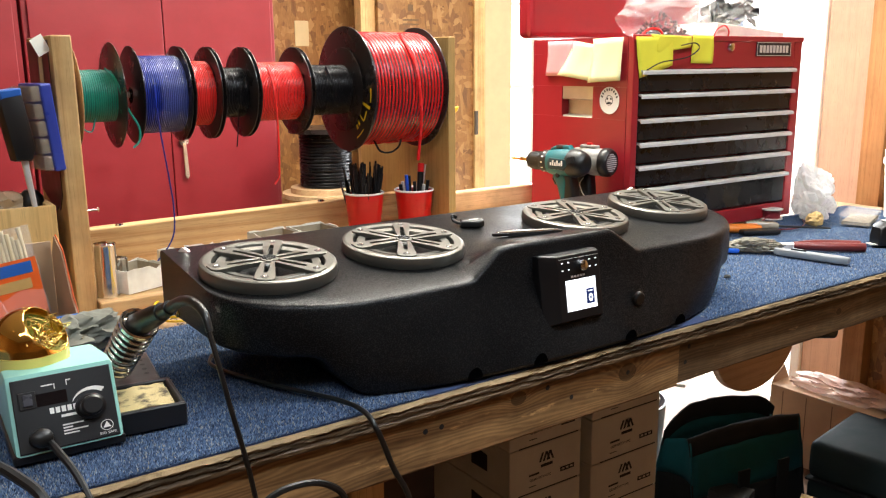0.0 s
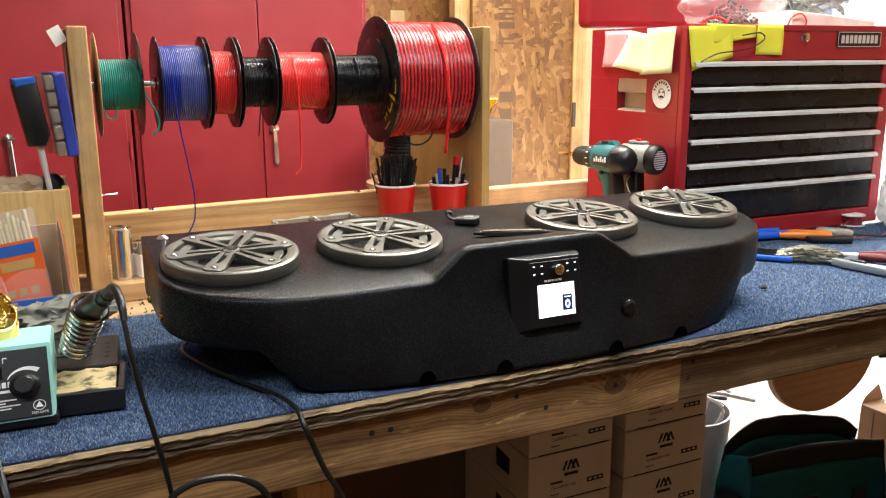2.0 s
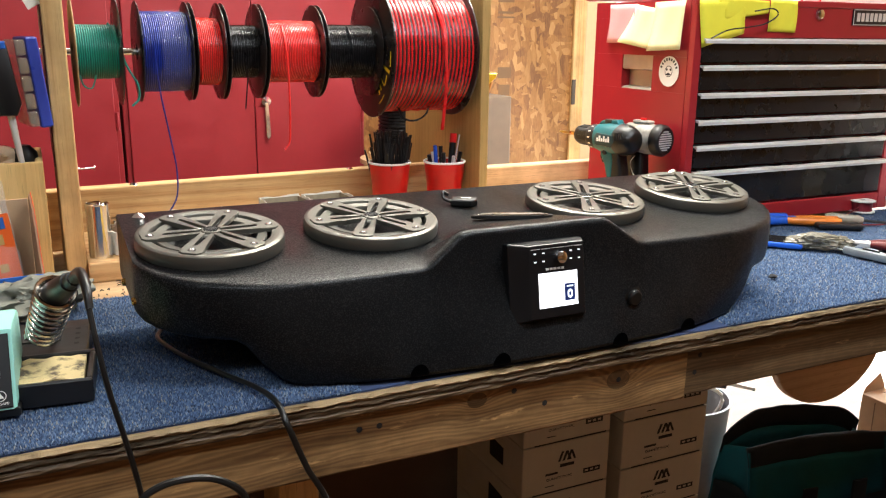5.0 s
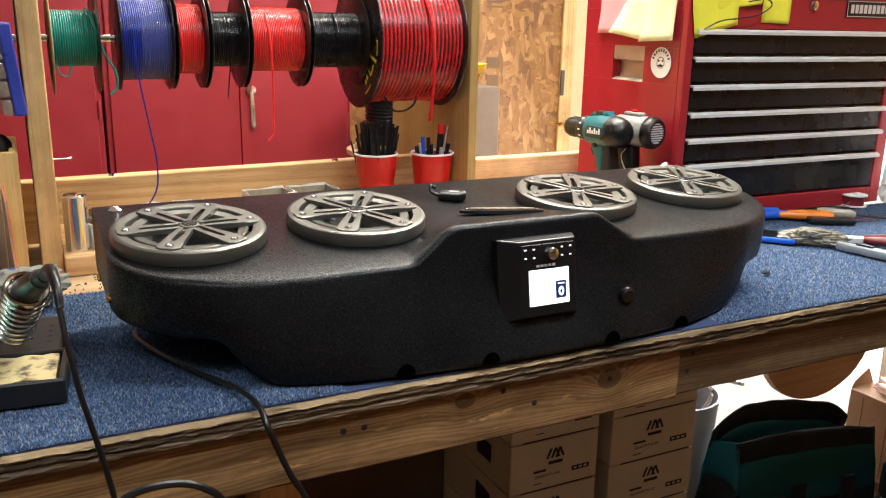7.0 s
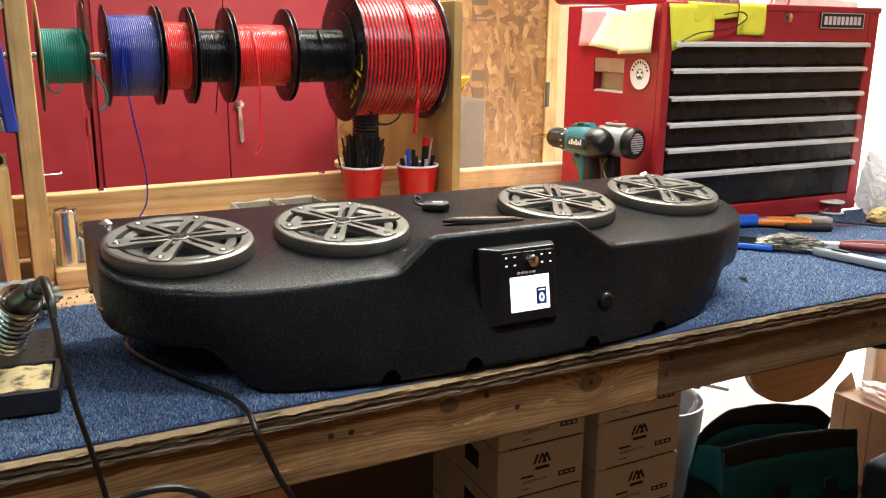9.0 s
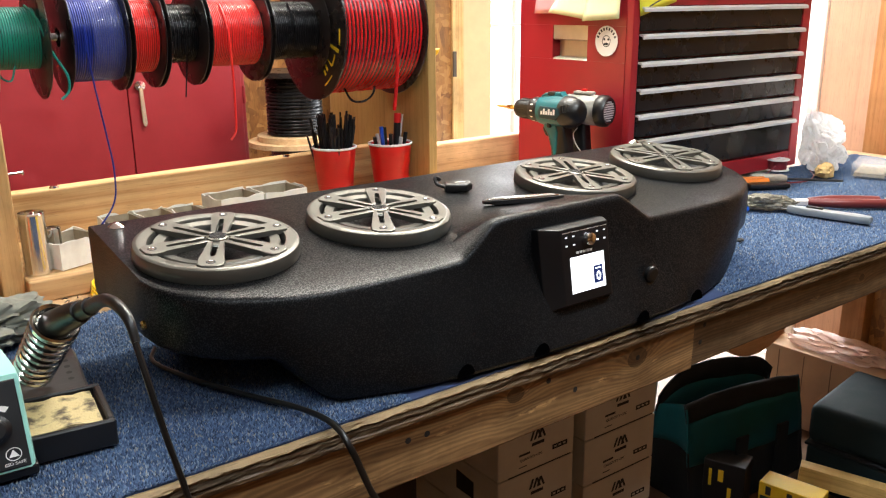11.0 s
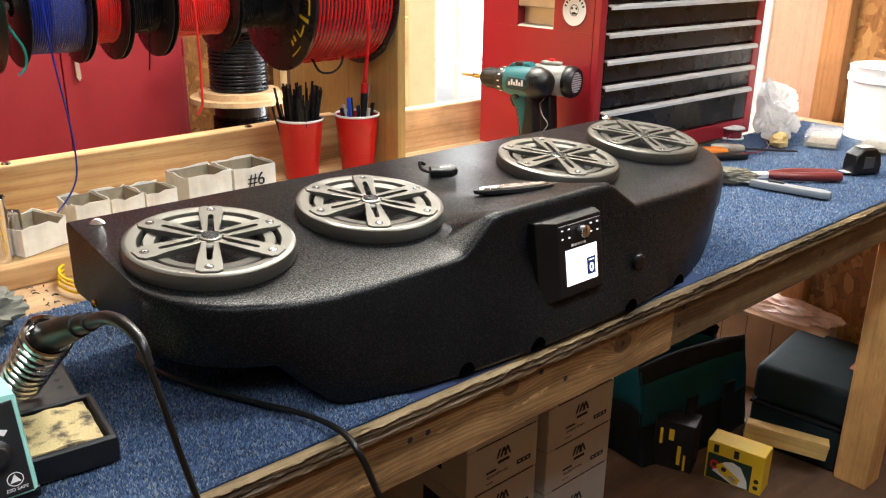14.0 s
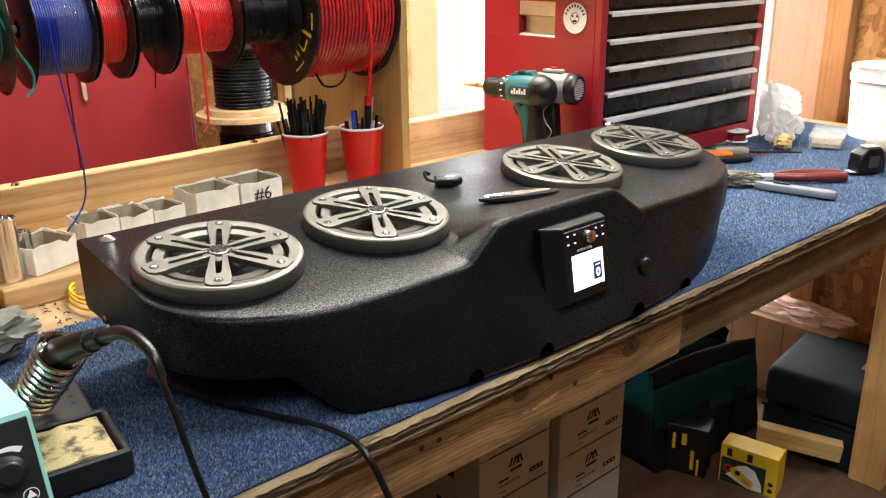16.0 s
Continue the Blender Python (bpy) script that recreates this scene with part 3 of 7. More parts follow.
def speaker():
    """A 17 cm marine speaker with its six-spoke grille; z is its axis."""
    s = thing("speaker", "gunmetal six-spoke speaker grille set in the box", "speaker", group="speakers in the box")
    part("trim_ring", lathe([(0.0778, 0.0), (0.0955, 0.0), (0.0962, 0.003), (0.0957, 0.0125), (0.0945, 0.0158), (0.0915, 0.0176), (0.0885, 0.0178), (0.0790, 0.0166), (0.0778, 0.0150)], 72, closed=True), GUNMETAL, s, smooth=True)
    part("groove", lathe([(0.0715, 0.0030), (0.0780, 0.0030), (0.0780, 0.0045), (0.0715, 0.0045)], 56, closed=True), BLACK_PLASTIC, s, "black recessed channel")
    part("inner_ring", lathe([(0.0585, 0.003), (0.0722, 0.003), (0.0728, 0.0136), (0.0716, 0.0150), (0.0605, 0.0136), (0.0585, 0.010)], 64, closed=True), GUNMETAL, s, smooth=True)
    part("cone", lathe([(0.061, 0.004), (0.058, 0.007), (0.054, 0.0065), (0.050, 0.002), (0.02, -0.016), (0, -0.016)], 40), paint("black_cone", (0.02, 0.02, 0.022), 0.45), s, "black speaker cone", smooth=True)
    # each arm is one plate with a long slot and a screwed tab
    arm = [(0.013, -0.0092), (0.055, -0.0125), (0.066, -0.0134), (0.071, -0.0146), (0.0835, -0.0142), (0.0885, -0.0085), (0.0885, 0.0085), (0.0835, 0.0142), (0.071, 0.0146), (0.066, 0.0134), (0.055, 0.0125), (0.013, 0.0092),
           (0.013, 0.0038), (0.0585, 0.0040), (0.0615, 0.0030), (0.0628, 0.0), (0.0615, -0.0030), (0.0585, -0.0040), (0.013, -0.0038)]
    for k in range(6):
        turn = pose(0, 0, 0, 0, 0, 60 * k + 30)
        sp = part("spoke", prism(arm, 0.0132, 0.0198, 0.0011, 2), GUNMETAL, s, m=turn)
        part("screw_well", lathe([(0, 0.0201), (0.0050, 0.0201), (0.0054, 0.0196)], 14, pose(0.0775, 0, 0)), INK, sp, "dark screw recess")
        part("screw", lathe([(0.0012, 0.0203), (0.0028, 0.0206), (0.0033, 0.0202)], 12, pose(0.0775, 0, 0)), CHROME, sp, "small steel screw")
    part("hub_plate", lathe([(0, 0.0130), (0.0205, 0.0130), (0.0210, 0.0150), (0.0195, 0.0172), (0, 0.0176)], 28), GUNMETAL, s, smooth=True)
    part("hub", lathe([(0, 0.0212), (0.008, 0.0208), (0.0118, 0.0196), (0.0128, 0.0172), (0.0, 0.0172)], 24), GUNMETAL, s, "perforated tweeter cover", smooth=True)
    bm = bmesh.new()
    for i in range(-4, 5):
        for j in range(-4, 5):
            x, y = (i + 0.5 * (j % 2)) * 0.0024, j * 0.0021
            if x * x + y * y < 0.0092 ** 2:
                add_lathe(bm, [(0.0, 0.0216), (0.0009, 0.0216), (0.0009, 0.0198)], 6, pose(x, y, 0))
    tagged(part("perforation", bm, INK, s), kind="stuff")
    return s


TILT = math.degrees(math.atan(0.113))
first = speaker()
spots = [(-0.377, 0.191, 32), (-0.151, 0.194, 31), (0.221, 0.201, 33), (0.446, 0.206, 31)]
for i, (x, y, turn) in enumerate(spots):
    m = pose(x, y, top_z(y) + 0.0005, TILT, 0, 0) @ pose(0, 0, 0, 0, 0, turn)
    if i == 0:
        first.matrix_basis = m
    else:
        copy_thing(first, m)

# ---- fittings of the enclosure ----
for x, y in ((-0.452, 0.327), (0.525, 0.345)):
    part("bolt_cap", lathe([(0, 0.006), (0.004, 0.0055), (0.0075, 0.003), (0.010, 0.001), (0.010, 0), (0, 0)], 18, pose(x, y, top_z(y) + 0.0005, TILT, 0, 0)), CHROME, enclosure, "chrome dome cap", smooth=True)
for x, y, z in ((-0.4815, 0.283, 1.003), (-0.4815, 0.158, 1.012)):
    part("insert", lathe([(0.002, 0.003), (0.004, 0.003), (0.0055, 0.001), (0.0055, -0.002), (0.002, -0.002)], 14, pose(x, y, z, 0, -90, 0), closed=True), BRASS, enclosure, "brass threaded insert")


def wedge_panel():
    """Raised control panel: a small front face with a broad sloping flank on one side."""
    bm = bmesh.new()
    rings = [[bm.verts.new((x, y, z)) for x, z in ((x0, z0), (x1, z0), (x1, z1), (x0, z1))]
             for y, x0, x1, z0, z1 in ((0.024, -0.067, 0.050, -0.057, 0.052), (0.003, -0.067, 0.050, -0.057, 0.052), (-0.012, -0.043, 0.043, -0.051, 0.048))]
    for a, b in zip(rings, rings[1:]):
        for k in range(4):
            bm.faces.new((a[k], a[(k + 1) % 4], b[(k + 1) % 4], b[k]))
    bm.faces.new(rings[0][::-1]), bm.faces.new(rings[-1])
    bmesh.ops.recalc_face_normals(bm, faces=bm.faces)
    bmesh.ops.bevel(bm, geom=list(bm.edges), offset=0.0018, segments=2, affect="EDGES", profile=0.6)
    return bm


head = part("head_unit", wedge_panel(), paint("head_unit_black", (0.006, 0.006, 0.007), 0.34, vary=0.2, spec=0.35), enclosure, "black marine stereo control panel", pose(0.040, 0.008, 1.022, -9, 0, 0), smooth=False)
face = pose(0, -0.008, 0)
part("screen", box(-0.030, 0.031, -0.0048, -0.0042, -0.037, 0.010), glowing("lit_screen", (0.93, 0.96, 1.0), 1.25), head, "bright white lit display", face)
part("screen_icon", box(0.010, 0.026, -0.0054, -0.0049, -0.030, -0.007), paint("navy_icon", (0.01, 0.03, 0.16), 0.4), head, "dark blue icon on the display", face)
bm = bmesh.new()
add_box(bm, 0.013, 0.023, -0.0060, -0.0055, -0.0115, -0.0098)
add_lathe(bm, [(0.002, 0), (0.0042, 0), (0.0042, 0.0005), (0.002, 0.0005)], 14, pose(0.018, -0.0055, -0.021, 90, 0, 0) @ Matrix.Diagonal((1, 1.5, 1, 1)), closed=True)
part("screen_icon_mark", bm, glowing("icon_white", (0.9, 0.95, 1), 0.9), head, "white mark", face)
part("control_knob", lathe([(0, 0.010), (0.005, 0.010), (0.0078, 0.008), (0.009, 0.0), (0, 0)], 22, pose(0.004, -0.004, 0.030, 90, 0, 0)), CHROME, head, "chrome rotary knob", face, smooth=True)
MARK = glowing("mark_white", (0.9, 0.92, 1), 0.6)
for x in (-0.034, -0.021, 0.022, 0.035):
    for z in (0.026, 0.037):
        part("button_mark", box(x - 0.0017, x + 0.0017, -0.0047, -0.0041, z - 0.0009, z + 0.0009), MARK, head, "small white button mark", face)
bm = bmesh.new()
for x0, x1 in ((-0.040, -0.026), (-0.024, -0.010), (-0.008, 0.012), (0.014, 0.026), (0.028, 0.040)):
    add_box(bm, x0, x1, -0.0046, -0.0041, 0.0425, 0.0432)
for k in range(5):
    add_box(bm, -0.018 + k * 0.006, -0.0135 + k * 0.006, -0.0046, -0.0041, 0.0135, 0.0165)
tagged(part("trim_print", bm, SATIN_METAL, head, "fine silver trim marks", face), kind="stuff")
part("jack_cap", lathe([(0, 0.008), (0.009, 0.008), (0.0115, 0.006), (0.012, 0.001), (0.015, 0.0), (0, 0)], 24, pose(0.174, 0.003, 0.980, 96, 0, 0)), BLACK_RUBBER, enclosure, "round black rubber socket cap", smooth=True)
# matt black plates; the shade inside the holes is put into the colour
HOLE = paint("hole_black", (0.0012, 0.0012, 0.0014), 1.0, vary=0, bump=0, spec=0.0)
for x, y in ((-0.165, -0.0105), (-0.05, -0.0185), (0.14, -0.0185), (0.27, -0.008)):
    part("vent_hole", prism([(0.013 * math.cos(a), 0.016 * math.sin(a)) for a in np.linspace(0, math.pi, 14)], 0, 0.0006, 0, 1, pose(x, y, 0.9225, 93, 0, 0)), HOLE, enclosure, "dark arched drain hole")
key = thing("key_fob", "small black rubber key fob on the box", "key fob", pose(0.029, 0.257, top_z(0.257) + 0.0005, TILT, 0, -25))
part("body", prism([(-0.020, -0.010), (0.012, -0.014), (0.022, -0.006), (0.022, 0.008), (0.008, 0.014), (-0.018, 0.010)], 0, 0.013, 0.004, 3), BLACK_RUBBER, key, smooth=True)
part("loop", tube([(-0.018, 0, 0.006), (-0.030, 0.004, 0.010), (-0.032, 0.010, 0.018), (-0.024, 0.012, 0.014)], 0.0028, 8), BLACK_RUBBER, key, "curled rubber loop", smooth=True)
part("mark", box(-0.004, 0.012, -0.003, 0.0, 0.0132, 0.0136), PAINT_WHITE, key, "thin white marks")
med = thing("name_plate", "slim chrome and black oval plate on the pod", "name plate", pose(0.036, 0.115, 1.0838, -8.2, 0, -20))
oval = lambda a_, b_: [(a_ * abs(math.cos(t)) ** 0.8 * math.copysign(1, math.cos(t)), b_ * math.sin(t)) for t in np.linspace(0, 2 * math.pi, 33)[:-1]]
part("base", prism(oval(0.060, 0.023), 0, 0.005, 0.0015, 2), BLACK_PLASTIC, med, smooth=True)
part("rim", prism(oval(0.053, 0.0185), 0.005, 0.0066, 0.0006, 1), CHROME, med, "chrome oval insert", smooth=True)
part("face", prism(oval(0.046, 0.0145), 0.0066, 0.0072, 0, 1), paint("silver_foil", (0.5, 0.46, 0.4), 0.3, 0.7), med, "brushed silver face")

# ---- wire rack ----
RACK_PLY = timber("golden_plywood", (0.64, 0.42, 0.155), (0.50, 0.295, 0.095), 2, rings=5, stain=0.2)
rack = thing("wire_rack", "pine rack with a steel rod carrying wire spools", "rack")
part("post", box(0.283, 0.303, 0.68, 1.085, 0.9095, 1.412, 0.002), RACK_PLY, rack, "pale plywood upright")
part("post", box(-0.545, -0.512, 0.645, 0.86, 0.9095, 1.405, 0.003), PINE_UP, rack, "pale pine upright")
part("side_sheet", prism([(0.672, 1.135), (0.700, 1.105), (0.705, 1.112), (0.735, 1.10), (0.848, 1.13), (0.848, 1.398), (0.668, 1.398)], -0.5468, -0.5453, 0, 1, Matrix(((0, 0, 1, 0), (1, 0, 0, 0), (0, 1, 0, 0), (0, 0, 0, 1)))), paint("dark_maroon_sheet", (0.035, 0.014, 0.014), 0.35, vary=0.2), rack, "torn dark maroon sheet")
part("rail", box(-0.47, 0.394, -0.019, 0.019, -0.125, 0.0, 0.003), PINE, rack, "knotty pine rail", pose(-0.113, 0.905, 1.035, 0, -0.6, 0))
part("ledge", box(-0.511, 0.282, 0.625, 0.885, 0.9095, 0.945, 0.003), PINE, rack, "low pine ledge")
part("rod", lathe([(0, 0), (0.0065, 0), (0.0065, 0.86), (0, 0.86)], 14, pose(-0.555, 0.775, 1.300, 0, 90, 0)), CHROME, rack, "thin steel rod", smooth=True)
for x, z in ((0.066, 1.0405), (-0.40, 1.0357)):
    part("screw_head", lathe([(0, 0.004), (0.006, 0.004), (0.009, 0), (0, 0)], 10, pose(x, 0.90, z - 0.004)), CHROME, rack, "small steel screw head")

FLANGE = paint("black_spool_plastic", (0.018, 0.014, 0.013), 0.3, vary=0.2, bump=0.05)
CARDBOARD = timber("brown_fibre_disc", (0.42, 0.28, 0.16), (0.3, 0.18, 0.1), 2, rough=0.8)
WIRES = {
    "green": paint("green_wire", (0.006, 0.25, 0.19), 0.36, vary=0.1, bump=0.0),
    "blue": paint("blue_wire", (0.005, 0.022, 0.25), 0.34, vary=0.1, bump=0.0),
    "red": paint("red_wire", (0.82, 0.03, 0.026), 0.3, vary=0.08, bump=0.0),
    "black": paint("black_wire", (0.006, 0.006, 0.007), 0.26, vary=0.2, bump=0.0, spec=0.18),
    "dark red": paint("dark_red_wire", (0.60, 0.014, 0.016), 0.26, vary=0.1, bump=0.0),
}
AY, AZ = 0.775, 1.300


def spool(colour, x0, x1, flange_r, wind_r, pitch, seg=48, left=FLANGE, seed=0, thick=0.003, groove=0.28):
    """A wire spool lying along x, with real turns of wire."""
    rnd = random.Random(seed)
    flange_r, wind_r = flange_r * 1.035, wind_r * 1.035
    s = thing("wire_spool", f"black plastic spool of {colour} insulated wire", "wire spool", pose(x0, AY, AZ, 0, 90, 0), "spools on the rod")
    w = x1 - x0
    prof = [(0.016, 0), (flange_r - 0.002, 0), (flange_r, 0.001), (flange_r, thick - 0.001), (flange_r - 0.002, thick), (0.016, thick)]
    part("flange", lathe(prof, seg, closed=True), left, s, smooth=True)
    part("flange", lathe(prof, seg, pose(0, 0, w - thick), closed=True), FLANGE, s, smooth=True)
    part("core", lathe([(0.012, thick), (wind_r - pitch * 0.5, thick), (wind_r - pitch * 0.5, w - thick), (0.012, w - thick)], seg), FLANGE, s)
    bm = bmesh.new()
    turns = int((w - 2 * thick) / pitch)
    p = (w - 2 * thick) / turns
    for k in range(turns):
        z = thick + p * (k + 0.5)
        r = wind_r - p * 0.5 - rnd.random() * p * 0.16
        tilt = pose(0, 0, z, rnd.uniform(-0.25, 0.25), rnd.uniform(-0.25, 0.25), 0)
        rr = p * 0.5 * (1 - groove * 0.36)
        add_lathe(bm, [(r + rr * math.cos(a), rr * math.sin(a)) for a in [math.radians(d) for d in (-100, -60, -25, 0, 25, 60, 100)]], seg, tilt)
    tagged(part("winding", bm, WIRES[colour], s, f"neat turns of {colour} wire", smooth=True), kind="stuff")
    return s


def tail(name, spool_ob, colour, pts, r=0.0018):
    """A loose end of wire; points are given in the room."""
    inv = spool_ob.matrix_basis.inverted()
    return part(name, tube([inv @ Vector(p) for p in pts], r, 6), WIRES[colour], spool_ob, f"loose end of {colour} wire", smooth=True)


s = spool("green", -0.497, -0.420, 0.094, 0.047, 0.0036, left=CARDBOARD, seed=1)
tail("wire_end", s, "green", [(-0.436, AY - 0.02, AZ + 0.05), (-0.428, AY - 0.055, AZ + 0.03), (-0.415, AY - 0.07, AZ - 0.02), (-0.398, AY - 0.072, AZ - 0.055), (-0.398, AY - 0.07, AZ - 0.08), (-0.41, AY - 0.07, AZ - 0.093)], 0.0022)
tail("wire_loop", s, "green", [(-0.49, AY - 0.03, AZ - 0.04), (-0.485, AY - 0.035, AZ - 0.058), (-0.472, AY - 0.035, AZ - 0.062), (-0.463, AY - 0.03, AZ - 0.04)], 0.0016)
s = spool("blue", -0.388, -0.298, 0.088, 0.071, 0.0034, seed=2)
tail("wire_end", s, "blue", [(-0.366, AY - 0.076, AZ + 0.02), (-0.365, AY - 0.080, AZ - 0.03), (-0.360, AY - 0.078, AZ - 0.08), (-0.346, AY - 0.06, AZ - 0.16), (-0.337, AY - 0.045, AZ - 0.22), (-0.342, AY - 0.04, AZ - 0.275), (-0.378, AY - 0.045, AZ - 0.318), (-0.42, AY - 0.05, AZ - 0.345)], 0.0015)
film = clear_film("clear_stretch_film", colour=(0.6, 0.64, 0.85), alpha=0.07, rough=0.08)
part("stretch_film", lathe([(0.0748, 0.036), (0.0765, 0.038), (0.0758, 0.054), (0.0766, 0.072), (0.0752, 0.086)], 48), film, s, "clear stretch film wrap", smooth=True)
s = spool("red", -0.293, -0.239, 0.087, 0.061, 0.0034, seed=3)
tail("wire_end", s, "red", [(-0.285, AY - 0.04, AZ + 0.049), (-0.283, AY - 0.0635, AZ), (-0.281, AY - 0.045, AZ - 0.045), (-0.28, AY - 0.02, AZ - 0.06)], 0.0018)
s = spool("black", -0.234, -0.167, 0.087, 0.049, 0.0032, seed=4)
tail("wire_end", s, "black", [(-0.2, AY - 0.052, AZ), (-0.196, AY - 0.05, AZ - 0.04), (-0.2, AY - 0.05, AZ - 0.08), (-0.203, AY - 0.05, AZ - 0.105)], 0.0012)
s = spool("red", -0.162, -0.051, 0.087, 0.058, 0.0032, seed=5)
tail("wire_end", s, "red", [(-0.126, AY - 0.04, AZ + 0.049), (-0.124, AY - 0.063, AZ + 0.01), (-0.122, AY - 0.067, AZ - 0.04), (-0.121, AY - 0.067, AZ - 0.09), (-0.122, AY - 0.067, AZ - 0.14), (-0.124, AY - 0.067, AZ - 0.17), (-0.134, AY - 0.067, AZ - 0.185)], 0.0021)
s = spool("black", -0.046, 0.067, 0.087, 0.052, 0.0036, seed=6)
tail("wire_end", s, "black", [(0.01, AY - 0.03, AZ + 0.049), (0.012, AY - 0.054, AZ + 0.01), (0.014, AY - 0.05, AZ - 0.03)], 0.002)
s = spool("dark red", 0.071, 0.258, 0.130, 0.1215, 0.0082, seg=64, seed=7, thick=0.005, groove=1.0)
tail("wire_end", s, "dark red", [(0.178, AY - 0.062, AZ + 0.116), (0.181, AY - 0.119, AZ + 0.05), (0.183, AY - 0.133, AZ - 0.02), (0.182, AY - 0.135, AZ - 0.07), (0.180, AY - 0.13, AZ - 0.12), (0.179, AY - 0.125, AZ - 0.152)], 0.0034)
tail("wire_loop", s, "black", [(0.11, AY - 0.05, AZ - 0.105), (0.125, AY - 0.055, AZ - 0.134), (0.15, AY - 0.06, AZ - 0.138), (0.175, AY - 0.055, AZ - 0.125), (0.185, AY - 0.05, AZ - 0.1)], 0.0022)
# yellow printed mark on the big flange, facing down the rod
YELLOW = paint("yellow_print", (0.75, 0.55, 0.02), 0.5, bump=0.0)
bm = bmesh.new()
for a0, a1, r0, r1 in ((199, 203, 0.075, 0.115), (207, 220, 0.101, 0.106), (209, 218, 0.074, 0.078), (220, 222, 0.076, 0.104), (228, 246, 0.113, 0.116), (229, 233, 0.085, 0.098), (236, 240, 0.09, 0.1), (180, 195, 0.112, 0.117)):
    ring = [[bm.verts.new((r * math.cos(math.radians(a)), r * math.sin(math.radians(a)), -0.0006)) for r in (r0, r1)] for a in np.linspace(a0, a1, 8)]
    for u, v in zip(ring, ring[1:]):
        bm.faces.new((u[0], u[1], v[1], v[0]))
part("printed_mark", bm, YELLOW, s, "yellow printed marks", pose(0, 0, 0, 0, 0, 88))
part("inner_disc", lathe([(0.0, -0.0005), (0.078, -0.0005), (0.079, -0.0012), (0.080, -0.0005)], 48), FLANGE, s, smooth=True)

# ---- cups on the ledge ----
CUP_RED = paint("red_cup_plastic", (0.62, 0.012, 0.012), 0.35, vary=0.04, bump=0.03)
CUP_WHITE = paint("white_cup_lip", (0.85, 0.83, 0.8), 0.35, vary=0.03)


def cup(x, y):
    c = thing("plastic_cup", "red disposable party cup with a white lip", "cup", pose(x, y, 0.9455), "cups on the ledge")
    prof = [(0, 0.0), (0.031, 0.0), (0.033, 0.003), (0.0365, 0.045), (0.0375, 0.046), (0.0395, 0.075), (0.0402, 0.076), (0.0445, 0.1195), (0.0435, 0.1195), (0.039, 0.074), (0.0315, 0.004), (0, 0.004)]
    part("wall", lathe(prof, 40), CUP_RED, c, smooth=True)
    part("lip", lathe([(0.0432, 0.119), (0.0448, 0.1175), (0.0468, 0.119), (0.0468, 0.1215), (0.045, 0.1228), (0.0434, 0.1215)], 40, closed=True), CUP_WHITE, c, "rolled white lip", smooth=True)
    return c


c1 = cup(0.118, 0.785)
rnd = random.Random(11)
bm = bmesh.new()
for k in range(85):
    a, r = rnd.uniform(0, 6.28), 0.034 * math.sqrt(rnd.random())
    top = (r * 1.35 * math.cos(a) + rnd.uniform(-0.012, 0.012), r * 1.35 * math.sin(a) + rnd.uniform(-0.012, 0.012), rnd.uniform(0.145, 0.19))
    base = (r * 0.6 * math.cos(a), r * 0.6 * math.sin(a), 0.006)
    add_tube(bm, [Vector(base), Vector(base).lerp(Vector(top), 0.6), Vector(top)], rnd.uniform(0.0016, 0.0026), 5)
tagged(solid("cable_ties", bm, BLACK_PLASTIC, "bundle of black cable ties standing in a red cup", "cable ties", pose(0.118, 0.785, 0.9455)), kind="stuff")
c2 = cup(0.236, 0.756)
pens = [((0.012, -0.004), (0.022, 0.004), 0.16, 0.0075, "black", "marker"), ((-0.02, -0.01), (-0.03, -0.014), 0.158, 0.0042, "blue", "pen"), ((-0.012, 0.008), (-0.024, 0.012), 0.14, 0.004, "grey", "pen"),
        ((-0.005, -0.018), (-0.015, -0.026), 0.143, 0.0042, "black", "pen"), ((0.0, 0.012), (0.002, 0.025), 0.15, 0.0044, "black", "marker"), ((0.022, 0.0), (0.036, -0.006), 0.14, 0.0042, "black", "pen"),
        ((0.02, 0.012), (0.044, 0.016), 0.175, 0.002, "grey", "pick"), ((-0.022, 0.004), (-0.038, 0.0), 0.136, 0.004, "black", "pen"), ((0.005, -0.02), (0.008, -0.03), 0.135, 0.004, "grey", "pen")]
PEN = {"black": BLACK_PLASTIC, "blue": paint("blue_pen", (0.02, 0.08, 0.5), 0.3), "grey": SATIN_METAL}
for (bx, by), (tx, ty), hgt, r, col, kind in pens:
    a, b = Vector((bx * 0.6, by * 0.6, 0.006)), Vector((tx, ty, hgt))
    p = thing(kind, f"{col} {kind} standing in a red cup", kind, pose(0.236, 0.756, 0.9455), "pens in the cup")
    part("barrel", add_tube(bmesh.new(), [a, a.lerp(b, 0.5), b], r, 10), PEN[col], p, smooth=True)
    if r > 0.007:
        part("cap", add_tube(bmesh.new(), [b, b + (b - a).normalized() * 0.02], r * 1.02, 10), CUP_RED, p, "red cap end", smooth=True)
    else:
        part("clip", add_tube(bmesh.new(), [b.lerp(a, 0.25) + Vector((r, 0, 0)), b + Vector((r, 0, 0))], r * 0.3, 6), CHROME, p, "small steel clip")

# ---- small white card trays on the ledge ----
LINING = paint("bare_card", (0.40, 0.33, 0.22), 0.9, vary=0.25, scale=40)


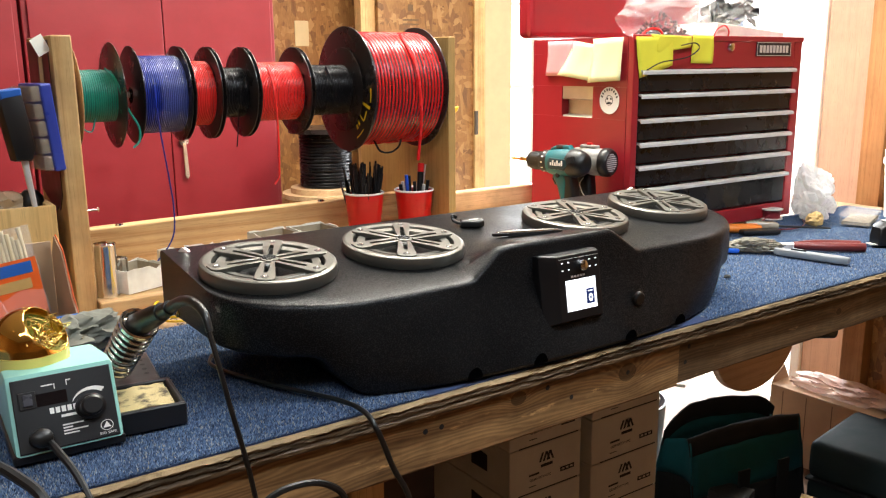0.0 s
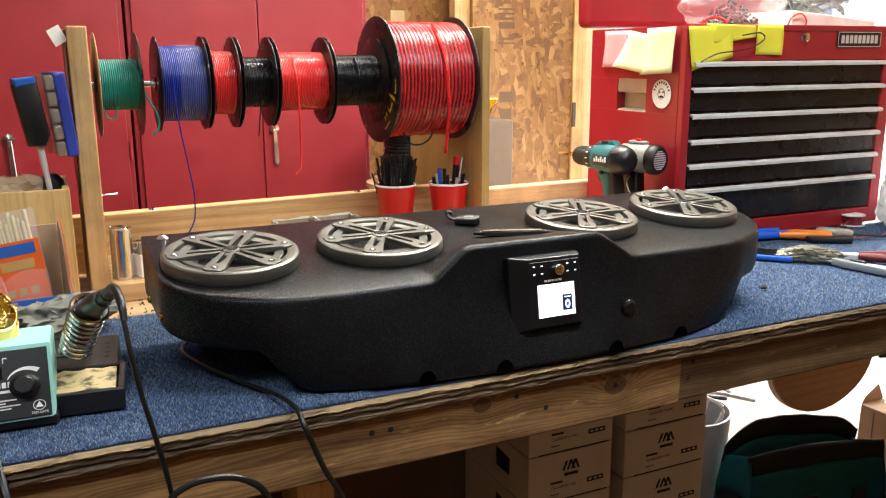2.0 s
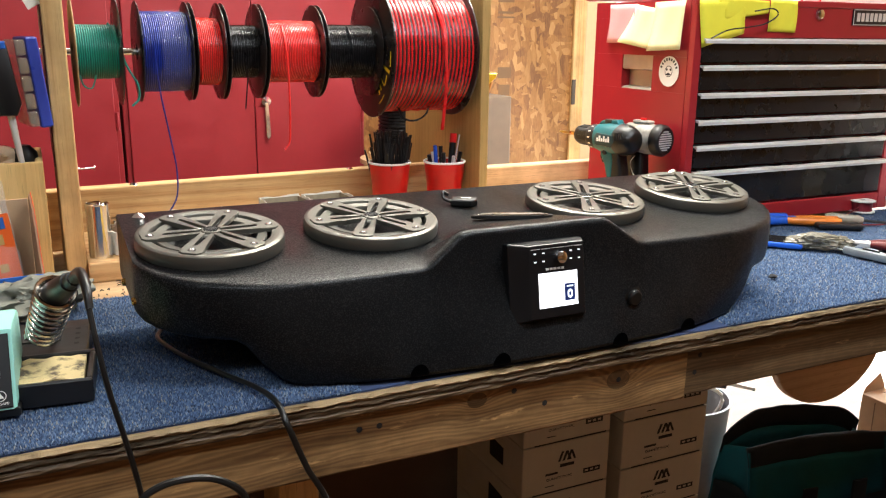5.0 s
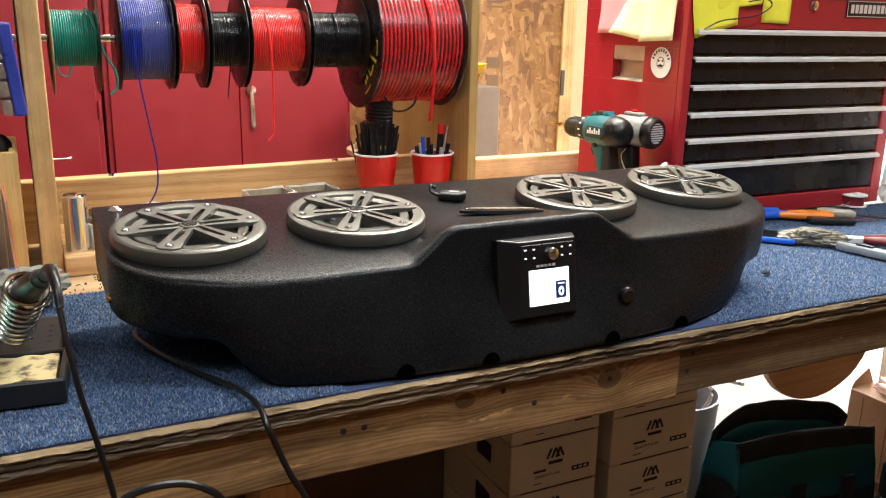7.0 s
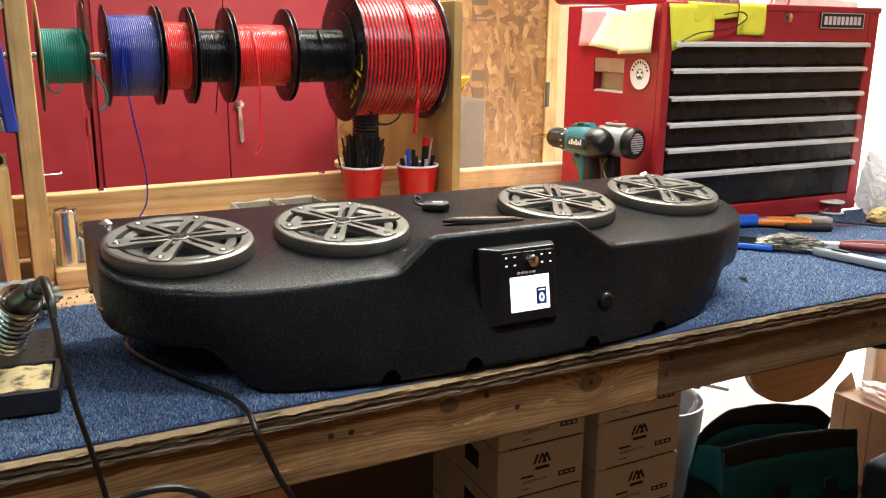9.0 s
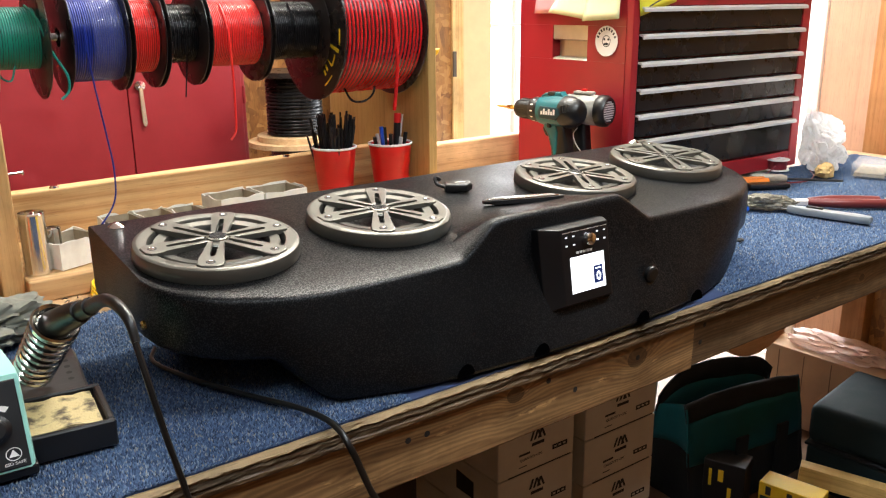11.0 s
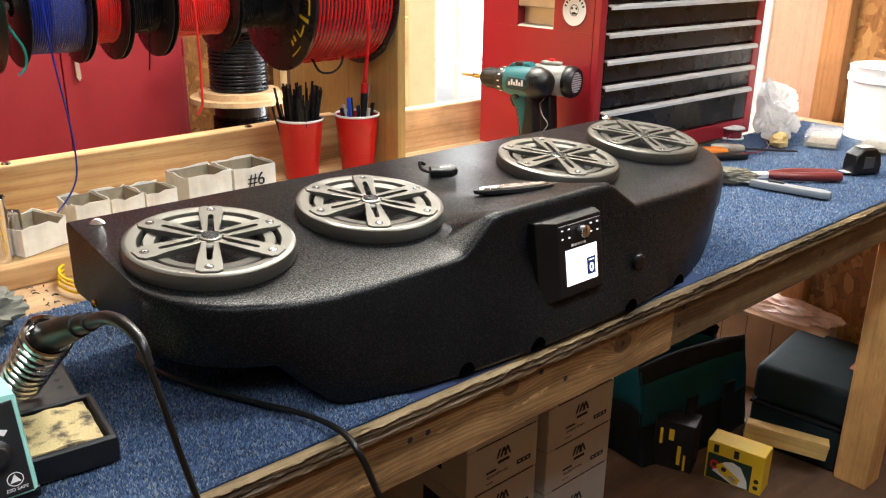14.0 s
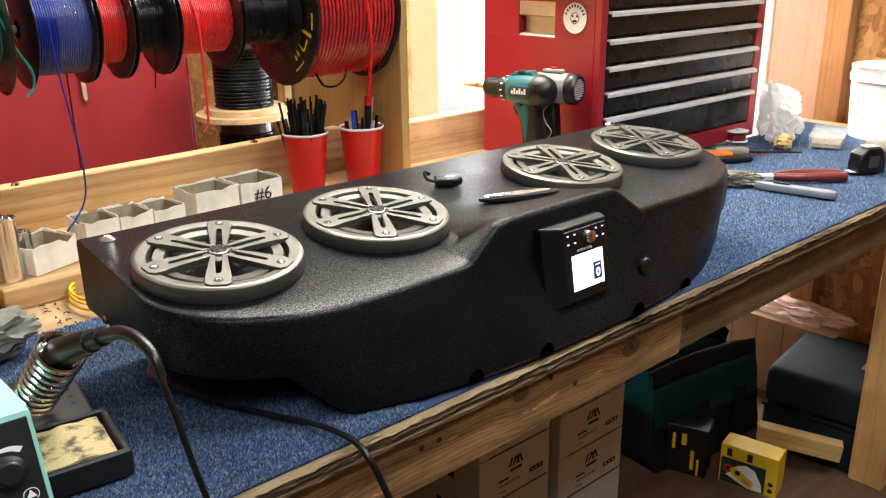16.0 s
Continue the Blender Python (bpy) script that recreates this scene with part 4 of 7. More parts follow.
def tray(x, y, w, d, h, turn, seed, mark=False):
    rnd = random.Random(seed)
    t = thing("card_tray", "torn white card tray holding small hardware", "tray", pose(x, y, 0.9455, 0, 0, turn), "card trays on the ledge")
    th = 0.0022
    walls = (("front_wall", -w / 2, w / 2, -d / 2, -d / 2 + th), ("back_wall", -w / 2, w / 2, d / 2 - th, d / 2), ("side_wall", -w / 2, -w / 2 + th, -d / 2 + th, d / 2 - th), ("side_wall", w / 2 - th, w / 2, -d / 2 + th, d / 2 - th))
    for nm, x0, x1, y0, y1 in walls:
        bm = bmesh.new()
        n_ = 6
        along_x = (x1 - x0) > (y1 - y0)
        cols = []
        for k in range(n_):
            f = k / (n_ - 1)
            top = h + rnd.uniform(-0.0025, 0.002) - (0.006 if rnd.random() < 0.08 else 0)
            px = x0 + (x1 - x0) * f if along_x else None
            py = y0 + (y1 - y0) * f if not along_x else None
            bulge = 0.0022 * math.sin(math.pi * f)
            if along_x:
                s_ = -1 if y0 < 0 else 1
                q = [(px, y0, 0.001), (px, y1, 0.001), (px, y1 + s_ * bulge, top), (px, y0 + s_ * bulge, top)]
            else:
                s_ = -1 if x0 < 0 else 1
                q = [(x0, py, 0.001), (x1, py, 0.001), (x1 + s_ * bulge, py, top), (x0 + s_ * bulge, py, top)]
            cols.append([bm.verts.new(v) for v in q])
        for a, b in zip(cols, cols[1:]):
            for i in range(4):
                bm.faces.new((a[i], a[(i + 1) % 4], b[(i + 1) % 4], b[i]))
        bm.faces.new(cols[0]), bm.faces.new(cols[-1][::-1])
        part(nm, bm, WHITE_CARD, t)
    for x0, x1, y0, y1 in ((-w / 2 + th, w / 2 - th, d / 2 - th - 0.0008, d / 2 - th), (-w / 2 + th, -w / 2 + th + 0.0008, -d / 2 + th, d / 2 - th), (w / 2 - th - 0.0008, w / 2 - th, -d / 2 + th, d / 2 - th)):
        part("lining", box(x0, x1, y0, y1, th + 0.0002, h - 0.003), LINING, t, "bare greyish-tan card lining")
    part("base", box(-w / 2 + th, w / 2 - th, -d / 2 + th, d / 2 - th, 0, th), WHITE_CARD, t)
    if mark:
        words("marking", "#6", 0.034, INK, t, pose(0.0, -d / 2 - 0.0035, h * 0.62, 90, 0, 0), "handwritten black marking")
    bm = bmesh.new()
    for k in range(26):
        a = Vector((rnd.uniform(-w / 2 + 0.008, w / 2 - 0.008), rnd.uniform(-d / 2 + 0.008, d / 2 - 0.008), rnd.uniform(0.006, h * 0.45)))
        dv = Vector((rnd.uniform(-1, 1), rnd.uniform(-1, 1), rnd.uniform(-0.2, 0.5))).normalized() * rnd.uniform(0.006, 0.012)
        add_tube(bm, [a, a + dv], rnd.uniform(0.0015, 0.004), 6)
    add_box(bm, -w / 2 + 0.004, w / 2 - 0.004, -d / 2 + 0.004, d / 2 - 0.004, 0.003, 0.010)
    tagged(solid("hardware", bm, SATIN_METAL if seed % 2 else BLACK_PLASTIC, "loose screws and connectors in a card tray", "hardware", pose(x, y, 0.9455, 0, 0, turn)), kind="stuff")


tray(-0.432, 0.700, 0.080, 0.075, 0.045, 22, 1)
tray(-0.333, 0.737, 0.057, 0.074, 0.052, 4, 2)
tray(-0.275, 0.737, 0.057, 0.074, 0.052, 4, 3)
tray(-0.217, 0.737, 0.057, 0.074, 0.050, 4, 4)
tray(-0.129, 0.735, 0.086, 0.078, 0.066, 5, 5)
tray(-0.039, 0.737, 0.088, 0.078, 0.066, 4, 6, True)

# ---- steel cabinets ----
for x0, x1 in ((-1.27, -0.262), (-0.252, 0.75)):
    c = thing("steel_cabinet", "tall red steel double-door storage cabinet", "cabinet", group="red cabinets")
    part("body", box(x0, x1, 2.645, 2.85, 0.03, 1.98, 0.004), RED_STEEL, c)
    mid = (x0 + x1) / 2 + 0.015
    d1 = part("door", box(x0 + 0.02, mid - 0.002, 2.63, 2.644, 0.08, 1.95, 0.003), RED_STEEL, c)
    d2 = part("door", box(mid + 0.002, x1 - 0.02, 2.63, 2.644, 0.08, 1.95, 0.003), RED_STEEL, c)
    hd = bmesh.new()
    add_lathe(hd, [(0, -0.012), (0.018, -0.012), (0.020, 0.0), (0, 0.004)], 16, pose(mid + 0.045, 2.612, 1.05, 90, 0, 0))
    add_prism(hd, [(-0.008, 0.0), (0.008, 0.0), (0.014, -0.14), (0.004, -0.155), (-0.006, -0.14)], 0, 0.012, 0.002, 1, pose(mid + 0.045, 2.617, 1.045, 90, 0, 0))
    part("handle", hd, CHROME, d2, "chrome lever handle")
    for zh in (0.35, 0.95, 1.65):
        part("hinge", lathe([(0, 0), (0.006, 0), (0.006, 0.07), (0, 0.07)], 8, pose(x1 - 0.012, 2.628, zh)), RED_STEEL, d2)
# ---- cable drums on the floor behind ----
DRUM_WOOD = timber("pale_plywood_disc", (0.72, 0.52, 0.30), (0.56, 0.36, 0.18), 0)
drum = thing("cable_drum", "stacked wooden-ended drums of black cable", "cable drum", pose(0.80, 2.3, 0))
for z0, z1, r, mat, nm in ((0.0, 0.02, 0.19, DRUM_WOOD, "disc"), (0.021, 0.36, 0.12, None, "winding"), (0.361, 0.38, 0.19, DRUM_WOOD, "disc"), (0.381, 0.76, 0.105, None, "winding"), (0.815, 0.833, 0.185, DRUM_WOOD, "disc"), (0.761, 0.8145, 0.10, FLANGE, "disc"),
                           (0.8335, 0.855, 0.15, DRUM_WOOD, "disc"), (0.8555, 1.08, 0.108, None, "winding"), (1.081, 1.10, 0.15, FLANGE, "disc")):
    if mat is None:
        turns = int((z1 - z0) / 0.0125)
        bm = bmesh.new()
        for k in range(turns):
            zc = z0 + (k + 0.5) * (z1 - z0) / turns
            add_lathe(bm, [(r - 0.004 + 0.006 * math.cos(math.radians(a)), 0.0062 * math.sin(math.radians(a))) for a in (-100, -60, -20, 20, 60, 100)], 32, pose(0, 0, zc, 1.2 * math.sin(k * 2.1), 1.0 * math.cos(k * 1.3), 0))
        add_lathe(bm, [(r - 0.012, z0), (r - 0.012, z1)], 24)
        tagged(part(nm, bm, WIRES["black"], drum, "turns of black cable", smooth=True), kind="stuff")
    else:
        part(nm, lathe([(0, z0), (r, z0), (r, z1), (0, z1)], 40), mat, drum)

clamp = thing("yellow_clamp", "small yellow plastic clamp behind the upright", "clamp", pose(0.318, 0.74, 1.21))
part("jaw", prism([(-0.012, 0.0), (0.03, 0.035), (0.034, 0.045), (-0.012, 0.045)], -0.008, 0.008, 0.002, 1, pose(0, 0, 0, 90, 0, 0)), paint("yellow_plastic", (0.75, 0.42, 0.01), 0.4), clamp)
part("arm", add_tube(bmesh.new(), [Vector((0.028, 0, 0.04)), Vector((0.0, 0, -0.03))], 0.003, 6), paint("orange_arm", (0.5, 0.2, 0.03), 0.5), clamp, "thin orange arm")

solid("nail", lathe([(0, 0), (0.0016, 0), (0.0016, 0.028), (0.004, 0.0285), (0.004, 0.030), (0, 0.030)], 8, pose(0, 0, 0, 0, 90, 0)), CHROME, "bright nail standing out of the upright", "nail", pose(-0.512, 0.70, 1.10))

# ---- tool chest ----
chest = thing("tool_chest", "red steel tool chest with six black drawers, lid open", "tool chest", pose(0.708, 0.52, Z + 0.001, 0, 0, -1.0))
W, D, H = 0.66, 0.367, 0.492
for x0, y0, y1, z0, z1 in ((0, 0.02, D, 0.0, 0.295), (0, 0.02, 0.135, 0.2952, 0.373), (0, 0.25, D, 0.2952, 0.373), (0.03, 0.1352, 0.2498, 0.2952, 0.373), (0, 0.02, D, 0.3732, 0.455)):
    part("shell_section", box(x0, W, y0, y1, z0, z1), RED_CHEST, chest)
for x0, x1, y0, y1 in ((0, 0.012, 0.02, D), (W - 0.012, W, 0.02, D), (0.012, W - 0.012, D - 0.012, D), (0.012, W - 0.012, 0.02, 0.032)):
    part("tray_wall", box(x0, x1, y0, y1, 0.4552, H), RED_CHEST, chest)
PULL = paint("brushed_pull", (0.62, 0.62, 0.61), 0.40, 0.2, vary=0.06)
STEEL = paint("zinc_plate", (0.55, 0.5, 0.42), 0.35, 0.7, vary=0.12)
part("side_handle", prism([(-0.002, 0.078), (-0.002, 0.047), (0.002, 0.044), (0.004, 0.048), (0.005, 0.071), (0.019, 0.072), (0.0195, 0.006), (0.001, 0.004), (-0.002, 0.0), (0.0225, 0.0), (0.0225, 0.078)], 0, 0.114, 0, 1, pose(0.004, 0.249, 0.295, 90, 0, 0)), STEEL, chest, "recessed zinc carry handle")
for x0, x1, z0, z1 in ((0, 0.020, 0, H), (W - 0.034, W, 0, H), (0.020, W - 0.034, 0, 0.04), (0.020, W - 0.034, 0.415, H)):
    part("front_frame", box(x0, x1, 0, 0.0195, z0, z1, 0.002), RED_CHEST, chest)
zs = [0.417, 0.360, 0.301, 0.243, 0.187, 0.130, 0.042]
for a, b in zip(zs, zs[1:]):
    bm = bmesh.new()
    add_box(bm, 0.022, W - 0.036, 0.001, 0.019, b + 0.002, a - 0.002, 0.002, 1)
    dr = part("drawer", bm, BLACK_DRAWER, chest, "glossy black drawer")
    part("pull", prism([(0.0, -0.003), (-0.009, -0.004), (-0.013, -0.008), (-0.0125, -0.0140), (-0.010, -0.0140), (-0.009, -0.009), (0.0, -0.007)], 0.020, W - 0.034, 0, 1, Matrix(((0, 0, 1, 0), (1, 0, 0, 0), (0, 1, 0, a), (0, 0, 0, 1)))), PULL, dr, "satin aluminium pull strip")
part("rim", box(-0.003, W + 0.003, -0.003, 0.006, H - 0.010, H + 0.004, 0.002), RED_CHEST, chest)
part("lid", box(-0.02, W + 0.01, D - 0.005, D + 0.05, H + 0.005, H + 0.30, 0.018, 4), RED_CHEST, chest, "raised red lid")
part("lock", lathe([(0, 0.009), (0.004, 0.009), (0.010, 0.006), (0.012, 0.0), (0, 0)], 18, pose(0.35, -0.001, 0.468, 90, 0, 0)), CHROME, chest, "chrome keyed lock", smooth=True)
plate = part("badge", box(0.455, 0.605, -0.003, -0.0005, 0.445, 0.482, 0.001), BLACK_PLASTIC, chest, "dark maker's badge with a pale rim")
bm = bmesh.new()
for k in range(9):
    add_box(bm, 0.468 + k * 0.0142, 0.478 + k * 0.0142, -0.0038, -0.0032, 0.454, 0.473)
for x0, x1, z0, z1 in ((0.457, 0.603, 0.4795, 0.481), (0.457, 0.603, 0.446, 0.4475), (0.457, 0.4585, 0.4475, 0.4795), (0.6015, 0.603, 0.4475, 0.4795)):
    add_box(bm, x0, x1, -0.0038, -0.0032, z0, z1)
part("badge_relief", bm, SATIN_METAL, plate, "plain silver bars")


def note(name, label, corners, mat, curl=0.006, n_=7):
    """A thin curled paper given by its four corners, top left first, clockwise."""
    a, b, c, d = [Vector(p) for p in corners]
    out = (b - a).cross(d - a).normalized()
    bm = bmesh.new()
    grid = []
    for i in range(n_ + 1):
        u = i / n_
        row = []
        for j in range(n_ + 1):
            v = j / n_
            p = a.lerp(b, u).lerp(d.lerp(c, u), v)
            row.append(bm.verts.new(p + out * (curl * v * v * (0.6 + 0.4 * math.cos(3 * u)) + 0.0015 * math.sin(9 * u + 4 * v))))
        grid.append(row)
    for r, s_ in zip(grid, grid[1:]):
        for i in range(n_):
            bm.faces.new((r[i], s_[i], s_[i + 1], r[i + 1]))
    ob = solid(name, bm, mat, label, "paper note", group="notes on the tool chest", smooth=True)
    md = ob.modifiers.new("thickness", "SOLIDIFY")
    md.thickness = 0.0006
    return ob


PINK = paint("pink_note", (0.75, 0.34, 0.36), 0.8, vary=0.05)
PALE = paint("pale_yellow_note", (0.80, 0.74, 0.42), 0.8, vary=0.05)
LIME = paint("bright_yellow_note", (0.80, 0.72, 0.05), 0.75, vary=0.05)
sx = 0.704
note("sticky_note", "pink sticky note hung on the chest side", [(sx + 0.006, 0.826, 1.408), (sx + 0.005, 0.728, 1.408), (sx + 0.004, 0.728, 1.32), (sx + 0.005, 0.826, 1.32)], PINK, -0.004)
note("sticky_note", "crumpled pale yellow sticky note on the chest side", [(sx + 0.005, 0.725, 1.408), (sx + 0.001, 0.645, 1.396), (sx - 0.002, 0.64, 1.306), (sx + 0.003, 0.762, 1.322)], PALE, -0.018)
note("sticky_note", "pale yellow sticky note curling off the chest side", [(sx, 0.652, 1.41), (sx - 0.004, 0.548, 1.412), (sx - 0.006, 0.55, 1.31), (sx - 0.003, 0.648, 1.304)], PALE, -0.016)
note("sticky_note", "bright yellow sticky note folded round the chest corner", [(0.706, 0.514, 1.412), (0.83, 0.512, 1.412), (0.835, 0.51, 1.345), (0.724, 0.512, 1.315)], LIME, 0.006)
note("sticky_note", "bright yellow sticky note on the chest front", [(0.755, 0.511, 1.418), (0.90, 0.511, 1.414), (0.90, 0.511, 1.388), (0.77, 0.511, 1.372)], LIME, 0.004)
note("sticky_note", "bright yellow sticky note on the chest front", [(0.905, 0.511, 1.418), (0.985, 0.511, 1.416), (0.985, 0.509, 1.348), (0.905, 0.509, 1.35)], LIME, 0.006)
solid("wire_offcut", tube([(0.74, 0.506, 1.335), (0.78, 0.50, 1.352), (0.83, 0.498, 1.358), (0.88, 0.498, 1.366), (0.915, 0.498, 1.385), (0.90, 0.499, 1.398), (0.85, 0.50, 1.392)], 0.0016, 6), BLACK_RUBBER, "short black wire caught on the drawer", "wire", smooth=True)
st = thing("round_sticker", "round white sticker with a black printed emblem", "sticker", pose(0.7065, 0.594, 1.262, 90, 0, -90))
part("disc", lathe([(0, 0.0), (0.033, 0.0), (0.033, 0.0006), (0, 0.0006)], 32), paint("white_vinyl", (0.82, 0.8, 0.76), 0.4, vary=0.03), st)
bm = bmesh.new()
for k in range(9):
    a = math.radians(20 + k * 17.5)
    add_box(bm, -0.002, 0.002, -0.003, 0.003, 0.0007, 0.001, m=pose(0.0265 * math.cos(a), 0.0265 * math.sin(a), 0, 0, 0, math.degrees(a) + 90))
add_lathe(bm, [(0.011, 0.0007), (0.0125, 0.0007), (0.0125, 0.001), (0.011, 0.001)], 20, closed=True)
for x in (-0.006, 0.006):
    add_lathe(bm, [(0, 0.001), (0.0028, 0.001)], 10, pose(x, 0.004, 0))
add_prism(bm, [(-0.009, -0.006), (0, -0.003), (0.009, -0.006), (0.004, -0.009), (-0.004, -0.009)], 0.0007, 0.001)
part("emblem", bm, INK, st, "black ring, dots and bars")

# ---- bags and boxes in the open chest ----
BAG = clear_film("clear_bag", (0.95, 0.95, 0.95), 0.12, 0.18)
solid("parts_bag", crumpled(0.15, 0.07, 0.075, 3, 0.22, 5, 1.6), BAG, "clear plastic bag of small dark parts", "bag", pose(0.97, 0.66, 1.405, 0, 0, -6), smooth=True)
rnd = random.Random(5)
bm = bmesh.new()
for k in range(260):
    a, r = rnd.uniform(0, 6.28), math.sqrt(rnd.random())
    p = Vector((0.10 * r * math.cos(a), 0.05 * r * math.sin(a), 0.01 + 0.085 * (1 - r) * rnd.random()))
    d = Vector((rnd.uniform(-1, 1), rnd.uniform(-1, 1), rnd.uniform(-0.5, 0.5))).normalized() * 0.006
    add_tube(bm, [p, p + d], 0.003, 5)
add_box(bm, -0.09, 0.09, -0.045, 0.045, -0.02, 0.012)
tagged(solid("small_parts", bm, paint("dark_zinc", (0.1, 0.1, 0.1), 0.4, 0.6), "heap of small dark metal fittings inside a bag", "fittings", pose(0.96, 0.66, 1.408)), kind="stuff")
solid("open_carton", box(-0.135, 0.135, -0.08, 0.08, 0, 0.042, 0.002), WHITE_CARD, "white card carton lid in the chest", "carton", pose(1.21, 0.64, 1.400, 0, 5, -4))
solid("parts_bag", crumpled(0.12, 0.08, 0.045, 8, 0.4, 4, 3.2), BAG, "crinkled clear bag of black fittings", "bag", pose(1.22, 0.66, 1.445), smooth=True)
bm = bmesh.new()
for k in range(30):
    add_box(bm, -0.035, 0.035, -0.012, 0.012, -0.002, 0.002, m=pose(rnd.uniform(-0.08, 0.08), rnd.uniform(-0.04, 0.04), rnd.uniform(0.01, 0.055), rnd.uniform(0, 90), rnd.uniform(0, 40), rnd.uniform(0, 180)))
tagged(solid("black_fittings", bm, BLACK_PLASTIC, "black plastic fittings inside a clear bag", "fittings", pose(1.22, 0.66, 1.445)), kind="stuff")
can = thing("label_tin", "white tin with a blue printed label", "tin", pose(1.335, 0.72, 1.40))
part("tin_wall", lathe([(0, 0), (0.033, 0), (0.033, 0.13), (0, 0.13)], 24), CUP_WHITE, can, smooth=True)
part("label_band", lathe([(0.0335, 0.03), (0.0338, 0.03), (0.0338, 0.085), (0.0335, 0.085)], 24, closed=True), paint("blue_label", (0.05, 0.15, 0.5), 0.5), can, "blue label band", smooth=True)
solid("red_lead", tube([(0.80, 0.60, 1.40), (0.82, 0.58, 1.432), (0.87, 0.585, 1.43), (0.90, 0.6, 1.405)], 0.003, 6), WIRES["red"], "red wire looping out of the chest", "wire", smooth=True)
solid("red_lead", tube([(1.045, 0.56, 1.41), (1.055, 0.555, 1.435), (1.085, 0.555, 1.445), (1.11, 0.56, 1.43), (1.115, 0.57, 1.41)], 0.002, 6), WIRES["red"], "thin red wire looping over the chest rim", "wire", smooth=True)

# ---- cordless drill ----
TEAL = paint("teal_plastic", (0.005, 0.11, 0.125), 0.4, vary=0.08, bump=0.15)
SCUFF = paint("scuffed_grey", (0.25, 0.235, 0.21), 0.45, vary=0.4, scale=45)
COPPERY = paint("bare_gear_metal", (0.42, 0.31, 0.20), 0.35, 0.8, vary=0.25, scale=60)
AXLE = 0.194


def along(profile, seg=28, wide=1.0, tall=1.0):
    return lathe(profile, seg, pose(0, 0, AXLE, 0, 90, 0) @ Matrix.Diagonal((tall, wide, 1, 1)))


def side_plate(outline, half, bevel=0.004, seg=3):
    return prism(outline, -half, half, bevel, seg, pose(0, 0, 0, 90, 0, 0))


drill = thing("cordless_drill", "teal and black cordless drill standing on the bench", "drill", pose(0.592, 0.622, Z + 0.001, 0, 0, 102), "drills beside the chest")
part("body", along([(0, -0.046), (0.020, -0.046), (0.028, -0.040), (0.0315, -0.022), (0.0325, 0.004), (0.030, 0.030), (0.0265, 0.044), (0, 0.046)], 32, 1, 1.12), TEAL, drill, smooth=True)
part("rear_cap", along([(0, -0.064), (0.015, -0.064), (0.022, -0.060), (0.0275, -0.050), (0.0318, -0.036), (0.0328, -0.024), (0.0318, -0.014), (0, -0.014)], 32, 1.0, 1.08), BLACK_RUBBER, drill, "black rubber rear cap", smooth=True)
part("top_rail", side_plate([(-0.020, 0.226), (0.036, 0.2215), (0.040, 0.226), (0.030, 0.233), (-0.012, 0.237)], 0.011, 0.003), TEAL, drill, smooth=True)
part("top_window", box(0.002, 0.022, -0.012, 0.012, 0.2275, 0.2362, 0.002), BLACK_PLASTIC, drill, "dark speed selector")
part("name_patch", side_plate([(-0.020, 0.205), (0.026, 0.207), (0.033, 0.194), (0.028, 0.180), (-0.014, 0.178), (-0.026, 0.190)], 0.0334, 0.002, 2), paint("dark_teal_patch", (0.006, 0.035, 0.045), 0.35), drill, "dark teal name patch", smooth=True)
for k in range(6):
    part("name_bar", box(-0.013 + k * 0.0064, -0.0086 + k * 0.0064, 0.0335, 0.0342, 0.189, 0.2015 if k in (0, 2, 4) else 0.1965), PAINT_WHITE, drill, "plain white bar")
for k in range(4):
    part("cooling_slot", box(-0.048 + k * 0.006, -0.045 + k * 0.006, 0.0325, 0.0352, 0.200 - k * 0.002, 0.214 - k * 0.001), INK, drill, "dark cooling slot")
part("torque_collar", along([(0, 0.045), (0.0262, 0.045), (0.0272, 0.048), (0.0272, 0.062), (0.0255, 0.066), (0, 0.066)], 28), BLACK_PLASTIC, drill, "black torque collar", smooth=True)
for k in range(12):
    part("collar_mark", box(0.052, 0.058, -0.0014, 0.0014, 0.0268, 0.0275, m=pose(0, 0, AXLE, 30 * k, 0, 0)), PAINT_WHITE, drill, "white setting mark")
chuck = part("chuck", along([(0, 0.067), (0.0215, 0.067), (0.0222, 0.072), (0.0222, 0.096), (0.0195, 0.106), (0.0115, 0.113), (0, 0.113)], 28), BLACK_RUBBER, drill, "black keyless chuck", smooth=True)
for k in range(12):
    part("grip_rib", box(0.074, 0.095, -0.0016, 0.0016, 0.0218, 0.0232, m=pose(0, 0, AXLE, 30 * k, 0, 0)), BLACK_RUBBER, chuck)
part("bit", along([(0, 0.113), (0.0048, 0.113), (0.0048, 0.138), (0.0032, 0.140), (0.0032, 0.160), (0.0012, 0.172), (0, 0.172)], 10), BRASS, chuck, "brassy driver bit", smooth=True)
part("handle", side_plate([(-0.024, 0.172), (0.026, 0.174), (0.030, 0.160), (0.018, 0.142), (0.008, 0.110), (0.004, 0.060), (0.006, 0.040), (-0.040, 0.040), (-0.038, 0.080), (-0.034, 0.130)], 0.0165, 0.007), BLACK_RUBBER, drill, "black rubber handle", smooth=True)
part("handle_panel", side_plate([(-0.006, 0.172), (0.022, 0.172), (0.026, 0.160), (0.012, 0.138), (0.003, 0.110), (-0.004, 0.070), (-0.010, 0.110), (-0.012, 0.150)], 0.0182, 0.004), TEAL, drill, "teal handle panel", smooth=True)
part("trigger", side_plate([(0.018, 0.164), (0.034, 0.162), (0.036, 0.152), (0.028, 0.138), (0.016, 0.136)], 0.007, 0.003), BLACK_PLASTIC, drill, smooth=True)
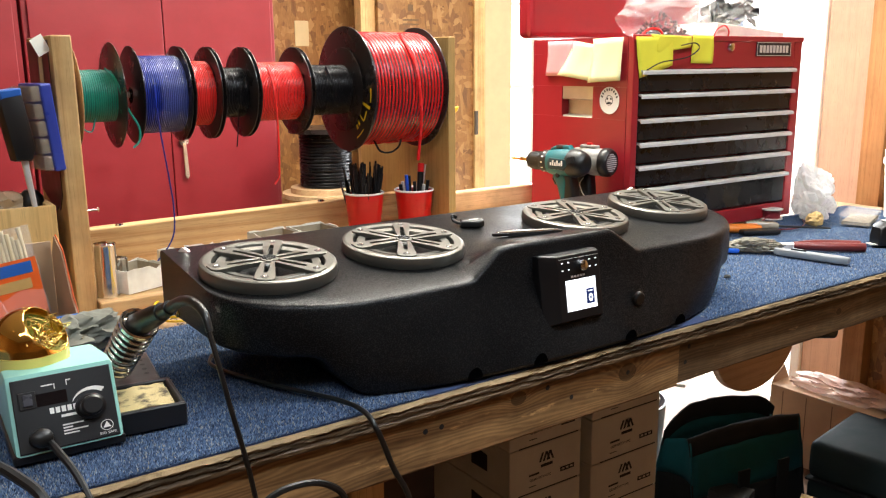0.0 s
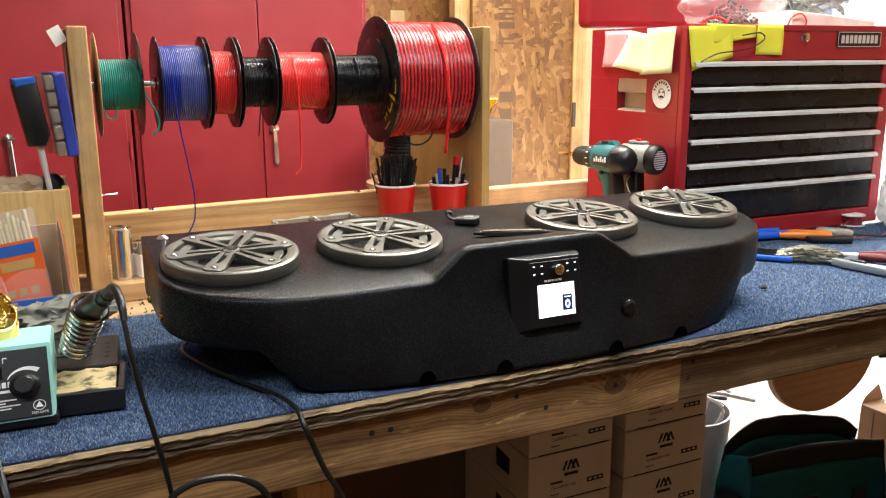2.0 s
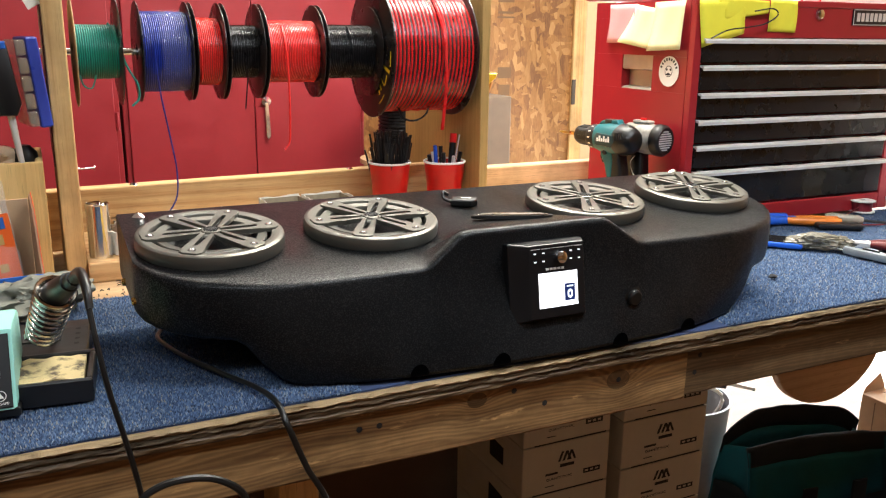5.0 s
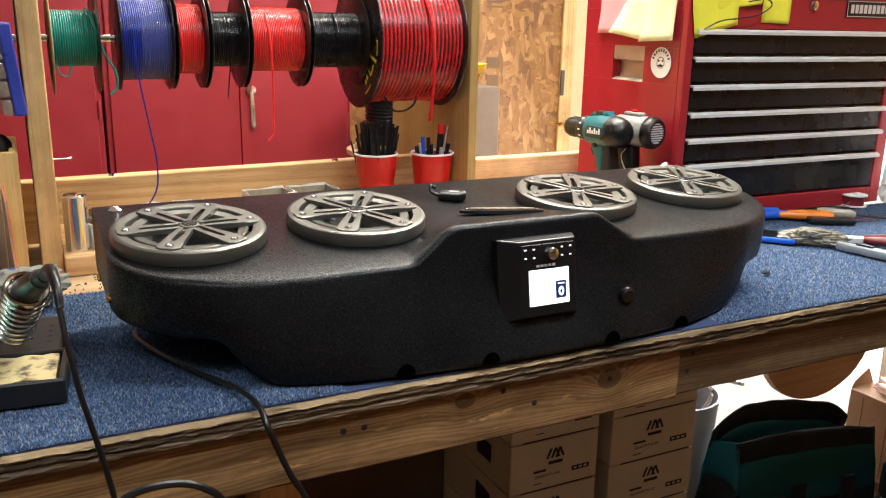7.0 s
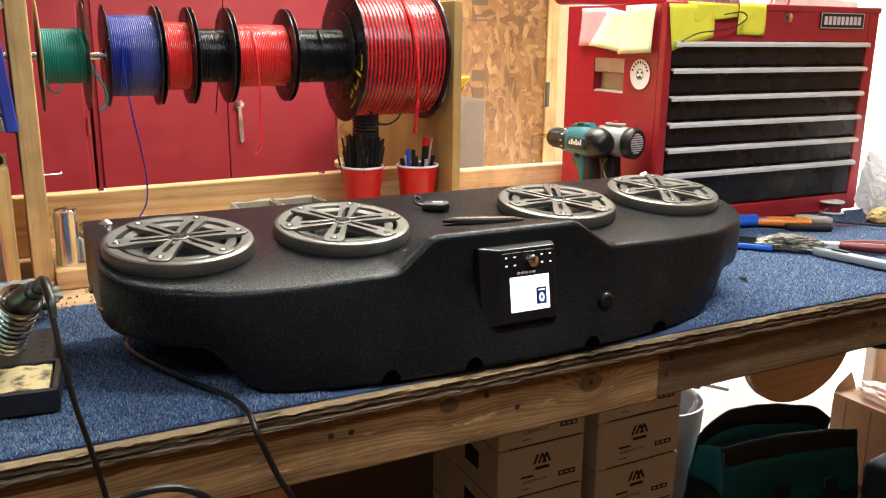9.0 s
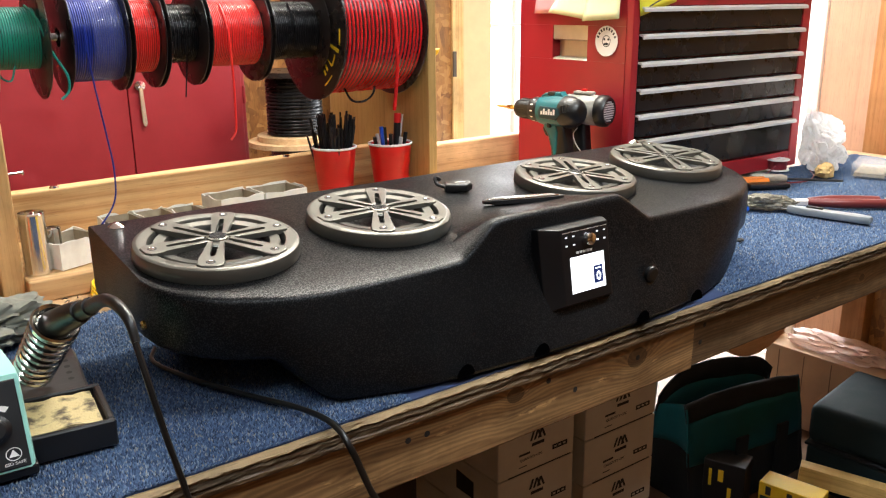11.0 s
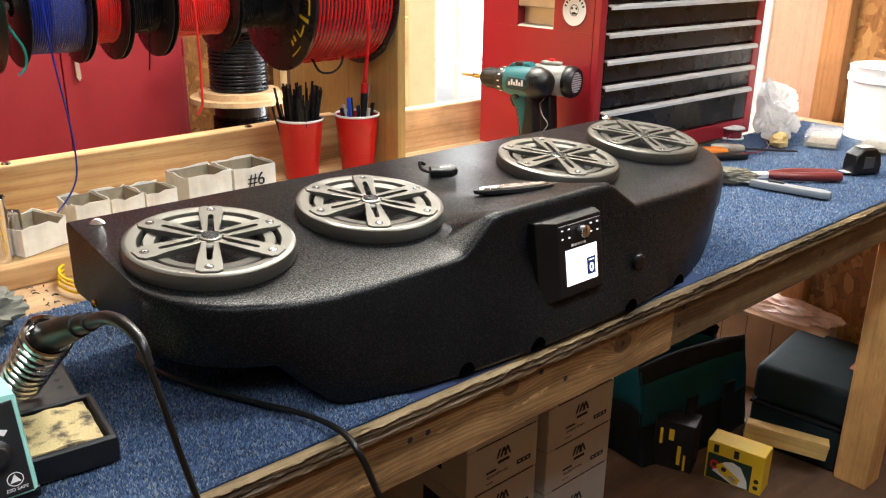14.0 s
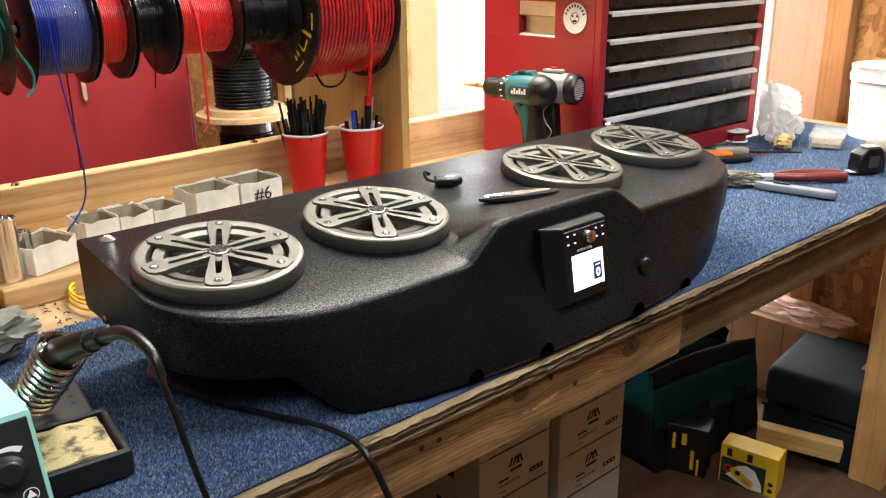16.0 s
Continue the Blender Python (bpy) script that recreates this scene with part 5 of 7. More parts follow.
part("direction_switch", lathe([(0, 0.0), (0.0055, 0.0), (0.0055, 0.005), (0.004, 0.0065), (0, 0.0065)], 14, pose(0.010, 0.0165, 0.164, -90, 0, 0)), INK, drill, "round black switch", smooth=True)
part("battery", box(-0.072, 0.024, -0.034, 0.034, 0.0, 0.042, 0.007, 3), BLACK_PLASTIC, drill, "black battery pack", smooth=True)

driver = thing("cordless_driver", "scuffed grey and black cordless driver beside the teal drill", "driver", pose(0.650, 0.640, Z + 0.001, 0, 0, 102), "drills beside the chest")
part("body", along([(0, -0.076), (0.027, -0.076), (0.0305, -0.070), (0.031, -0.030), (0.029, 0.006), (0, 0.006)], 32, 1, 1.1), SCUFF, driver, "scuffed grey motor housing", smooth=True)
part("rear_rim", along([(0.0225, -0.098), (0.027, -0.099), (0.0322, -0.092), (0.0330, -0.078), (0.0312, -0.074), (0.0225, -0.074)], 32, 1, 1.08), BLACK_RUBBER, driver, "black rubber rear rim", smooth=True)
part("vent_recess", along([(0, -0.0935), (0.0235, -0.0935), (0.0235, -0.090)], 24), INK, driver, "dark vent recess")
for k in range(-4, 5):
    hw = math.sqrt(max(0, 0.0215 ** 2 - (k * 0.005) ** 2))
    part("vent_slat", box(-0.0985, -0.0940, -hw, hw, AXLE + k * 0.0050 - 0.0012, AXLE + k * 0.0050 + 0.0012), SATIN_METAL, driver, "pale cooling slat")
part("gear_case", along([(0, 0.006), (0.0285, 0.006), (0.027, 0.030), (0.022, 0.048), (0.016, 0.060), (0, 0.062)], 28), COPPERY, driver, "bare brownish gear case", smooth=True)
part("nose", along([(0, 0.062), (0.0125, 0.062), (0.0125, 0.084), (0.009, 0.090), (0, 0.090)], 20), BLACK_PLASTIC, driver, "black bit holder", smooth=True)
part("bit", along([(0, 0.090), (0.0032, 0.090), (0.0032, 0.132), (0.001, 0.144), (0, 0.144)], 8), BRASS, driver, "thin brassy bit", smooth=True)
part("top_clip", box(-0.058, -0.010, -0.010, 0.010, 0.2265, 0.2345, 0.003), SCUFF, driver, "bright steel top plate")
part("slider", box(-0.040, -0.028, -0.005, 0.005, 0.2346, 0.2395, 0.0015), CUP_RED, driver, "small red slider")
part("handle", side_plate([(-0.044, 0.166), (0.008, 0.168), (0.010, 0.150), (-0.006, 0.110), (-0.010, 0.040), (-0.052, 0.040), (-0.050, 0.100)], 0.016, 0.007), BLACK_RUBBER, driver, "black rubber handle", smooth=True)
part("battery", box(-0.070, 0.016, -0.020, 0.020, 0.0, 0.042, 0.006, 3), BLACK_PLASTIC, driver, "black battery pack", smooth=True)
part("wrist_cord", tube([(-0.030, 0.018, 0.155), (-0.022, 0.022, 0.140), (-0.030, 0.022, 0.118), (-0.044, 0.022, 0.100), (-0.034, 0.021, 0.082)], 0.0011, 6), SATIN_METAL, driver, "thin pale cord", smooth=True)

# ---- soldering corner ----
MINT = paint("mint_plastic", (0.30, 0.62, 0.55), 0.4, vary=0.05)
station = thing("soldering_station", "mint soldering station with a sloping black front panel", "soldering station", pose(-0.677, 0.070, Z, 0, 0, -2))
bm = bmesh.new()
YZ = Matrix(((0, 0, 1, 0), (1, 0, 0, 0), (0, 1, 0, 0), (0, 0, 0, 1)))
add_prism(bm, [(0.0, 0.012), (0.036, 0.094), (0.06, 0.095), (0.15, 0.082), (0.155, 0.012)], -0.058, 0.058, 0.005, 2, YZ)
part("case", bm, MINT, station, smooth=True)
part("base", box(-0.06, 0.06, 0.004, 0.152, 0.0, 0.0115, 0.003), BLACK_PLASTIC, station)
SL = pose(0, -0.0006, 0.0105, 66.3, 0, 0) @ Matrix.Diagonal((1, 0.88, 1, 1))
panel = part("front_panel", prism([(-0.053, 0.004), (0.053, 0.004), (0.053, 0.098), (-0.053, 0.098)], 0, 0.003, 0.001, 1, SL), paint("panel_black", (0.008, 0.009, 0.011), 0.42), station, "matt black control panel")


def on_panel(x, y, up=0.0031):
    return SL @ pose(x, y, up)


kn = part("knob", lathe([(0, 0.020), (0.010, 0.020), (0.0125, 0.018), (0.0135, 0.004), (0.017, 0.002), (0.017, 0), (0, 0)], 24), BLACK_PLASTIC, panel, "black temperature knob", on_panel(0.026, 0.048), smooth=True)
bm = bmesh.new()
ring = [[bm.verts.new((r * math.cos(math.radians(a)), r * math.sin(math.radians(a)), 0.0002)) for r in (0.0205 + 0.001 * f, 0.0212 + 0.0066 * f)] for a, f in zip(np.linspace(150, 50, 14), np.linspace(0, 1, 14))]
for u, v in zip(ring, ring[1:]):
    bm.faces.new((u[0], u[1], v[1], v[0]))
part("scale", bm, PAINT_WHITE, panel, "white tapering scale", on_panel(0.026, 0.048))
part("display", box(-0.020, 0.012, -0.008, 0.008, 0, 0.0006), paint("dark_display_glass", (0.006, 0.004, 0.005), 0.15), panel, "dark unlit display", on_panel(-0.009, 0.068))
sw = part("switch_frame", box(-0.009, 0.009, -0.011, 0.011, 0, 0.002, 0.001), BLACK_PLASTIC, panel, "", on_panel(-0.038, 0.07))
part("rocker", box(-0.005, 0.005, -0.0075, 0.0075, 0.002, 0.0045, 0.001), paint("rocker_dark", (0.05, 0.05, 0.06), 0.3), sw)
part("socket", lathe([(0, 0.016), (0.006, 0.016), (0.0115, 0.012), (0.013, 0.0), (0, 0)], 20), BLACK_RUBBER, panel, "black cable plug", on_panel(-0.03, 0.02), smooth=True)
bm = bmesh.new()
for k in range(6):
    add_box(bm, -0.017 + k * 0.0062, -0.0125 + k * 0.0062, 0.048 - 0.0, 0.0555, 0, 0.0004)
for y, w in ((0.030, 0.022), (0.0262, 0.010), (0.0224, 0.026), (0.0186, 0.016)):
    add_box(bm, -0.006, -0.006 + w, y, y + 0.0018, 0, 0.0004)
add_box(bm, -0.006, 0.011, 0.041, 0.0445, 0, 0.0004)
add_box(bm, -0.022, -0.010, 0.0845, 0.0862, 0, 0.0004)
add_box(bm, -0.009, -0.008, 0.079, 0.0862, 0, 0.0004)
add_box(bm, 0.004, 0.009, 0.087, 0.0885, 0, 0.0004)
add_box(bm, 0.004, 0.005, 0.081, 0.087, 0, 0.0004)
tagged(part("print", bm, PAINT_WHITE, panel, "small white printed bars", on_panel(0, 0)), kind="stuff")
words("printed_words", "ESD SAFE", 0.0045, PAINT_WHITE, panel, on_panel(0.04, 0.0095), "small white lettering")
part("warning_mark", lathe([(0.0062, 0), (0.007, 0), (0.007, 0.0003), (0.0062, 0.0003)], 20, closed=True), PAINT_WHITE, panel, "round white mark", on_panel(0.04, 0.0195))
part("warning_sign", prism([(-0.0045, -0.003), (0.0045, -0.003), (0, 0.005)], 0, 0.0003), PAINT_WHITE, panel, "white triangle", on_panel(0.04, 0.0195))
ic = station.matrix_basis.inverted()
part("power_lead", tube([ic @ Vector(p) for p in ((-0.70, 0.062, 0.946), (-0.695, 0.03, 0.942), (-0.684, 0.0, 0.92), (-0.675, -0.04, 0.88), (-0.665, -0.06, 0.80), (-0.66, -0.05, 0.6))], 0.0042, 8), BLACK_RUBBER, station, "black rubber lead", smooth=True)
solid("black_lead", tube([(-0.86, 0.14, 0.95), (-0.80, 0.06, 0.965), (-0.745, 0.0, 0.945), (-0.72, -0.045, 0.9), (-0.71, -0.05, 0.7)], 0.006, 8), BLACK_RUBBER, "thick black lead hanging over the bench edge", "cable", smooth=True)

# gold tip-cleaner dome on the station
GOLD = paint("gold_plating", (0.86, 0.52, 0.12), 0.1, 1.0, vary=0.04, bump=0.0)
dome = thing("tip_cleaner", "shiny gold dome tip cleaner with brass wool", "tip cleaner", pose(-0.695, 0.165, Z + 0.092, 0, 0, -40))
bm = lathe([(0.040, 0.0), (0.042, 0.002), (0.042, 0.022)] + [(0.042 * math.cos(a), 0.022 + 0.042 * math.sin(a)) for a in np.linspace(0.1, 1.53, 12)], 40)
bmesh.ops.bisect_plane(bm, geom=bm.verts[:] + bm.edges[:] + bm.faces[:], plane_co=(0.016, 0, 0.048), plane_no=Vector((0.8, 0, 0.62)), clear_outer=True)
sh = part("shell", bm, GOLD, dome, smooth=True)
md = sh.modifiers.new("thickness", "SOLIDIFY")
md.thickness = 0.0012
part("base_ring", lathe([(0.036, -0.006), (0.0425, -0.006), (0.0428, 0.014), (0.036, 0.014)], 40, closed=True), paint("yellow_tinted_plastic", (0.72, 0.62, 0.16), 0.3, vary=0.05), dome, "yellow base ring", smooth=True)
rnd = random.Random(3)
bm = bmesh.new()
for k in range(70):
    p = Vector((0.016 + rnd.gauss(0, 0.012), rnd.gauss(0, 0.014), 0.03 + rnd.uniform(-0.012, 0.016)))
    pts = [p]
    for j in range(4):
        pts.append(pts[-1] + Vector((rnd.uniform(-1, 1), rnd.uniform(-1, 1), rnd.uniform(-1, 1))) * 0.008)
    add_tube(bm, pts, 0.0007, 4)
tagged(part("brass_wool", bm, BRASS, dome, "curly brass wool"), kind="stuff")

# iron stand with sponge
stand = thing("iron_stand", "black iron stand with a worn yellow sponge", "iron stand", pose(-0.582, 0.168, Z, 0, 0, -6) @ Matrix.Scale(1.2, 4))
bm = bmesh.new()
for x0, x1, y0, y1 in ((-0.052, 0.042, -0.068, -0.062), (-0.052, 0.042, 0.012, 0.018), (-0.052, -0.047, -0.062, 0.012), (0.036, 0.042, -0.062, 0.012)):
    add_box(bm, x0, x1, y0, y1, 0.0, 0.024, 0.0015, 1)
add_box(bm, -0.047, 0.036, -0.062, 0.012, 0.0, 0.010)
part("tray", bm, BLACK_PLASTIC, stand)
bm = bmesh.new()
add_box(bm, -0.044, 0.033, -0.058, 0.008, 0.0105, 0.0225, 0.0)
bmesh.ops.subdivide_edges(bm, edges=bm.edges[:], cuts=9, use_grid_fill=True)
for v in bm.verts:
    if v.co.z > 0.02:
        v.co.z += 0.0022 * noise.noise(v.co * 160) - 0.004 * max(0, noise.noise(v.co * 45 + Vector((7, 0, 0))))
SP, n, l, b = nodes_of("worn_sponge", 0.9)
v_ = coords(n, l)
l.new(mixed(n, l, ramp(n, l, noise_tex(n, l, v_, 60, 6), [(0.48, (0, 0, 0)), (0.62, (1, 1, 1))]), (0.62, 0.48, 0.24), (0.10, 0.075, 0.05)), b.inputs["Base Color"])
bumped(n, l, b, noise_tex(n, l, v_, 350, 3), 0.8, 0.003)
part("sponge", bm, SP, stand, "worn scorched yellow sponge", smooth=True)
bm = bmesh.new()
add_prism(bm, [(0.018, 0.004), (0.018, 0.022), (0.034, 0.023), (0.085, 0.027), (0.11, 0.027), (0.115, 0.0)], -0.052, 0.034, 0.002, 1, YZ)
part("base", bm, BLACK_PLASTIC, stand)
bm = bmesh.new()
for k in range(4):
    add_lathe(bm, [(0, 0.0004), (0.0028, 0.0004)], 10, pose(0.022, 0.04 + k * 0.013, 0.0236 + k * 0.00102, 4.5, 0, 0))
add_box(bm, -0.035, 0.006, 0.05, 0.07, 0.0245, 0.0262, m=None)
part("holes", bm, INK, stand, "tip storage holes")
COILM = paint("spring_steel", (0.62, 0.6, 0.55), 0.22, 1.0, vary=0.1)
ist = stand.matrix_basis.inverted()
a, b_ = Vector((-0.590, 0.218, 0.962)), Vector((-0.569, 0.160, 1.034))
axv = (b_ - a).normalized()
side = axv.cross(Vector((0, 0, 1))).normalized()
oth = side.cross(axv)
pts = []
for k in range(9 * 22 + 1):
    f = k / 198
    ang, r = 2 * math.pi * k / 22, 0.0190 + 0.0035 * f
    pts.append(ist @ (a.lerp(b_, f) + r * (math.cos(ang) * side + math.sin(ang) * oth)))
part("spring", add_tube(bmesh.new(), pts, 0.0021, 7), COILM, stand, "bright coiled spring holder", smooth=True)
rm = ist @ Matrix.Translation(b_) @ axv.to_track_quat("Z", "Y").to_matrix().to_4x4()
part("mouth_ring", lathe([(0.0200, -0.006), (0.0240, -0.004), (0.0248, 0.002), (0.0230, 0.004), (0.0200, 0.002)], 28, rm, closed=True), COILM, stand, "steel mouth ring", smooth=True)
iron = thing("soldering_iron", "black soldering iron resting in its coiled holder", "soldering iron", pose(0, 0, 0))
b2 = Vector((-0.548, 0.092, 1.068))
part("grip", add_tube(bmesh.new(), [a.lerp(b_, 0.35), b_, b_.lerp(b2, 0.45), b_.lerp(b2, 0.75)], 0.0165, 16, lambda f: 1.0 - 0.42 * max(0.0, f - 0.3)), BLACK_RUBBER, iron, "black foam grip", smooth=True)
part("barrel", add_tube(bmesh.new(), [b_.lerp(b2, 0.25), b_.lerp(b2, 0.6), b2], 0.0095, 14), BLACK_PLASTIC, iron, smooth=True)
part("strain_relief", tube([b2, (-0.545, 0.055, 1.084), (-0.543, 0.02, 1.090), (-0.541, -0.008, 1.083), (-0.540, -0.020, 1.065)], 0.0062, 10, taper=lambda f: 1.2 - 0.55 * f), BLACK_RUBBER, iron, "ribbed strain relief", smooth=True)
part("lead", tube([(-0.541, -0.017, 1.070), (-0.537, -0.032, 1.03), (-0.53, -0.042, 0.98), (-0.518, -0.045, 0.92), (-0.508, -0.045, 0.86), (-0.5, -0.045, 0.78), (-0.495, -0.04, 0.6)], 0.0031, 8), BLACK_RUBBER, iron, "black rubber lead", smooth=True)
solid("black_cable", tube([(-0.43, 0.30, 0.925), (-0.446, 0.255, 0.925), (-0.425, 0.17, 0.926), (-0.395, 0.10, 0.926), (-0.362, 0.03, 0.926), (-0.350, -0.02, 0.924), (-0.345, -0.047, 0.905), (-0.325, -0.05, 0.85), (-0.302, -0.05, 0.80), (-0.28, -0.045, 0.70), (-0.27, -0.04, 0.5)], 0.0036, 10, 10, taper=lambda f: 0.7 + 0.35 * min(1, f * 1.6)), BLACK_RUBBER, "black rubber cable trailing over the bench edge", "cable", smooth=True)
solid("looped_lead", tube([(-0.53, -0.055, 0.78), (-0.515, -0.06, 0.85), (-0.49, -0.062, 0.872), (-0.45, -0.062, 0.873), (-0.42, -0.062, 0.86), (-0.40, -0.06, 0.835), (-0.39, -0.06, 0.78)], 0.0042, 8), BLACK_RUBBER, "black looped lead below the bench edge", "cable", smooth=True)

# rag
RAG = paint("grey_rag", (0.17, 0.17, 0.14), 0.95, vary=0.3, scale=40, bump=0.6)
solid("rag", crumpled(0.085, 0.055, 0.034, 4, 0.45, 5, 2.6), RAG, "crumpled grey rag on the carpet", "rag", pose(-0.605, 0.455, Z + 0.001, 0, 0, 15), smooth=True)

# glue stick display
ORANGE = paint("orange_print", (0.75, 0.11, 0.012), 0.4, vary=0.06)
BLUEP = paint("blue_print", (0.015, 0.10, 0.40), 0.4, vary=0.06)
disp = thing("display_box", "orange and blue card display box on the bench", "display box", pose(-0.658, 0.50, Z, 0, 0, 6))
part("front_lip", box(-0.075, 0.072, -0.05, -0.0475, 0, 0.060, 0.0008, 1), BLUEP, disp, "blue front lip with white lettering")
words("printed_words", "Mini Size", 0.020, PAINT_WHITE, disp, pose(0.016, -0.0504, 0.043, 90, 0, 0), "white lettering")
part("side_panel", prism([(-0.047, 0.0), (0.047, 0.0), (0.047, 0.14), (0.03, 0.17), (0.0, 0.15), (-0.03, 0.08), (-0.047, 0.06)], 0.07, 0.0725, 0, 1, YZ), CARTON, disp, "brown inner side panel")
part("side_skin", prism([(-0.047, 0.0), (0.047, 0.0), (0.047, 0.143), (0.031, 0.173), (-0.001, 0.153), (-0.032, 0.083), (-0.047, 0.062)], 0.0727, 0.0738, 0, 1, YZ), ORANGE, disp, "printed orange outer face")
part("side_panel", prism([(-0.047, 0.0), (0.047, 0.0), (0.047, 0.14), (0.03, 0.17), (0.0, 0.15), (-0.03, 0.08), (-0.047, 0.06)], -0.0755, -0.073, 0, 1, YZ), ORANGE, disp, "orange side panel")
part("back_panel", box(-0.073, 0.07, 0.047, 0.0495, 0, 0.16, 0.0006, 1), CARTON, disp)
part("bottom_panel", box(-0.073, 0.07, -0.0475, 0.047, 0, 0.0022), CARTON, disp)
PACK = clear_film("clear_pack", (1, 1, 1), 0.12, 0.12)
GLUE = paint("translucent_glue", (0.62, 0.52, 0.33), 0.35, vary=0.05)
for i, (dx, dy, lean, rot) in enumerate(((-0.045, -0.026, -14, -16), (0.012, 0.012, -8, -6))):
    pk = thing("glue_stick_pack", "clear bag of glue sticks with an orange label", "glue sticks", disp.matrix_basis @ pose(dx, dy, 0.006, lean, rot, 0), "glue stick packs")
    for k in range(10):
        part("glue_stick", lathe([(0, 0), (0.0036, 0), (0.0036, 0.115), (0, 0.115)], 8, pose(-0.028 + k * 0.0063, 0.002 * (k % 2), 0.05 + 0.006 * ((k * 7) % 4), 0, 0, 0)), GLUE, pk)
    part("label_card", box(-0.038, 0.04, -0.0075, -0.0068, 0.02, 0.135, 0.0), ORANGE, pk, "orange label")
    part("label_band", box(-0.03, 0.032, -0.0084, -0.0078, 0.112, 0.13), BLUEP, pk, "blue band")
    part("label_band", box(-0.038, 0.04, -0.0084, -0.0078, 0.02, 0.034), BLUEP, pk, "blue band")
    bm = box(-0.024, 0.026, -0.0084, -0.0078, 0.088, 0.104)
    for k in range(3):
        add_box(bm, -0.024 + k * 0.018, -0.012 + k * 0.018, -0.0084, -0.0078, 0.045, 0.058)
    part("label_bars", bm, paint("tan_bar", (0.5, 0.3, 0.1), 0.5), pk, "plain printed bars")
    bm = bmesh.new()
    add_box(bm, -0.04, 0.042, -0.012, 0.012, 0.0, 0.185)
    bmesh.ops.subdivide_edges(bm, edges=bm.edges[:], cuts=7, use_grid_fill=True)
    for v in bm.verts:
        f = v.co.z / 0.185
        v.co.y = v.co.y * (1 - 0.85 * f) + 0.004 * noise.noise(v.co * 30 + Vector((i, 0, 0)))
        v.co.x += 0.004 * noise.noise(v.co * 25)
    part("bag", bm, PACK, pk, "crinkled clear plastic bag", smooth=True)

# wooden box with odds and ends
BOXWOOD = timber("smooth_tan_board", (0.78, 0.54, 0.23), (0.66, 0.42, 0.15), 2, rings=6, stain=0.18)
crate = thing("wooden_box", "open pale wooden box full of odds and ends", "box", pose(-0.715, 0.735, 0.910))
part("front_board", box(-0.15, 0.15, -0.1, -0.088, 0, 0.215, 0.002), BOXWOOD, crate)
part("back_board", box(-0.15, 0.15, 0.088, 0.1, 0, 0.215, 0.002), BOXWOOD, crate)
part("side_board", box(0.138, 0.15, -0.0875, 0.0875, 0, 0.215, 0.002), BOXWOOD, crate)
part("side_board", box(-0.15, -0.138, -0.0875, 0.0875, 0, 0.215, 0.002), BOXWOOD, crate)
part("bottom_board", box(-0.137, 0.137, -0.0875, 0.0875, 0, 0.15), PINE, crate)
solid("plastic_bag", crumpled(0.075, 0.05, 0.04, 6, 0.4, 4, 3), clear_film("tan_film", (0.75, 0.6, 0.42), 0.2, 0.5), "crumpled tan plastic bag in the box", "bag", pose(-0.66, 0.71, 1.075), smooth=True)
solid("black_bulb", lathe([(0, 0), (0.016, 0.002), (0.022, 0.018), (0.020, 0.034), (0.010, 0.046), (0, 0.048)], 20), BLACK_RUBBER, "round black rubber bulb in the wooden box", "bulb", pose(-0.592, 0.70, 1.10), smooth=True)

# things hung on the left upright
ocase = thing("organizer_case", "clear small-parts case with a blue lid", "organizer", pose(-0.566, 0.655, 1.182, 0, -5, 12))
part("lid", box(-0.001, 0.018, -0.03, 0.06, 0.0, 0.145, 0.003), paint("blue_lid", (0.03, 0.05, 0.30), 0.35), ocase, "dark blue lid")
for k in range(5):
    part("compartment", box(-0.017, -0.002, -0.03, 0.06, 0.003 + k * 0.0285, 0.028 + k * 0.0285, 0.003), clear_film("case_clear", (0.42, 0.36, 0.28), 0.1, 0.42), ocase, "clear compartment")
tool = thing("heat_tool", "black pistol-shaped tool hanging on the upright", "hand tool", pose(-0.600, 0.64, 1.12, 0, -6, 10))
part("body", prism([(-0.014, 0.085), (-0.02, 0.19), (-0.008, 0.198), (0.018, 0.195), (0.022, 0.10), (0.012, 0.082)], -0.018, 0.018, 0.006, 2, pose(0, 0, 0, 90, 0, 0)), BLACK_PLASTIC, tool, smooth=True)
part("cap", prism([(-0.017, 0.186), (-0.018, 0.2), (0.016, 0.2), (0.016, 0.188)], -0.019, 0.019, 0.002, 1, pose(0, 0, 0, 90, 0, 0)), BLUEP, tool, "blue end cap")
part("shaft", lathe([(0, -0.03), (0.004, -0.03), (0.006, 0.085), (0, 0.085)], 10, pose(0.004, 0, 0, 0, 0, 0)), SATIN_METAL, tool, "steel shaft", smooth=True)
solid("paper_scrap", box(-0.012, 0.012, -0.0006, 0.0006, 0, 0.03), WHITE_CARD, "white paper tag stuck on the upright", "paper", pose(-0.553, 0.66, 1.375, 0, -28, 20))
solid("masking_tape", box(-0.016, 0.016, -0.0006, 0.0, 0, 0.10), paint("tan_tape", (0.6, 0.5, 0.3), 0.8), "strip of tan masking tape with faded marks", "tape", pose(-0.5472, 0.735, 1.27, 0, 0, -90))

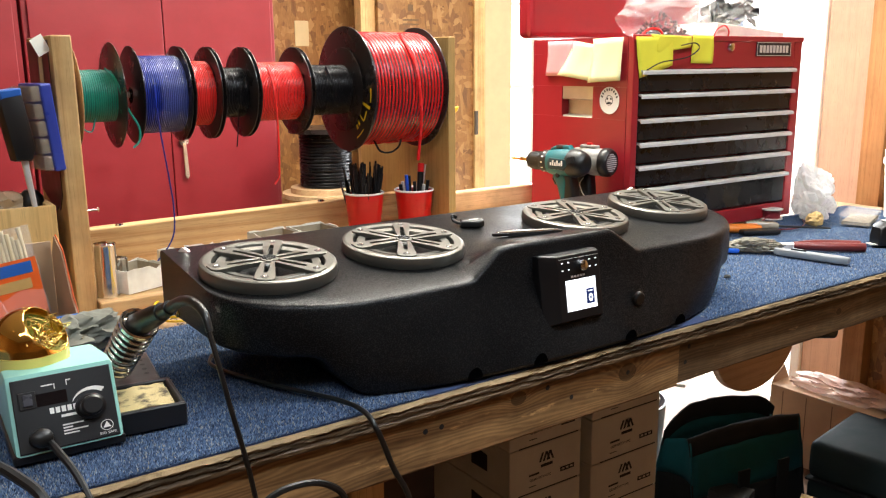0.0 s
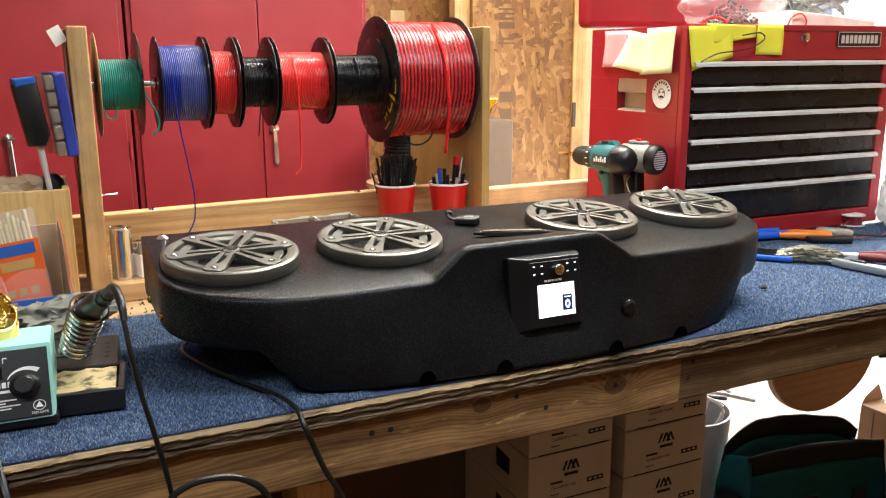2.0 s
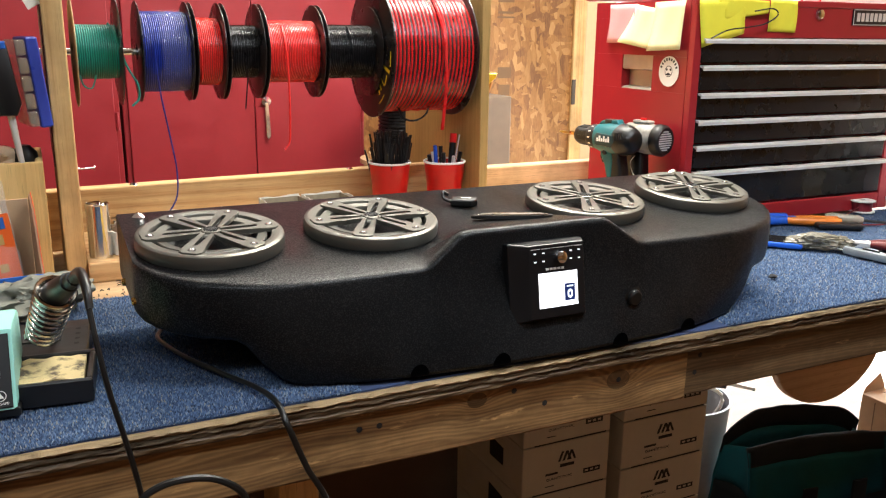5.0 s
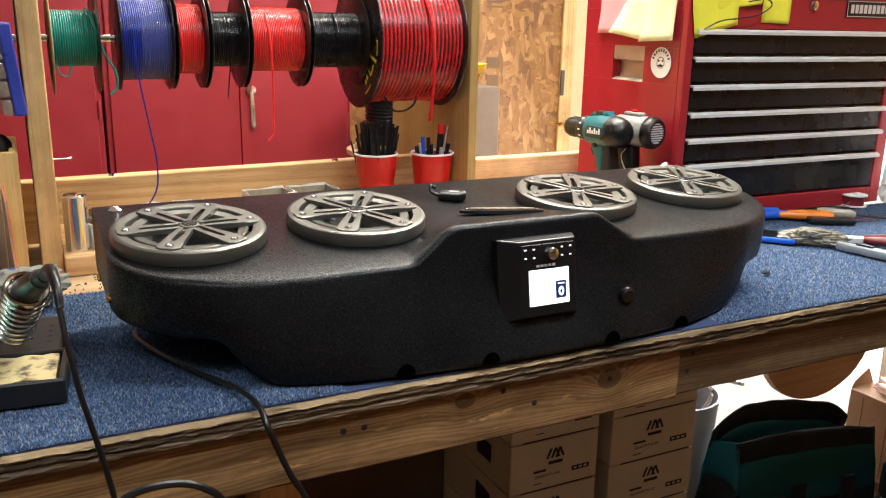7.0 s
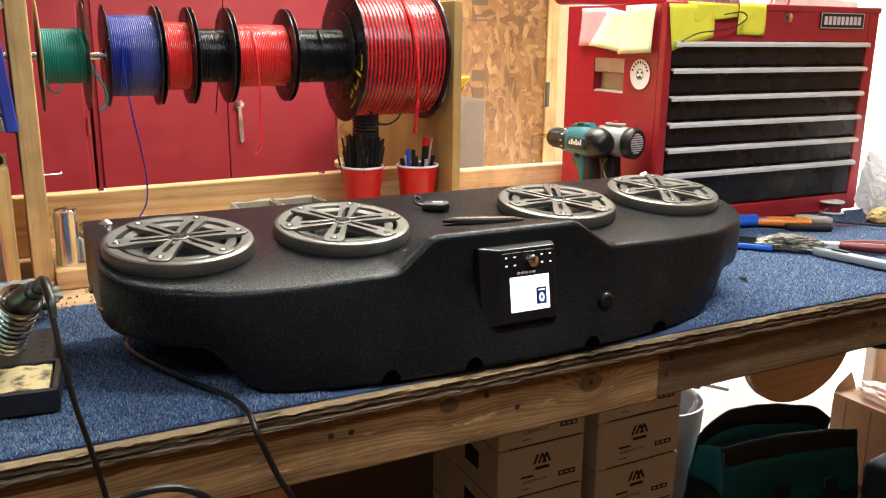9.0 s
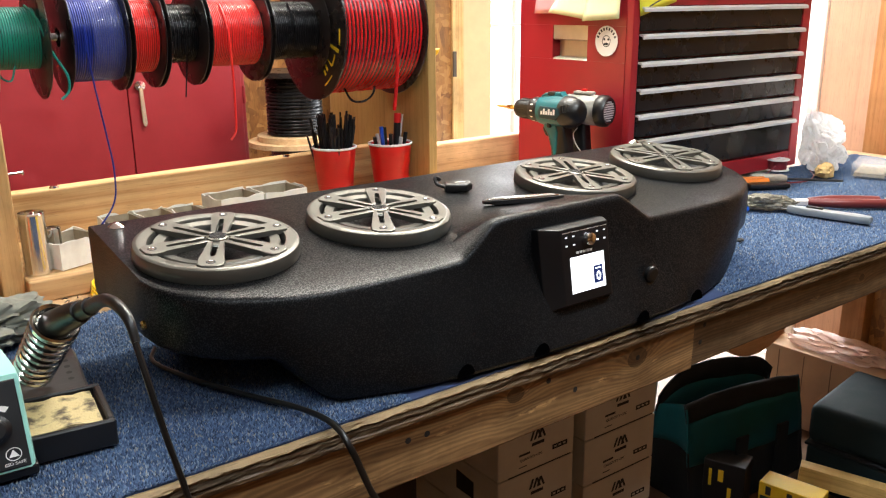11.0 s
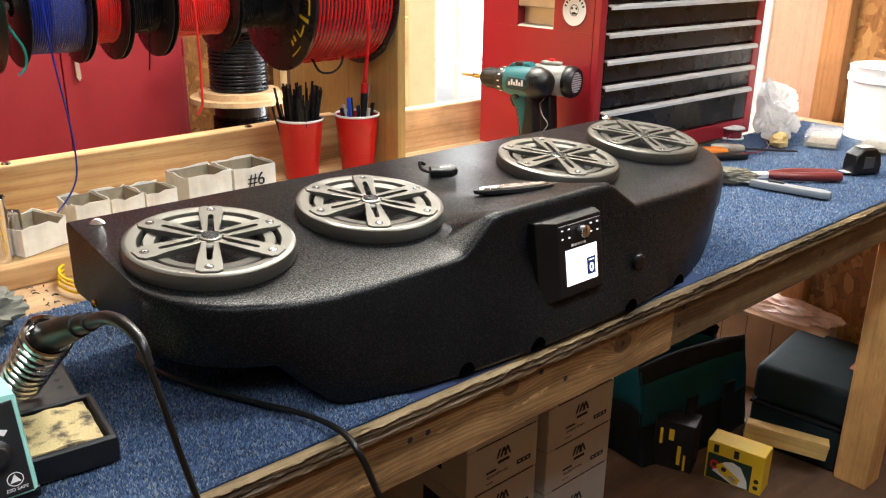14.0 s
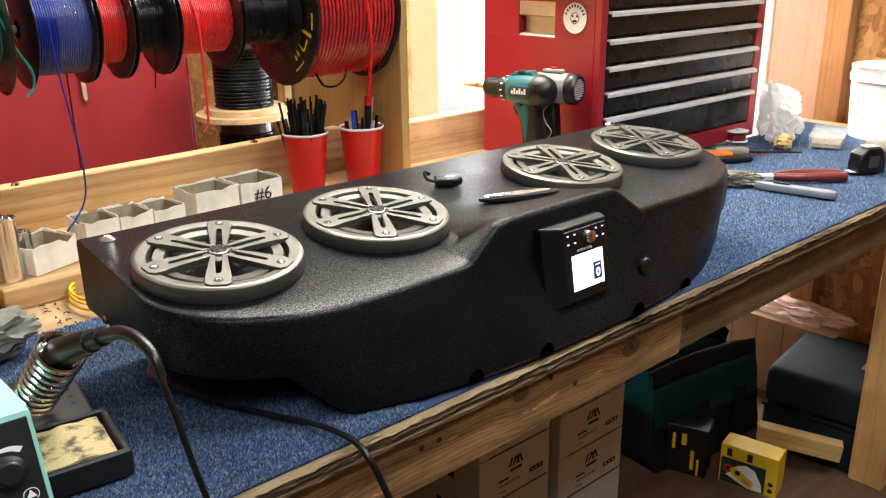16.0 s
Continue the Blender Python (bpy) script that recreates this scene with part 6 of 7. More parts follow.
# cups beside the upright
for x, y, r, hgt in ((-0.486, 0.668, 0.0195, 0.098), (-0.452, 0.700, 0.012, 0.062)):
    solid("metal_tumbler", lathe([(0, 0), (r, 0), (r, hgt - 0.004), (r + 0.001, hgt - 0.002), (r - 0.001, hgt), (r - 0.002, hgt - 0.004), (r - 0.002, 0.006), (0, 0.006)], 28), CHROME, "small polished metal tumbler on the ledge", "tumbler", pose(x, y, 0.9455), "tumblers on the ledge", smooth=True)
solid("yellow_wire", tube([(-0.40 + 0.03 * math.cos(a) * (1 + 0.08 * math.sin(a * 0.37)), 0.575 + 0.055 * math.sin(a), 0.914 + 0.0012 * a) for a in np.linspace(0, 18, 60)], 0.0022, 6, 2), paint("yellow_wire_skin", (0.75, 0.5, 0.01), 0.4), "hank of thin yellow wire on bare wood", "wire", smooth=True)
rnd = random.Random(9)
bm = bmesh.new()
for k in range(60):
    p = Vector((rnd.uniform(-0.6, -0.35), rnd.uniform(0.51, 0.66), 0.9112))
    q = p + Vector((rnd.uniform(-1, 1), rnd.uniform(-1, 1), 0.1)) * rnd.uniform(0.004, 0.012)
    add_tube(bm, [p, p.lerp(q, 0.5) + Vector((0, 0, 0.002)), q], 0.0009, 4)
tagged(solid("wire_clippings", bm, BLACK_PLASTIC, "scattered dark wire clippings on the bench", "clippings"), kind="stuff")

# ---- right end of the bench ----
TISSUE = paint("white_tissue", (0.95, 0.945, 0.93), 0.9, vary=0.03, bump=0.3, grain=120)
tn, tl = TISSUE.node_tree.nodes, TISSUE.node_tree.links
thin = tn.new("ShaderNodeBsdfTranslucent")
thin.inputs["Color"].default_value = (0.95, 0.945, 0.93, 1)
blend = tn.new("ShaderNodeMixShader")
blend.inputs[0].default_value = 0.45
tl.new(tn["Principled BSDF"].outputs[0], blend.inputs[1])
tl.new(thin.outputs[0], blend.inputs[2])
tl.new(blend.outputs[0], tn["Material Output"].inputs[0])


def folded_paper(sx, sy, sz, seed, planes=26):
    """A loosely balled paper sheet: flat facets, sharp creases and a few standing folds; rests on z = 0."""
    r_ = random.Random(seed)
    cuts = [(Vector((r_.gauss(0, 1), r_.gauss(0, 1), r_.gauss(0, 0.8))).normalized(), r_.uniform(0.62, 1.0)) for _ in range(planes)]
    bm = bmesh.new()
    bmesh.ops.create_icosphere(bm, subdivisions=5, radius=1)
    for v in bm.verts:
        d = v.co.normalized()
        rad = min([1.3] + [c / d.dot(n_) for n_, c in cuts if d.dot(n_) > 0.05])
        crease = abs(noise.noise(d * 2.6 + Vector((seed, 0, 0))))
        rad *= 1.0 - 0.30 * max(0.0, 0.22 - crease) / 0.22 + 0.05 * noise.noise(d * 7)
        flare = 1.0 + 0.28 * max(0.0, d.z)
        v.co = Vector((d.x * rad * sx * flare, d.y * rad * sy * flare, (max(d.z * rad, -0.7) + 0.7) * sz))
    return bm


solid("crumpled_towel", folded_paper(0.086, 0.072, 0.094, 12), TISSUE, "crumpled white paper towel standing on the carpet", "paper towel", pose(1.345, 0.425, Z))
pail = thing("plastic_pail", "white plastic pail with a blue label", "pail", pose(1.615, 0.262, Z - 0.010))
part("wall", lathe([(0, 0), (0.086, 0), (0.090, 0.004), (0.099, 0.155), (0.104, 0.157), (0.104, 0.172), (0.100, 0.175), (0.102, 0.192), (0.104, 0.195), (0.100, 0.197), (0.096, 0.192), (0.086, 0.006), (0, 0.006)], 40), CUP_WHITE, pail, smooth=True)
part("label_band", prism([(0.0955 * math.cos(a), 0.0955 * math.sin(a)) for a in np.linspace(4.3, 5.6, 10)] + [(0.0975 * math.cos(a), 0.0975 * math.sin(a)) for a in np.linspace(5.6, 4.3, 10)], 0.07, 0.13, 0, 1), BLUEP, pail, "blue label")
tape = thing("tape_measure", "black and grey tape measure on the carpet", "tape measure", pose(1.172, 0.118, Z, 0, 0, -24))
part("case", prism([(-0.036, 0.0), (0.036, 0.0), (0.038, 0.02), (0.032, 0.046), (0.018, 0.058), (-0.016, 0.058), (-0.034, 0.044), (-0.038, 0.02)], -0.02, 0.02, 0.006, 3, pose(0, 0, 0, 90, 0, 0)), BLACK_RUBBER, tape, smooth=True)
part("badge", prism([(-0.014, 0.014), (0.014, 0.014), (0.014, 0.04), (-0.014, 0.04)], 0.020, 0.0215, 0.0005, 1, pose(0, 0, 0, 90, 0, 0)), paint("dark_badge", (0.05, 0.048, 0.046), 0.3), tape, "dark square badge")
part("clip", box(-0.016, 0.016, -0.012, 0.012, 0.0585, 0.0605, 0.0008), SATIN_METAL, tape, "steel belt clip")
part("tongue", box(-0.05, -0.036, -0.012, 0.012, 0.004, 0.0055), SATIN_METAL, tape, "steel end hook")
sol = thing("solder_reel", "small white reel of thin wire", "reel", pose(1.265, 0.497, Z))
for z0 in (0, 0.026):
    part("flange", lathe([(0.008, z0), (0.03, z0), (0.03, z0 + 0.003), (0.008, z0 + 0.003)], 28, closed=True), CUP_WHITE, sol, smooth=True)
part("core", lathe([(0.008, 0.003), (0.0235, 0.003), (0.0235, 0.026), (0.008, 0.026)], 28), paint("maroon_wire", (0.2, 0.02, 0.03), 0.4), sol, "maroon wire")
solid("maroon_lead", tube([(1.24, 0.487, Z + 0.014), (1.18, 0.47, Z + 0.004), (1.12, 0.45, Z + 0.003), (1.10, 0.40, Z + 0.003), (1.16, 0.36, Z + 0.004), (1.24, 0.38, Z + 0.003), (1.31, 0.43, Z + 0.003)], 0.0015, 6), paint("maroon_skin", (0.22, 0.015, 0.02), 0.4), "thin maroon wire lying on the carpet", "wire", smooth=True)
sd = thing("screwdriver", "clear-handled steel screwdriver on the carpet", "screwdriver", look((1.075, 0.445, Z + 0.012), (1.232, 0.289, Z + 0.007)))
part("handle", lathe([(0, 0.0), (0.009, 0.0), (0.0115, -0.008), (0.0115, -0.07), (0.008, -0.082), (0, -0.084)], 10), paint("amber_handle", (0.34, 0.3, 0.24), 0.2, vary=0.2, scale=60), sd, smooth=True)
part("blade", lathe([(0, -0.08), (0.003, -0.08), (0.003, -0.2), (0.002, -0.212), (0, -0.212)], 8), BLACK_PLASTIC, sd, "dark steel shaft", smooth=True)


def pliers(name, label, m, jaw, grips, spread=0.024, length=0.20):
    p = thing(name, label, "pliers", m)
    for s_ in (-1, 1):
        part("jaw", prism([(0.0, s_ * 0.001), (0.0, s_ * 0.004), (-0.03, s_ * 0.010), (-0.055, s_ * 0.012), (-0.062, s_ * 0.006), (-0.055, 0.0)], 0.004, 0.014, 0.001, 1), jaw, p, "worn steel jaw")
        part("grip", tube([(-0.06, -s_ * 0.004, 0.010), (-0.085, -s_ * spread * 0.6, 0.010), (-0.13, -s_ * spread, 0.010), (-length, -s_ * spread * 0.8, 0.009)], 0.0092, 10, 6, taper=lambda f: 0.75 + 0.35 * math.sin(min(1, f * 1.2) * 1.57)), grips, p, "dipped plastic grip", smooth=True)
    part("pivot", lathe([(0, 0.016), (0.005, 0.016), (0.007, 0.013), (0.007, 0.004), (0, 0.004)], 12, pose(-0.055, 0, 0)), SATIN_METAL, p)
    return p


MAROON = paint("maroon_grip", (0.13, 0.016, 0.014), 0.38, vary=0.1)
pliers("pliers", "steel pliers with maroon dipped grips", pose(0.905, 0.262, Z, 0, 0, 140), SATIN_METAL, MAROON, 0.018, 0.215)
solid("wrapped_tool", crumpled(0.062, 0.028, 0.018, 15, 0.4, 5, 3.4), clear_film("smoky_wrap", (0.22, 0.20, 0.155), 0.2, 0.85), "tool bundle in smoky clear wrap", "bundle", pose(0.855, 0.268, Z, 0, 0, -38), smooth=True)
pliers("wire_stripper", "wire stripper with bright orange grips", pose(0.91, 0.50, Z, 0, 0, 150), BLACK_PLASTIC, paint("orange_grip", (0.72, 0.2, 0.02), 0.4), 0.012, 0.19)
solid("black_pouch", box(-0.05, 0.05, -0.018, 0.018, 0, 0.012, 0.004), BLACK_PLASTIC, "small black tool sleeve on the carpet", "tool sleeve", pose(1.05, 0.385, Z, 0, 0, -30))
knife = thing("utility_knife", "grey metal utility knife lying on the carpet", "utility knife", pose(0.886, 0.138, Z, 0, 0, -78))
part("body", prism([(-0.082, -0.006), (-0.06, -0.011), (0.06, -0.013), (0.08, -0.008), (0.082, 0.004), (0.06, 0.012), (-0.05, 0.010), (-0.082, 0.002)], 0.0005, 0.016, 0.004, 2), paint("grey_cast_metal", (0.27, 0.30, 0.32), 0.4, 0.4, vary=0.1), knife, smooth=True)
part("slider", box(-0.045, -0.012, -0.003, 0.004, 0.0162, 0.0195, 0.001), BLACK_PLASTIC, knife, "dark thumb slider")
part("blade", prism([(-0.081, -0.004), (-0.105, -0.001), (-0.081, 0.002)], 0.007, 0.008), SATIN_METAL, knife, "steel blade tip")
BLUE_PL = paint("bright_blue_plastic", (0.01, 0.10, 0.55), 0.35, vary=0.06)
ph = thing("phone", "phone in a bright blue case on the carpet", "phone", pose(0.79, 0.345, Z, 0, 0, -48))
part("case", box(-0.07, 0.07, -0.036, 0.036, 0, 0.011, 0.004), BLUE_PL, ph, smooth=True)
part("screen", box(-0.062, 0.062, -0.031, 0.031, 0.011, 0.0118, 0.0003, 1), paint("dark_glass", (0.01, 0.01, 0.012), 0.06), ph, "dark glass screen")
pliers("crimper", "crimping tool with bright blue grips", pose(0.80, 0.51, Z, 0, 0, 170), BLACK_PLASTIC, BLUE_PL, 0.02, 0.2)
CLEARBOX = clear_film("clear_box_plastic", (0.95, 0.95, 0.93), 0.08, 0.14)
for x, y, w, d, turn in ((1.40, 0.315, 0.15, 0.08, 20), (1.45, 0.20, 0.13, 0.08, 10)):
    cb = thing("parts_case", "clear plastic parts case on the carpet", "parts case", pose(x, y, Z, 0, 0, turn), "clear parts cases")
    part("tub", box(-w / 2, w / 2, -d / 2, d / 2, 0.0, 0.026, 0.004), CLEARBOX, cb)
    part("lid", box(-w / 2 - 0.002, w / 2 + 0.002, -d / 2 - 0.002, d / 2 + 0.002, 0.0265, 0.034, 0.003), CLEARBOX, cb)
    part("contents", box(-w / 2 + 0.006, w / 2 - 0.006, -d / 2 + 0.006, d / 2 - 0.006, 0.003, 0.012), paint("dull_contents", (0.22, 0.18, 0.12), 0.6, vary=0.5, scale=120), cb, "small metal contents")
solid("kraft_packet", crumpled(0.032, 0.022, 0.02, 18, 0.4, 3, 2), paint("gold_kraft", (0.58, 0.40, 0.16), 0.6), "small folded kraft paper packet", "packet", pose(1.27, 0.37, Z, 0, 0, 30))
solid("carpet_snag", crumpled(0.009, 0.006, 0.004, 2, 0.4, 2, 2), INK, "dark scrap lying on the carpet", "scrap", pose(0.60, 0.145, Z))

# ---- under the bench ----
BOXCARD = paint("off_white_carton", (0.54, 0.52, 0.47), 0.85, vary=0.06, bump=0.25)


def parts_carton(x0, x1, z0, z1):
    c = thing("carton", "off-white printed parts carton in a stack", "carton", pose(x0, 0.44, z0), "stacked cartons under the bench")
    w, h = x1 - x0, z1 - z0
    part("body", box(0, w, 0, 0.30, 0.0005, h - 0.0012, 0.002, 1), BOXCARD, c)
    s = w / 0.235
    lx, lz = w * 0.50, h * 0.60
    for dx in (-0.024, -0.012, 0.0):
        for foot, peak in ((dx, dx + 0.009), (dx + 0.019, dx + 0.009)):
            if foot < peak or dx > -0.02:
                part("emblem_stroke", prism([(lx + foot * s, lz), (lx + (foot + 0.006) * s, lz), (lx + (peak + 0.006) * s, lz + 0.022), (lx + peak * s, lz + 0.022)], 0.0004 + 0.0001 * (foot > peak), 0.001, 0, 1, pose(0, 0, 0, 90, 0, 0)), INK, c)
    part("emblem_bar", box(lx - 0.018 * s, lx + 0.02 * s, -0.001, -0.0004, lz - 0.014, lz - 0.007), INK, c)
    bm = bmesh.new()
    add_box(bm, w * 0.26, w * 0.40, -0.001, -0.0004, h * 0.36, h * 0.40)
    add_box(bm, w * 0.26, w * 0.36, -0.001, -0.0004, h * 0.13, h * 0.145)
    for z in (h * 0.24, h * 0.31):
        add_box(bm, w * 0.70, w * 0.90, -0.001, -0.0004, z, z + 0.003)
    for k in range(4):
        add_box(bm, w * (0.70 + 0.06 * k), w * (0.72 + 0.06 * k), -0.001, -0.0004, h * 0.25, h * 0.31)
    tagged(part("print", bm, INK, c, "small black printed bars"), kind="stuff")
    words("printed_words", "QUANTITY=1PC", 0.0095 * s, INK, c, pose(w * 0.42, -0.0005, h * 0.27, 90, 0, 0), "small black lettering", 0.0002)
    bm = bmesh.new()
    add_prism(bm, [(0.08, h * 0.35), (0.14, h * 0.35), (0.14, h * 0.75), (0.08, h * 0.7)], 0.0004, 0.001, 0, 1, Matrix(((0, 0, -1, 0), (1, 0, 0, 0), (0, 1, 0, 0), (0, 0, 0, 1))))
    part("side_print", bm, INK, c, "black side print")
    part("tape", box(w * 0.12, w * 0.95, -0.0012, -0.0004, -0.0002, 0.0025), INK, c, "dark seam")


for x0, x1, base in ((0.272, 0.490, 0.0), (0.526, 0.762, 0.0)):
    off = 0.017 if x0 < 0.3 else 0.0275
    h = 0.1155
    z = 0.0
    first = off if off > 0.02 else off
    zs = [0.0] + [0.1455 - 0.1155 + first + h * k for k in range(0, 6)]
    zs = [v for v in zs if v == 0.0 or v > 0.08]
    for a, b in zip(zs, zs[1:]):
        parts_carton(x0, x1, a, b)

# tool bag
BAGT = paint("teal_canvas", (0.003, 0.055, 0.066), 0.9, vary=0.15, bump=0.5, spec=0.25)
BAGB = paint("black_canvas", (0.006, 0.007, 0.008), 0.9, vary=0.2, bump=0.5, spec=0.25)
bag = thing("tool_bag", "open teal and black canvas tool bag", "tool bag", pose(1.255, 0.565, 0, 0, 0, -7.6))


def cloth(name, at, mat, label, nu=18, nv=8):
    """A sewn canvas piece from at(u, v), slightly creased."""
    bm = bmesh.new()
    g = [[bm.verts.new(Vector(at(i / nu, k / nv)) + 0.004 * noise.noise_vector(Vector(at(i / nu, k / nv)) * 17)) for k in range(nv + 1)] for i in range(nu + 1)]
    for p, q in zip(g, g[1:]):
        for k in range(nv):
            bm.faces.new((p[k], q[k], q[k + 1], p[k + 1]))
    ob = part(name, bm, mat, bag, label, smooth=True)
    md = ob.modifiers.new("thickness", "SOLIDIFY")
    md.thickness = 0.005


def front_at(u, v):
    return (-0.228 + 0.456 * u, -0.047 - 0.075 * (1 - v) ** 0.7 * (0.6 + 0.4 * math.sin(math.pi * u)), v * (0.298 + 0.018 * math.sin(math.pi * u) - 0.014 * u))


def rear_at(u, v):
    arch = (1 - abs(2 * u - 1) ** 5)
    return (-0.235 + 0.455 * u, 0.045 + 0.06 * (1 - v), v * (0.29 + 0.055 * arch + 0.014 * math.sin(5 * u)))


def side_at(s_):
    edge = 0.0 if s_ < 0 else 1.0
    def at(u, v):
        a, b = Vector(front_at(edge, v)), Vector(rear_at(edge, v * 0.93))
        p = a.lerp(b, u)
        p.x -= s_ * 0.045 * math.sin(math.pi * u) * v
        return p
    return at


span = lambda fn, v0, v1: (lambda u, v: fn(u, v0 + (v1 - v0) * v))
cloth("front_base", span(front_at, 0, 0.42), BAGB, "black canvas lower front")
cloth("front_panel", span(front_at, 0.42, 0.83), BAGT, "teal canvas front")
cloth("front_lip", span(front_at, 0.83, 1.0), BAGB, "black zipped lip", 24, 4)
cloth("rear_panel", span(rear_at, 0, 0.82), BAGT, "teal canvas lining")
cloth("rear_lip", span(rear_at, 0.82, 1.0), BAGB, "black zipped lip", 24, 4)
for s_ in (-1, 1):
    cloth("side_base", span(side_at(s_), 0, 0.55), BAGB, "black canvas end", 8, 6)
    cloth("side_gusset", span(side_at(s_), 0.55, 0.96), BAGT, "folded teal canvas gusset", 8, 5)
part("bottom", box(-0.22, 0.22, -0.10, 0.10, 0.001, 0.012, 0.004), BAGB, bag)
for x in (-0.10, 0.06):
    part("strap", box(x, x + 0.045, -0.126, -0.119, 0.02, 0.20, 0.002), BAGB, bag, "black webbing strap")

# soft case, timber block, boxes
CASEM = paint("dark_green_canvas", (0.0045, 0.011, 0.012), 0.85, vary=0.2, bump=0.4, spec=0.25)
case = thing("soft_case", "dark green padded soft tool case", "soft case", pose(1.565, 0.27, 0, 0, 0, 8) @ Matrix.Scale(1.02, 4))
part("lower_half", box(-0.17, 0.17, -0.14, 0.14, 0.001, 0.132, 0.012, 3), CASEM, case, smooth=True)
part("upper_half", box(-0.172, 0.172, -0.142, 0.142, 0.141, 0.255, 0.022, 4), CASEM, case, smooth=True)
part("zip", box(-0.174, 0.174, -0.144, 0.144, 0.1325, 0.1405, 0.003), BAGB, case, "black zip band")
part("tag", box(-0.03, 0.04, -0.105, -0.07, 0.2555, 0.258, 0.001), paint("red_tag", (0.35, 0.10, 0.08), 0.6), case, "reddish woven tag")
solid("timber_block", box(-0.11, 0.11, -0.02, 0.02, 0, 0.05, 0.002), timber("yellow_pine", (0.62, 0.42, 0.15), (0.46, 0.28, 0.08), 0, rings=6), "short yellow pine offcut", "timber offcut", pose(1.315, 0.245, 0.075, 0, 6, -62))
YBOX = paint("yellow_box_card", (0.72, 0.46, 0.02), 0.45, vary=0.05)
yb = thing("meter_box", "yellow printed card box for a meter", "card box", pose(1.165, 0.325, 0, 0, 0, -78))
part("body", box(-0.05, 0.105, -0.035, 0.035, 0.0005, 0.12, 0.0015, 1), YBOX, yb)
part("dark_panel", box(-0.045, 0.075, -0.0362, -0.0354, 0.004, 0.082), paint("dark_green_print", (0.01, 0.03, 0.02), 0.5), yb, "dark green picture panel")
UPF = pose(0, -0.0362, 0, 90, 0, 0)
part("pouch_picture", prism([(-0.030, 0.030), (0.0, 0.066), (0.022, 0.074), (0.046, 0.066), (0.066, 0.030), (0.070, 0.007), (0.030, 0.006)], 0, 0.0006, 0, 1, UPF), PAINT_WHITE, yb, "pale printed pouch")
part("meter_picture", prism([(-0.020, 0.050), (-0.006, 0.062), (0.010, 0.052), (0.048, 0.028), (0.042, 0.010), (0.030, 0.010), (-0.012, 0.034)], 0.0007, 0.0012, 0, 1, UPF), YBOX, yb, "yellow printed meter")
part("dial_picture", lathe([(0, 0.0013), (0.0075, 0.0013), (0.0075, 0.0018), (0, 0.0018)], 16, UPF @ pose(0.002, 0.044, 0)), INK, yb, "dark printed dial")
part("readout_picture", prism([(0.020, 0.034), (0.038, 0.024), (0.033, 0.016), (0.016, 0.026)], 0.0013, 0.0018, 0, 1, UPF), paint("grey_readout", (0.25, 0.27, 0.24), 0.5), yb, "grey printed readout")
bm = bmesh.new()
add_lathe(bm, [(0.007, 0), (0.013, 0), (0.013, 0.0006), (0.007, 0.0006)], 18, pose(-0.025, -0.0363, 0.05, 90, 0, 0), closed=True)
part("red_ring", bm, CUP_RED, yb, "red printed ring")
bm = bmesh.new()
for x in (-0.025, 0.03):
    add_box(bm, x - 0.007, x + 0.007, -0.0362, -0.0354, 0.088, 0.112)
for z in (0.02, 0.04):
    add_lathe(bm, [(0, 0), (0.007, 0)], 12, pose(0.090, -0.0356, z, 90, 0, 0))
tagged(part("print", bm, INK, yb, "black printed marks"), kind="stuff")
bb = thing("black_box", "black card box with yellow printing", "card box", pose(1.115, 0.46, 0, 0, 0, -70))
part("body", box(-0.055, 0.055, -0.04, 0.04, 0.0005, 0.15, 0.0015, 1), BLACK_PLASTIC, bb)
bm = bmesh.new()
for x, z, w, h in ((-0.04, 0.1, 0.008, 0.05), (-0.015, 0.11, 0.014, 0.035), (0.012, 0.05, 0.010, 0.06), (0.03, 0.03, 0.006, 0.05)):
    add_box(bm, x, x + w, -0.041, -0.0404, z - h / 2, z + h / 2)
part("print", bm, YBOX, bb, "yellow printed bars")
big = thing("brown_carton", "large brown carton under the bench end", "carton", pose(1.69, 0.34, 0, 0, 0, 2))
part("body", box(0, 0.105, 0, 0.385, 0.001, 0.262, 0.003), CARTON, big)
for y in (0.07, 0.16, 0.25, 0.335):
    part("crease", box(-0.0012, -0.0004, y, y + 0.003, 0.02, 0.25), paint("crease_brown", (0.16, 0.10, 0.06), 0.9), big)
part("flap", prism([(0, 0), (0.105, 0), (0.09, 0.05), (0.02, 0.02)], 0, 0.003, 0, 1, pose(0, 0.384, 0.2625, 78, 0, 0)), CARTON, big, "raised carton flap")
solid("packing_film", crumpled(0.05, 0.17, 0.035, 21, 0.35, 5, 2.5), clear_film("pink_film", (0.85, 0.66, 0.58), 0.25, 0.6), "crumpled pinkish packing film on a carton", "packing film", pose(1.748, 0.50, 0.2635), smooth=True)
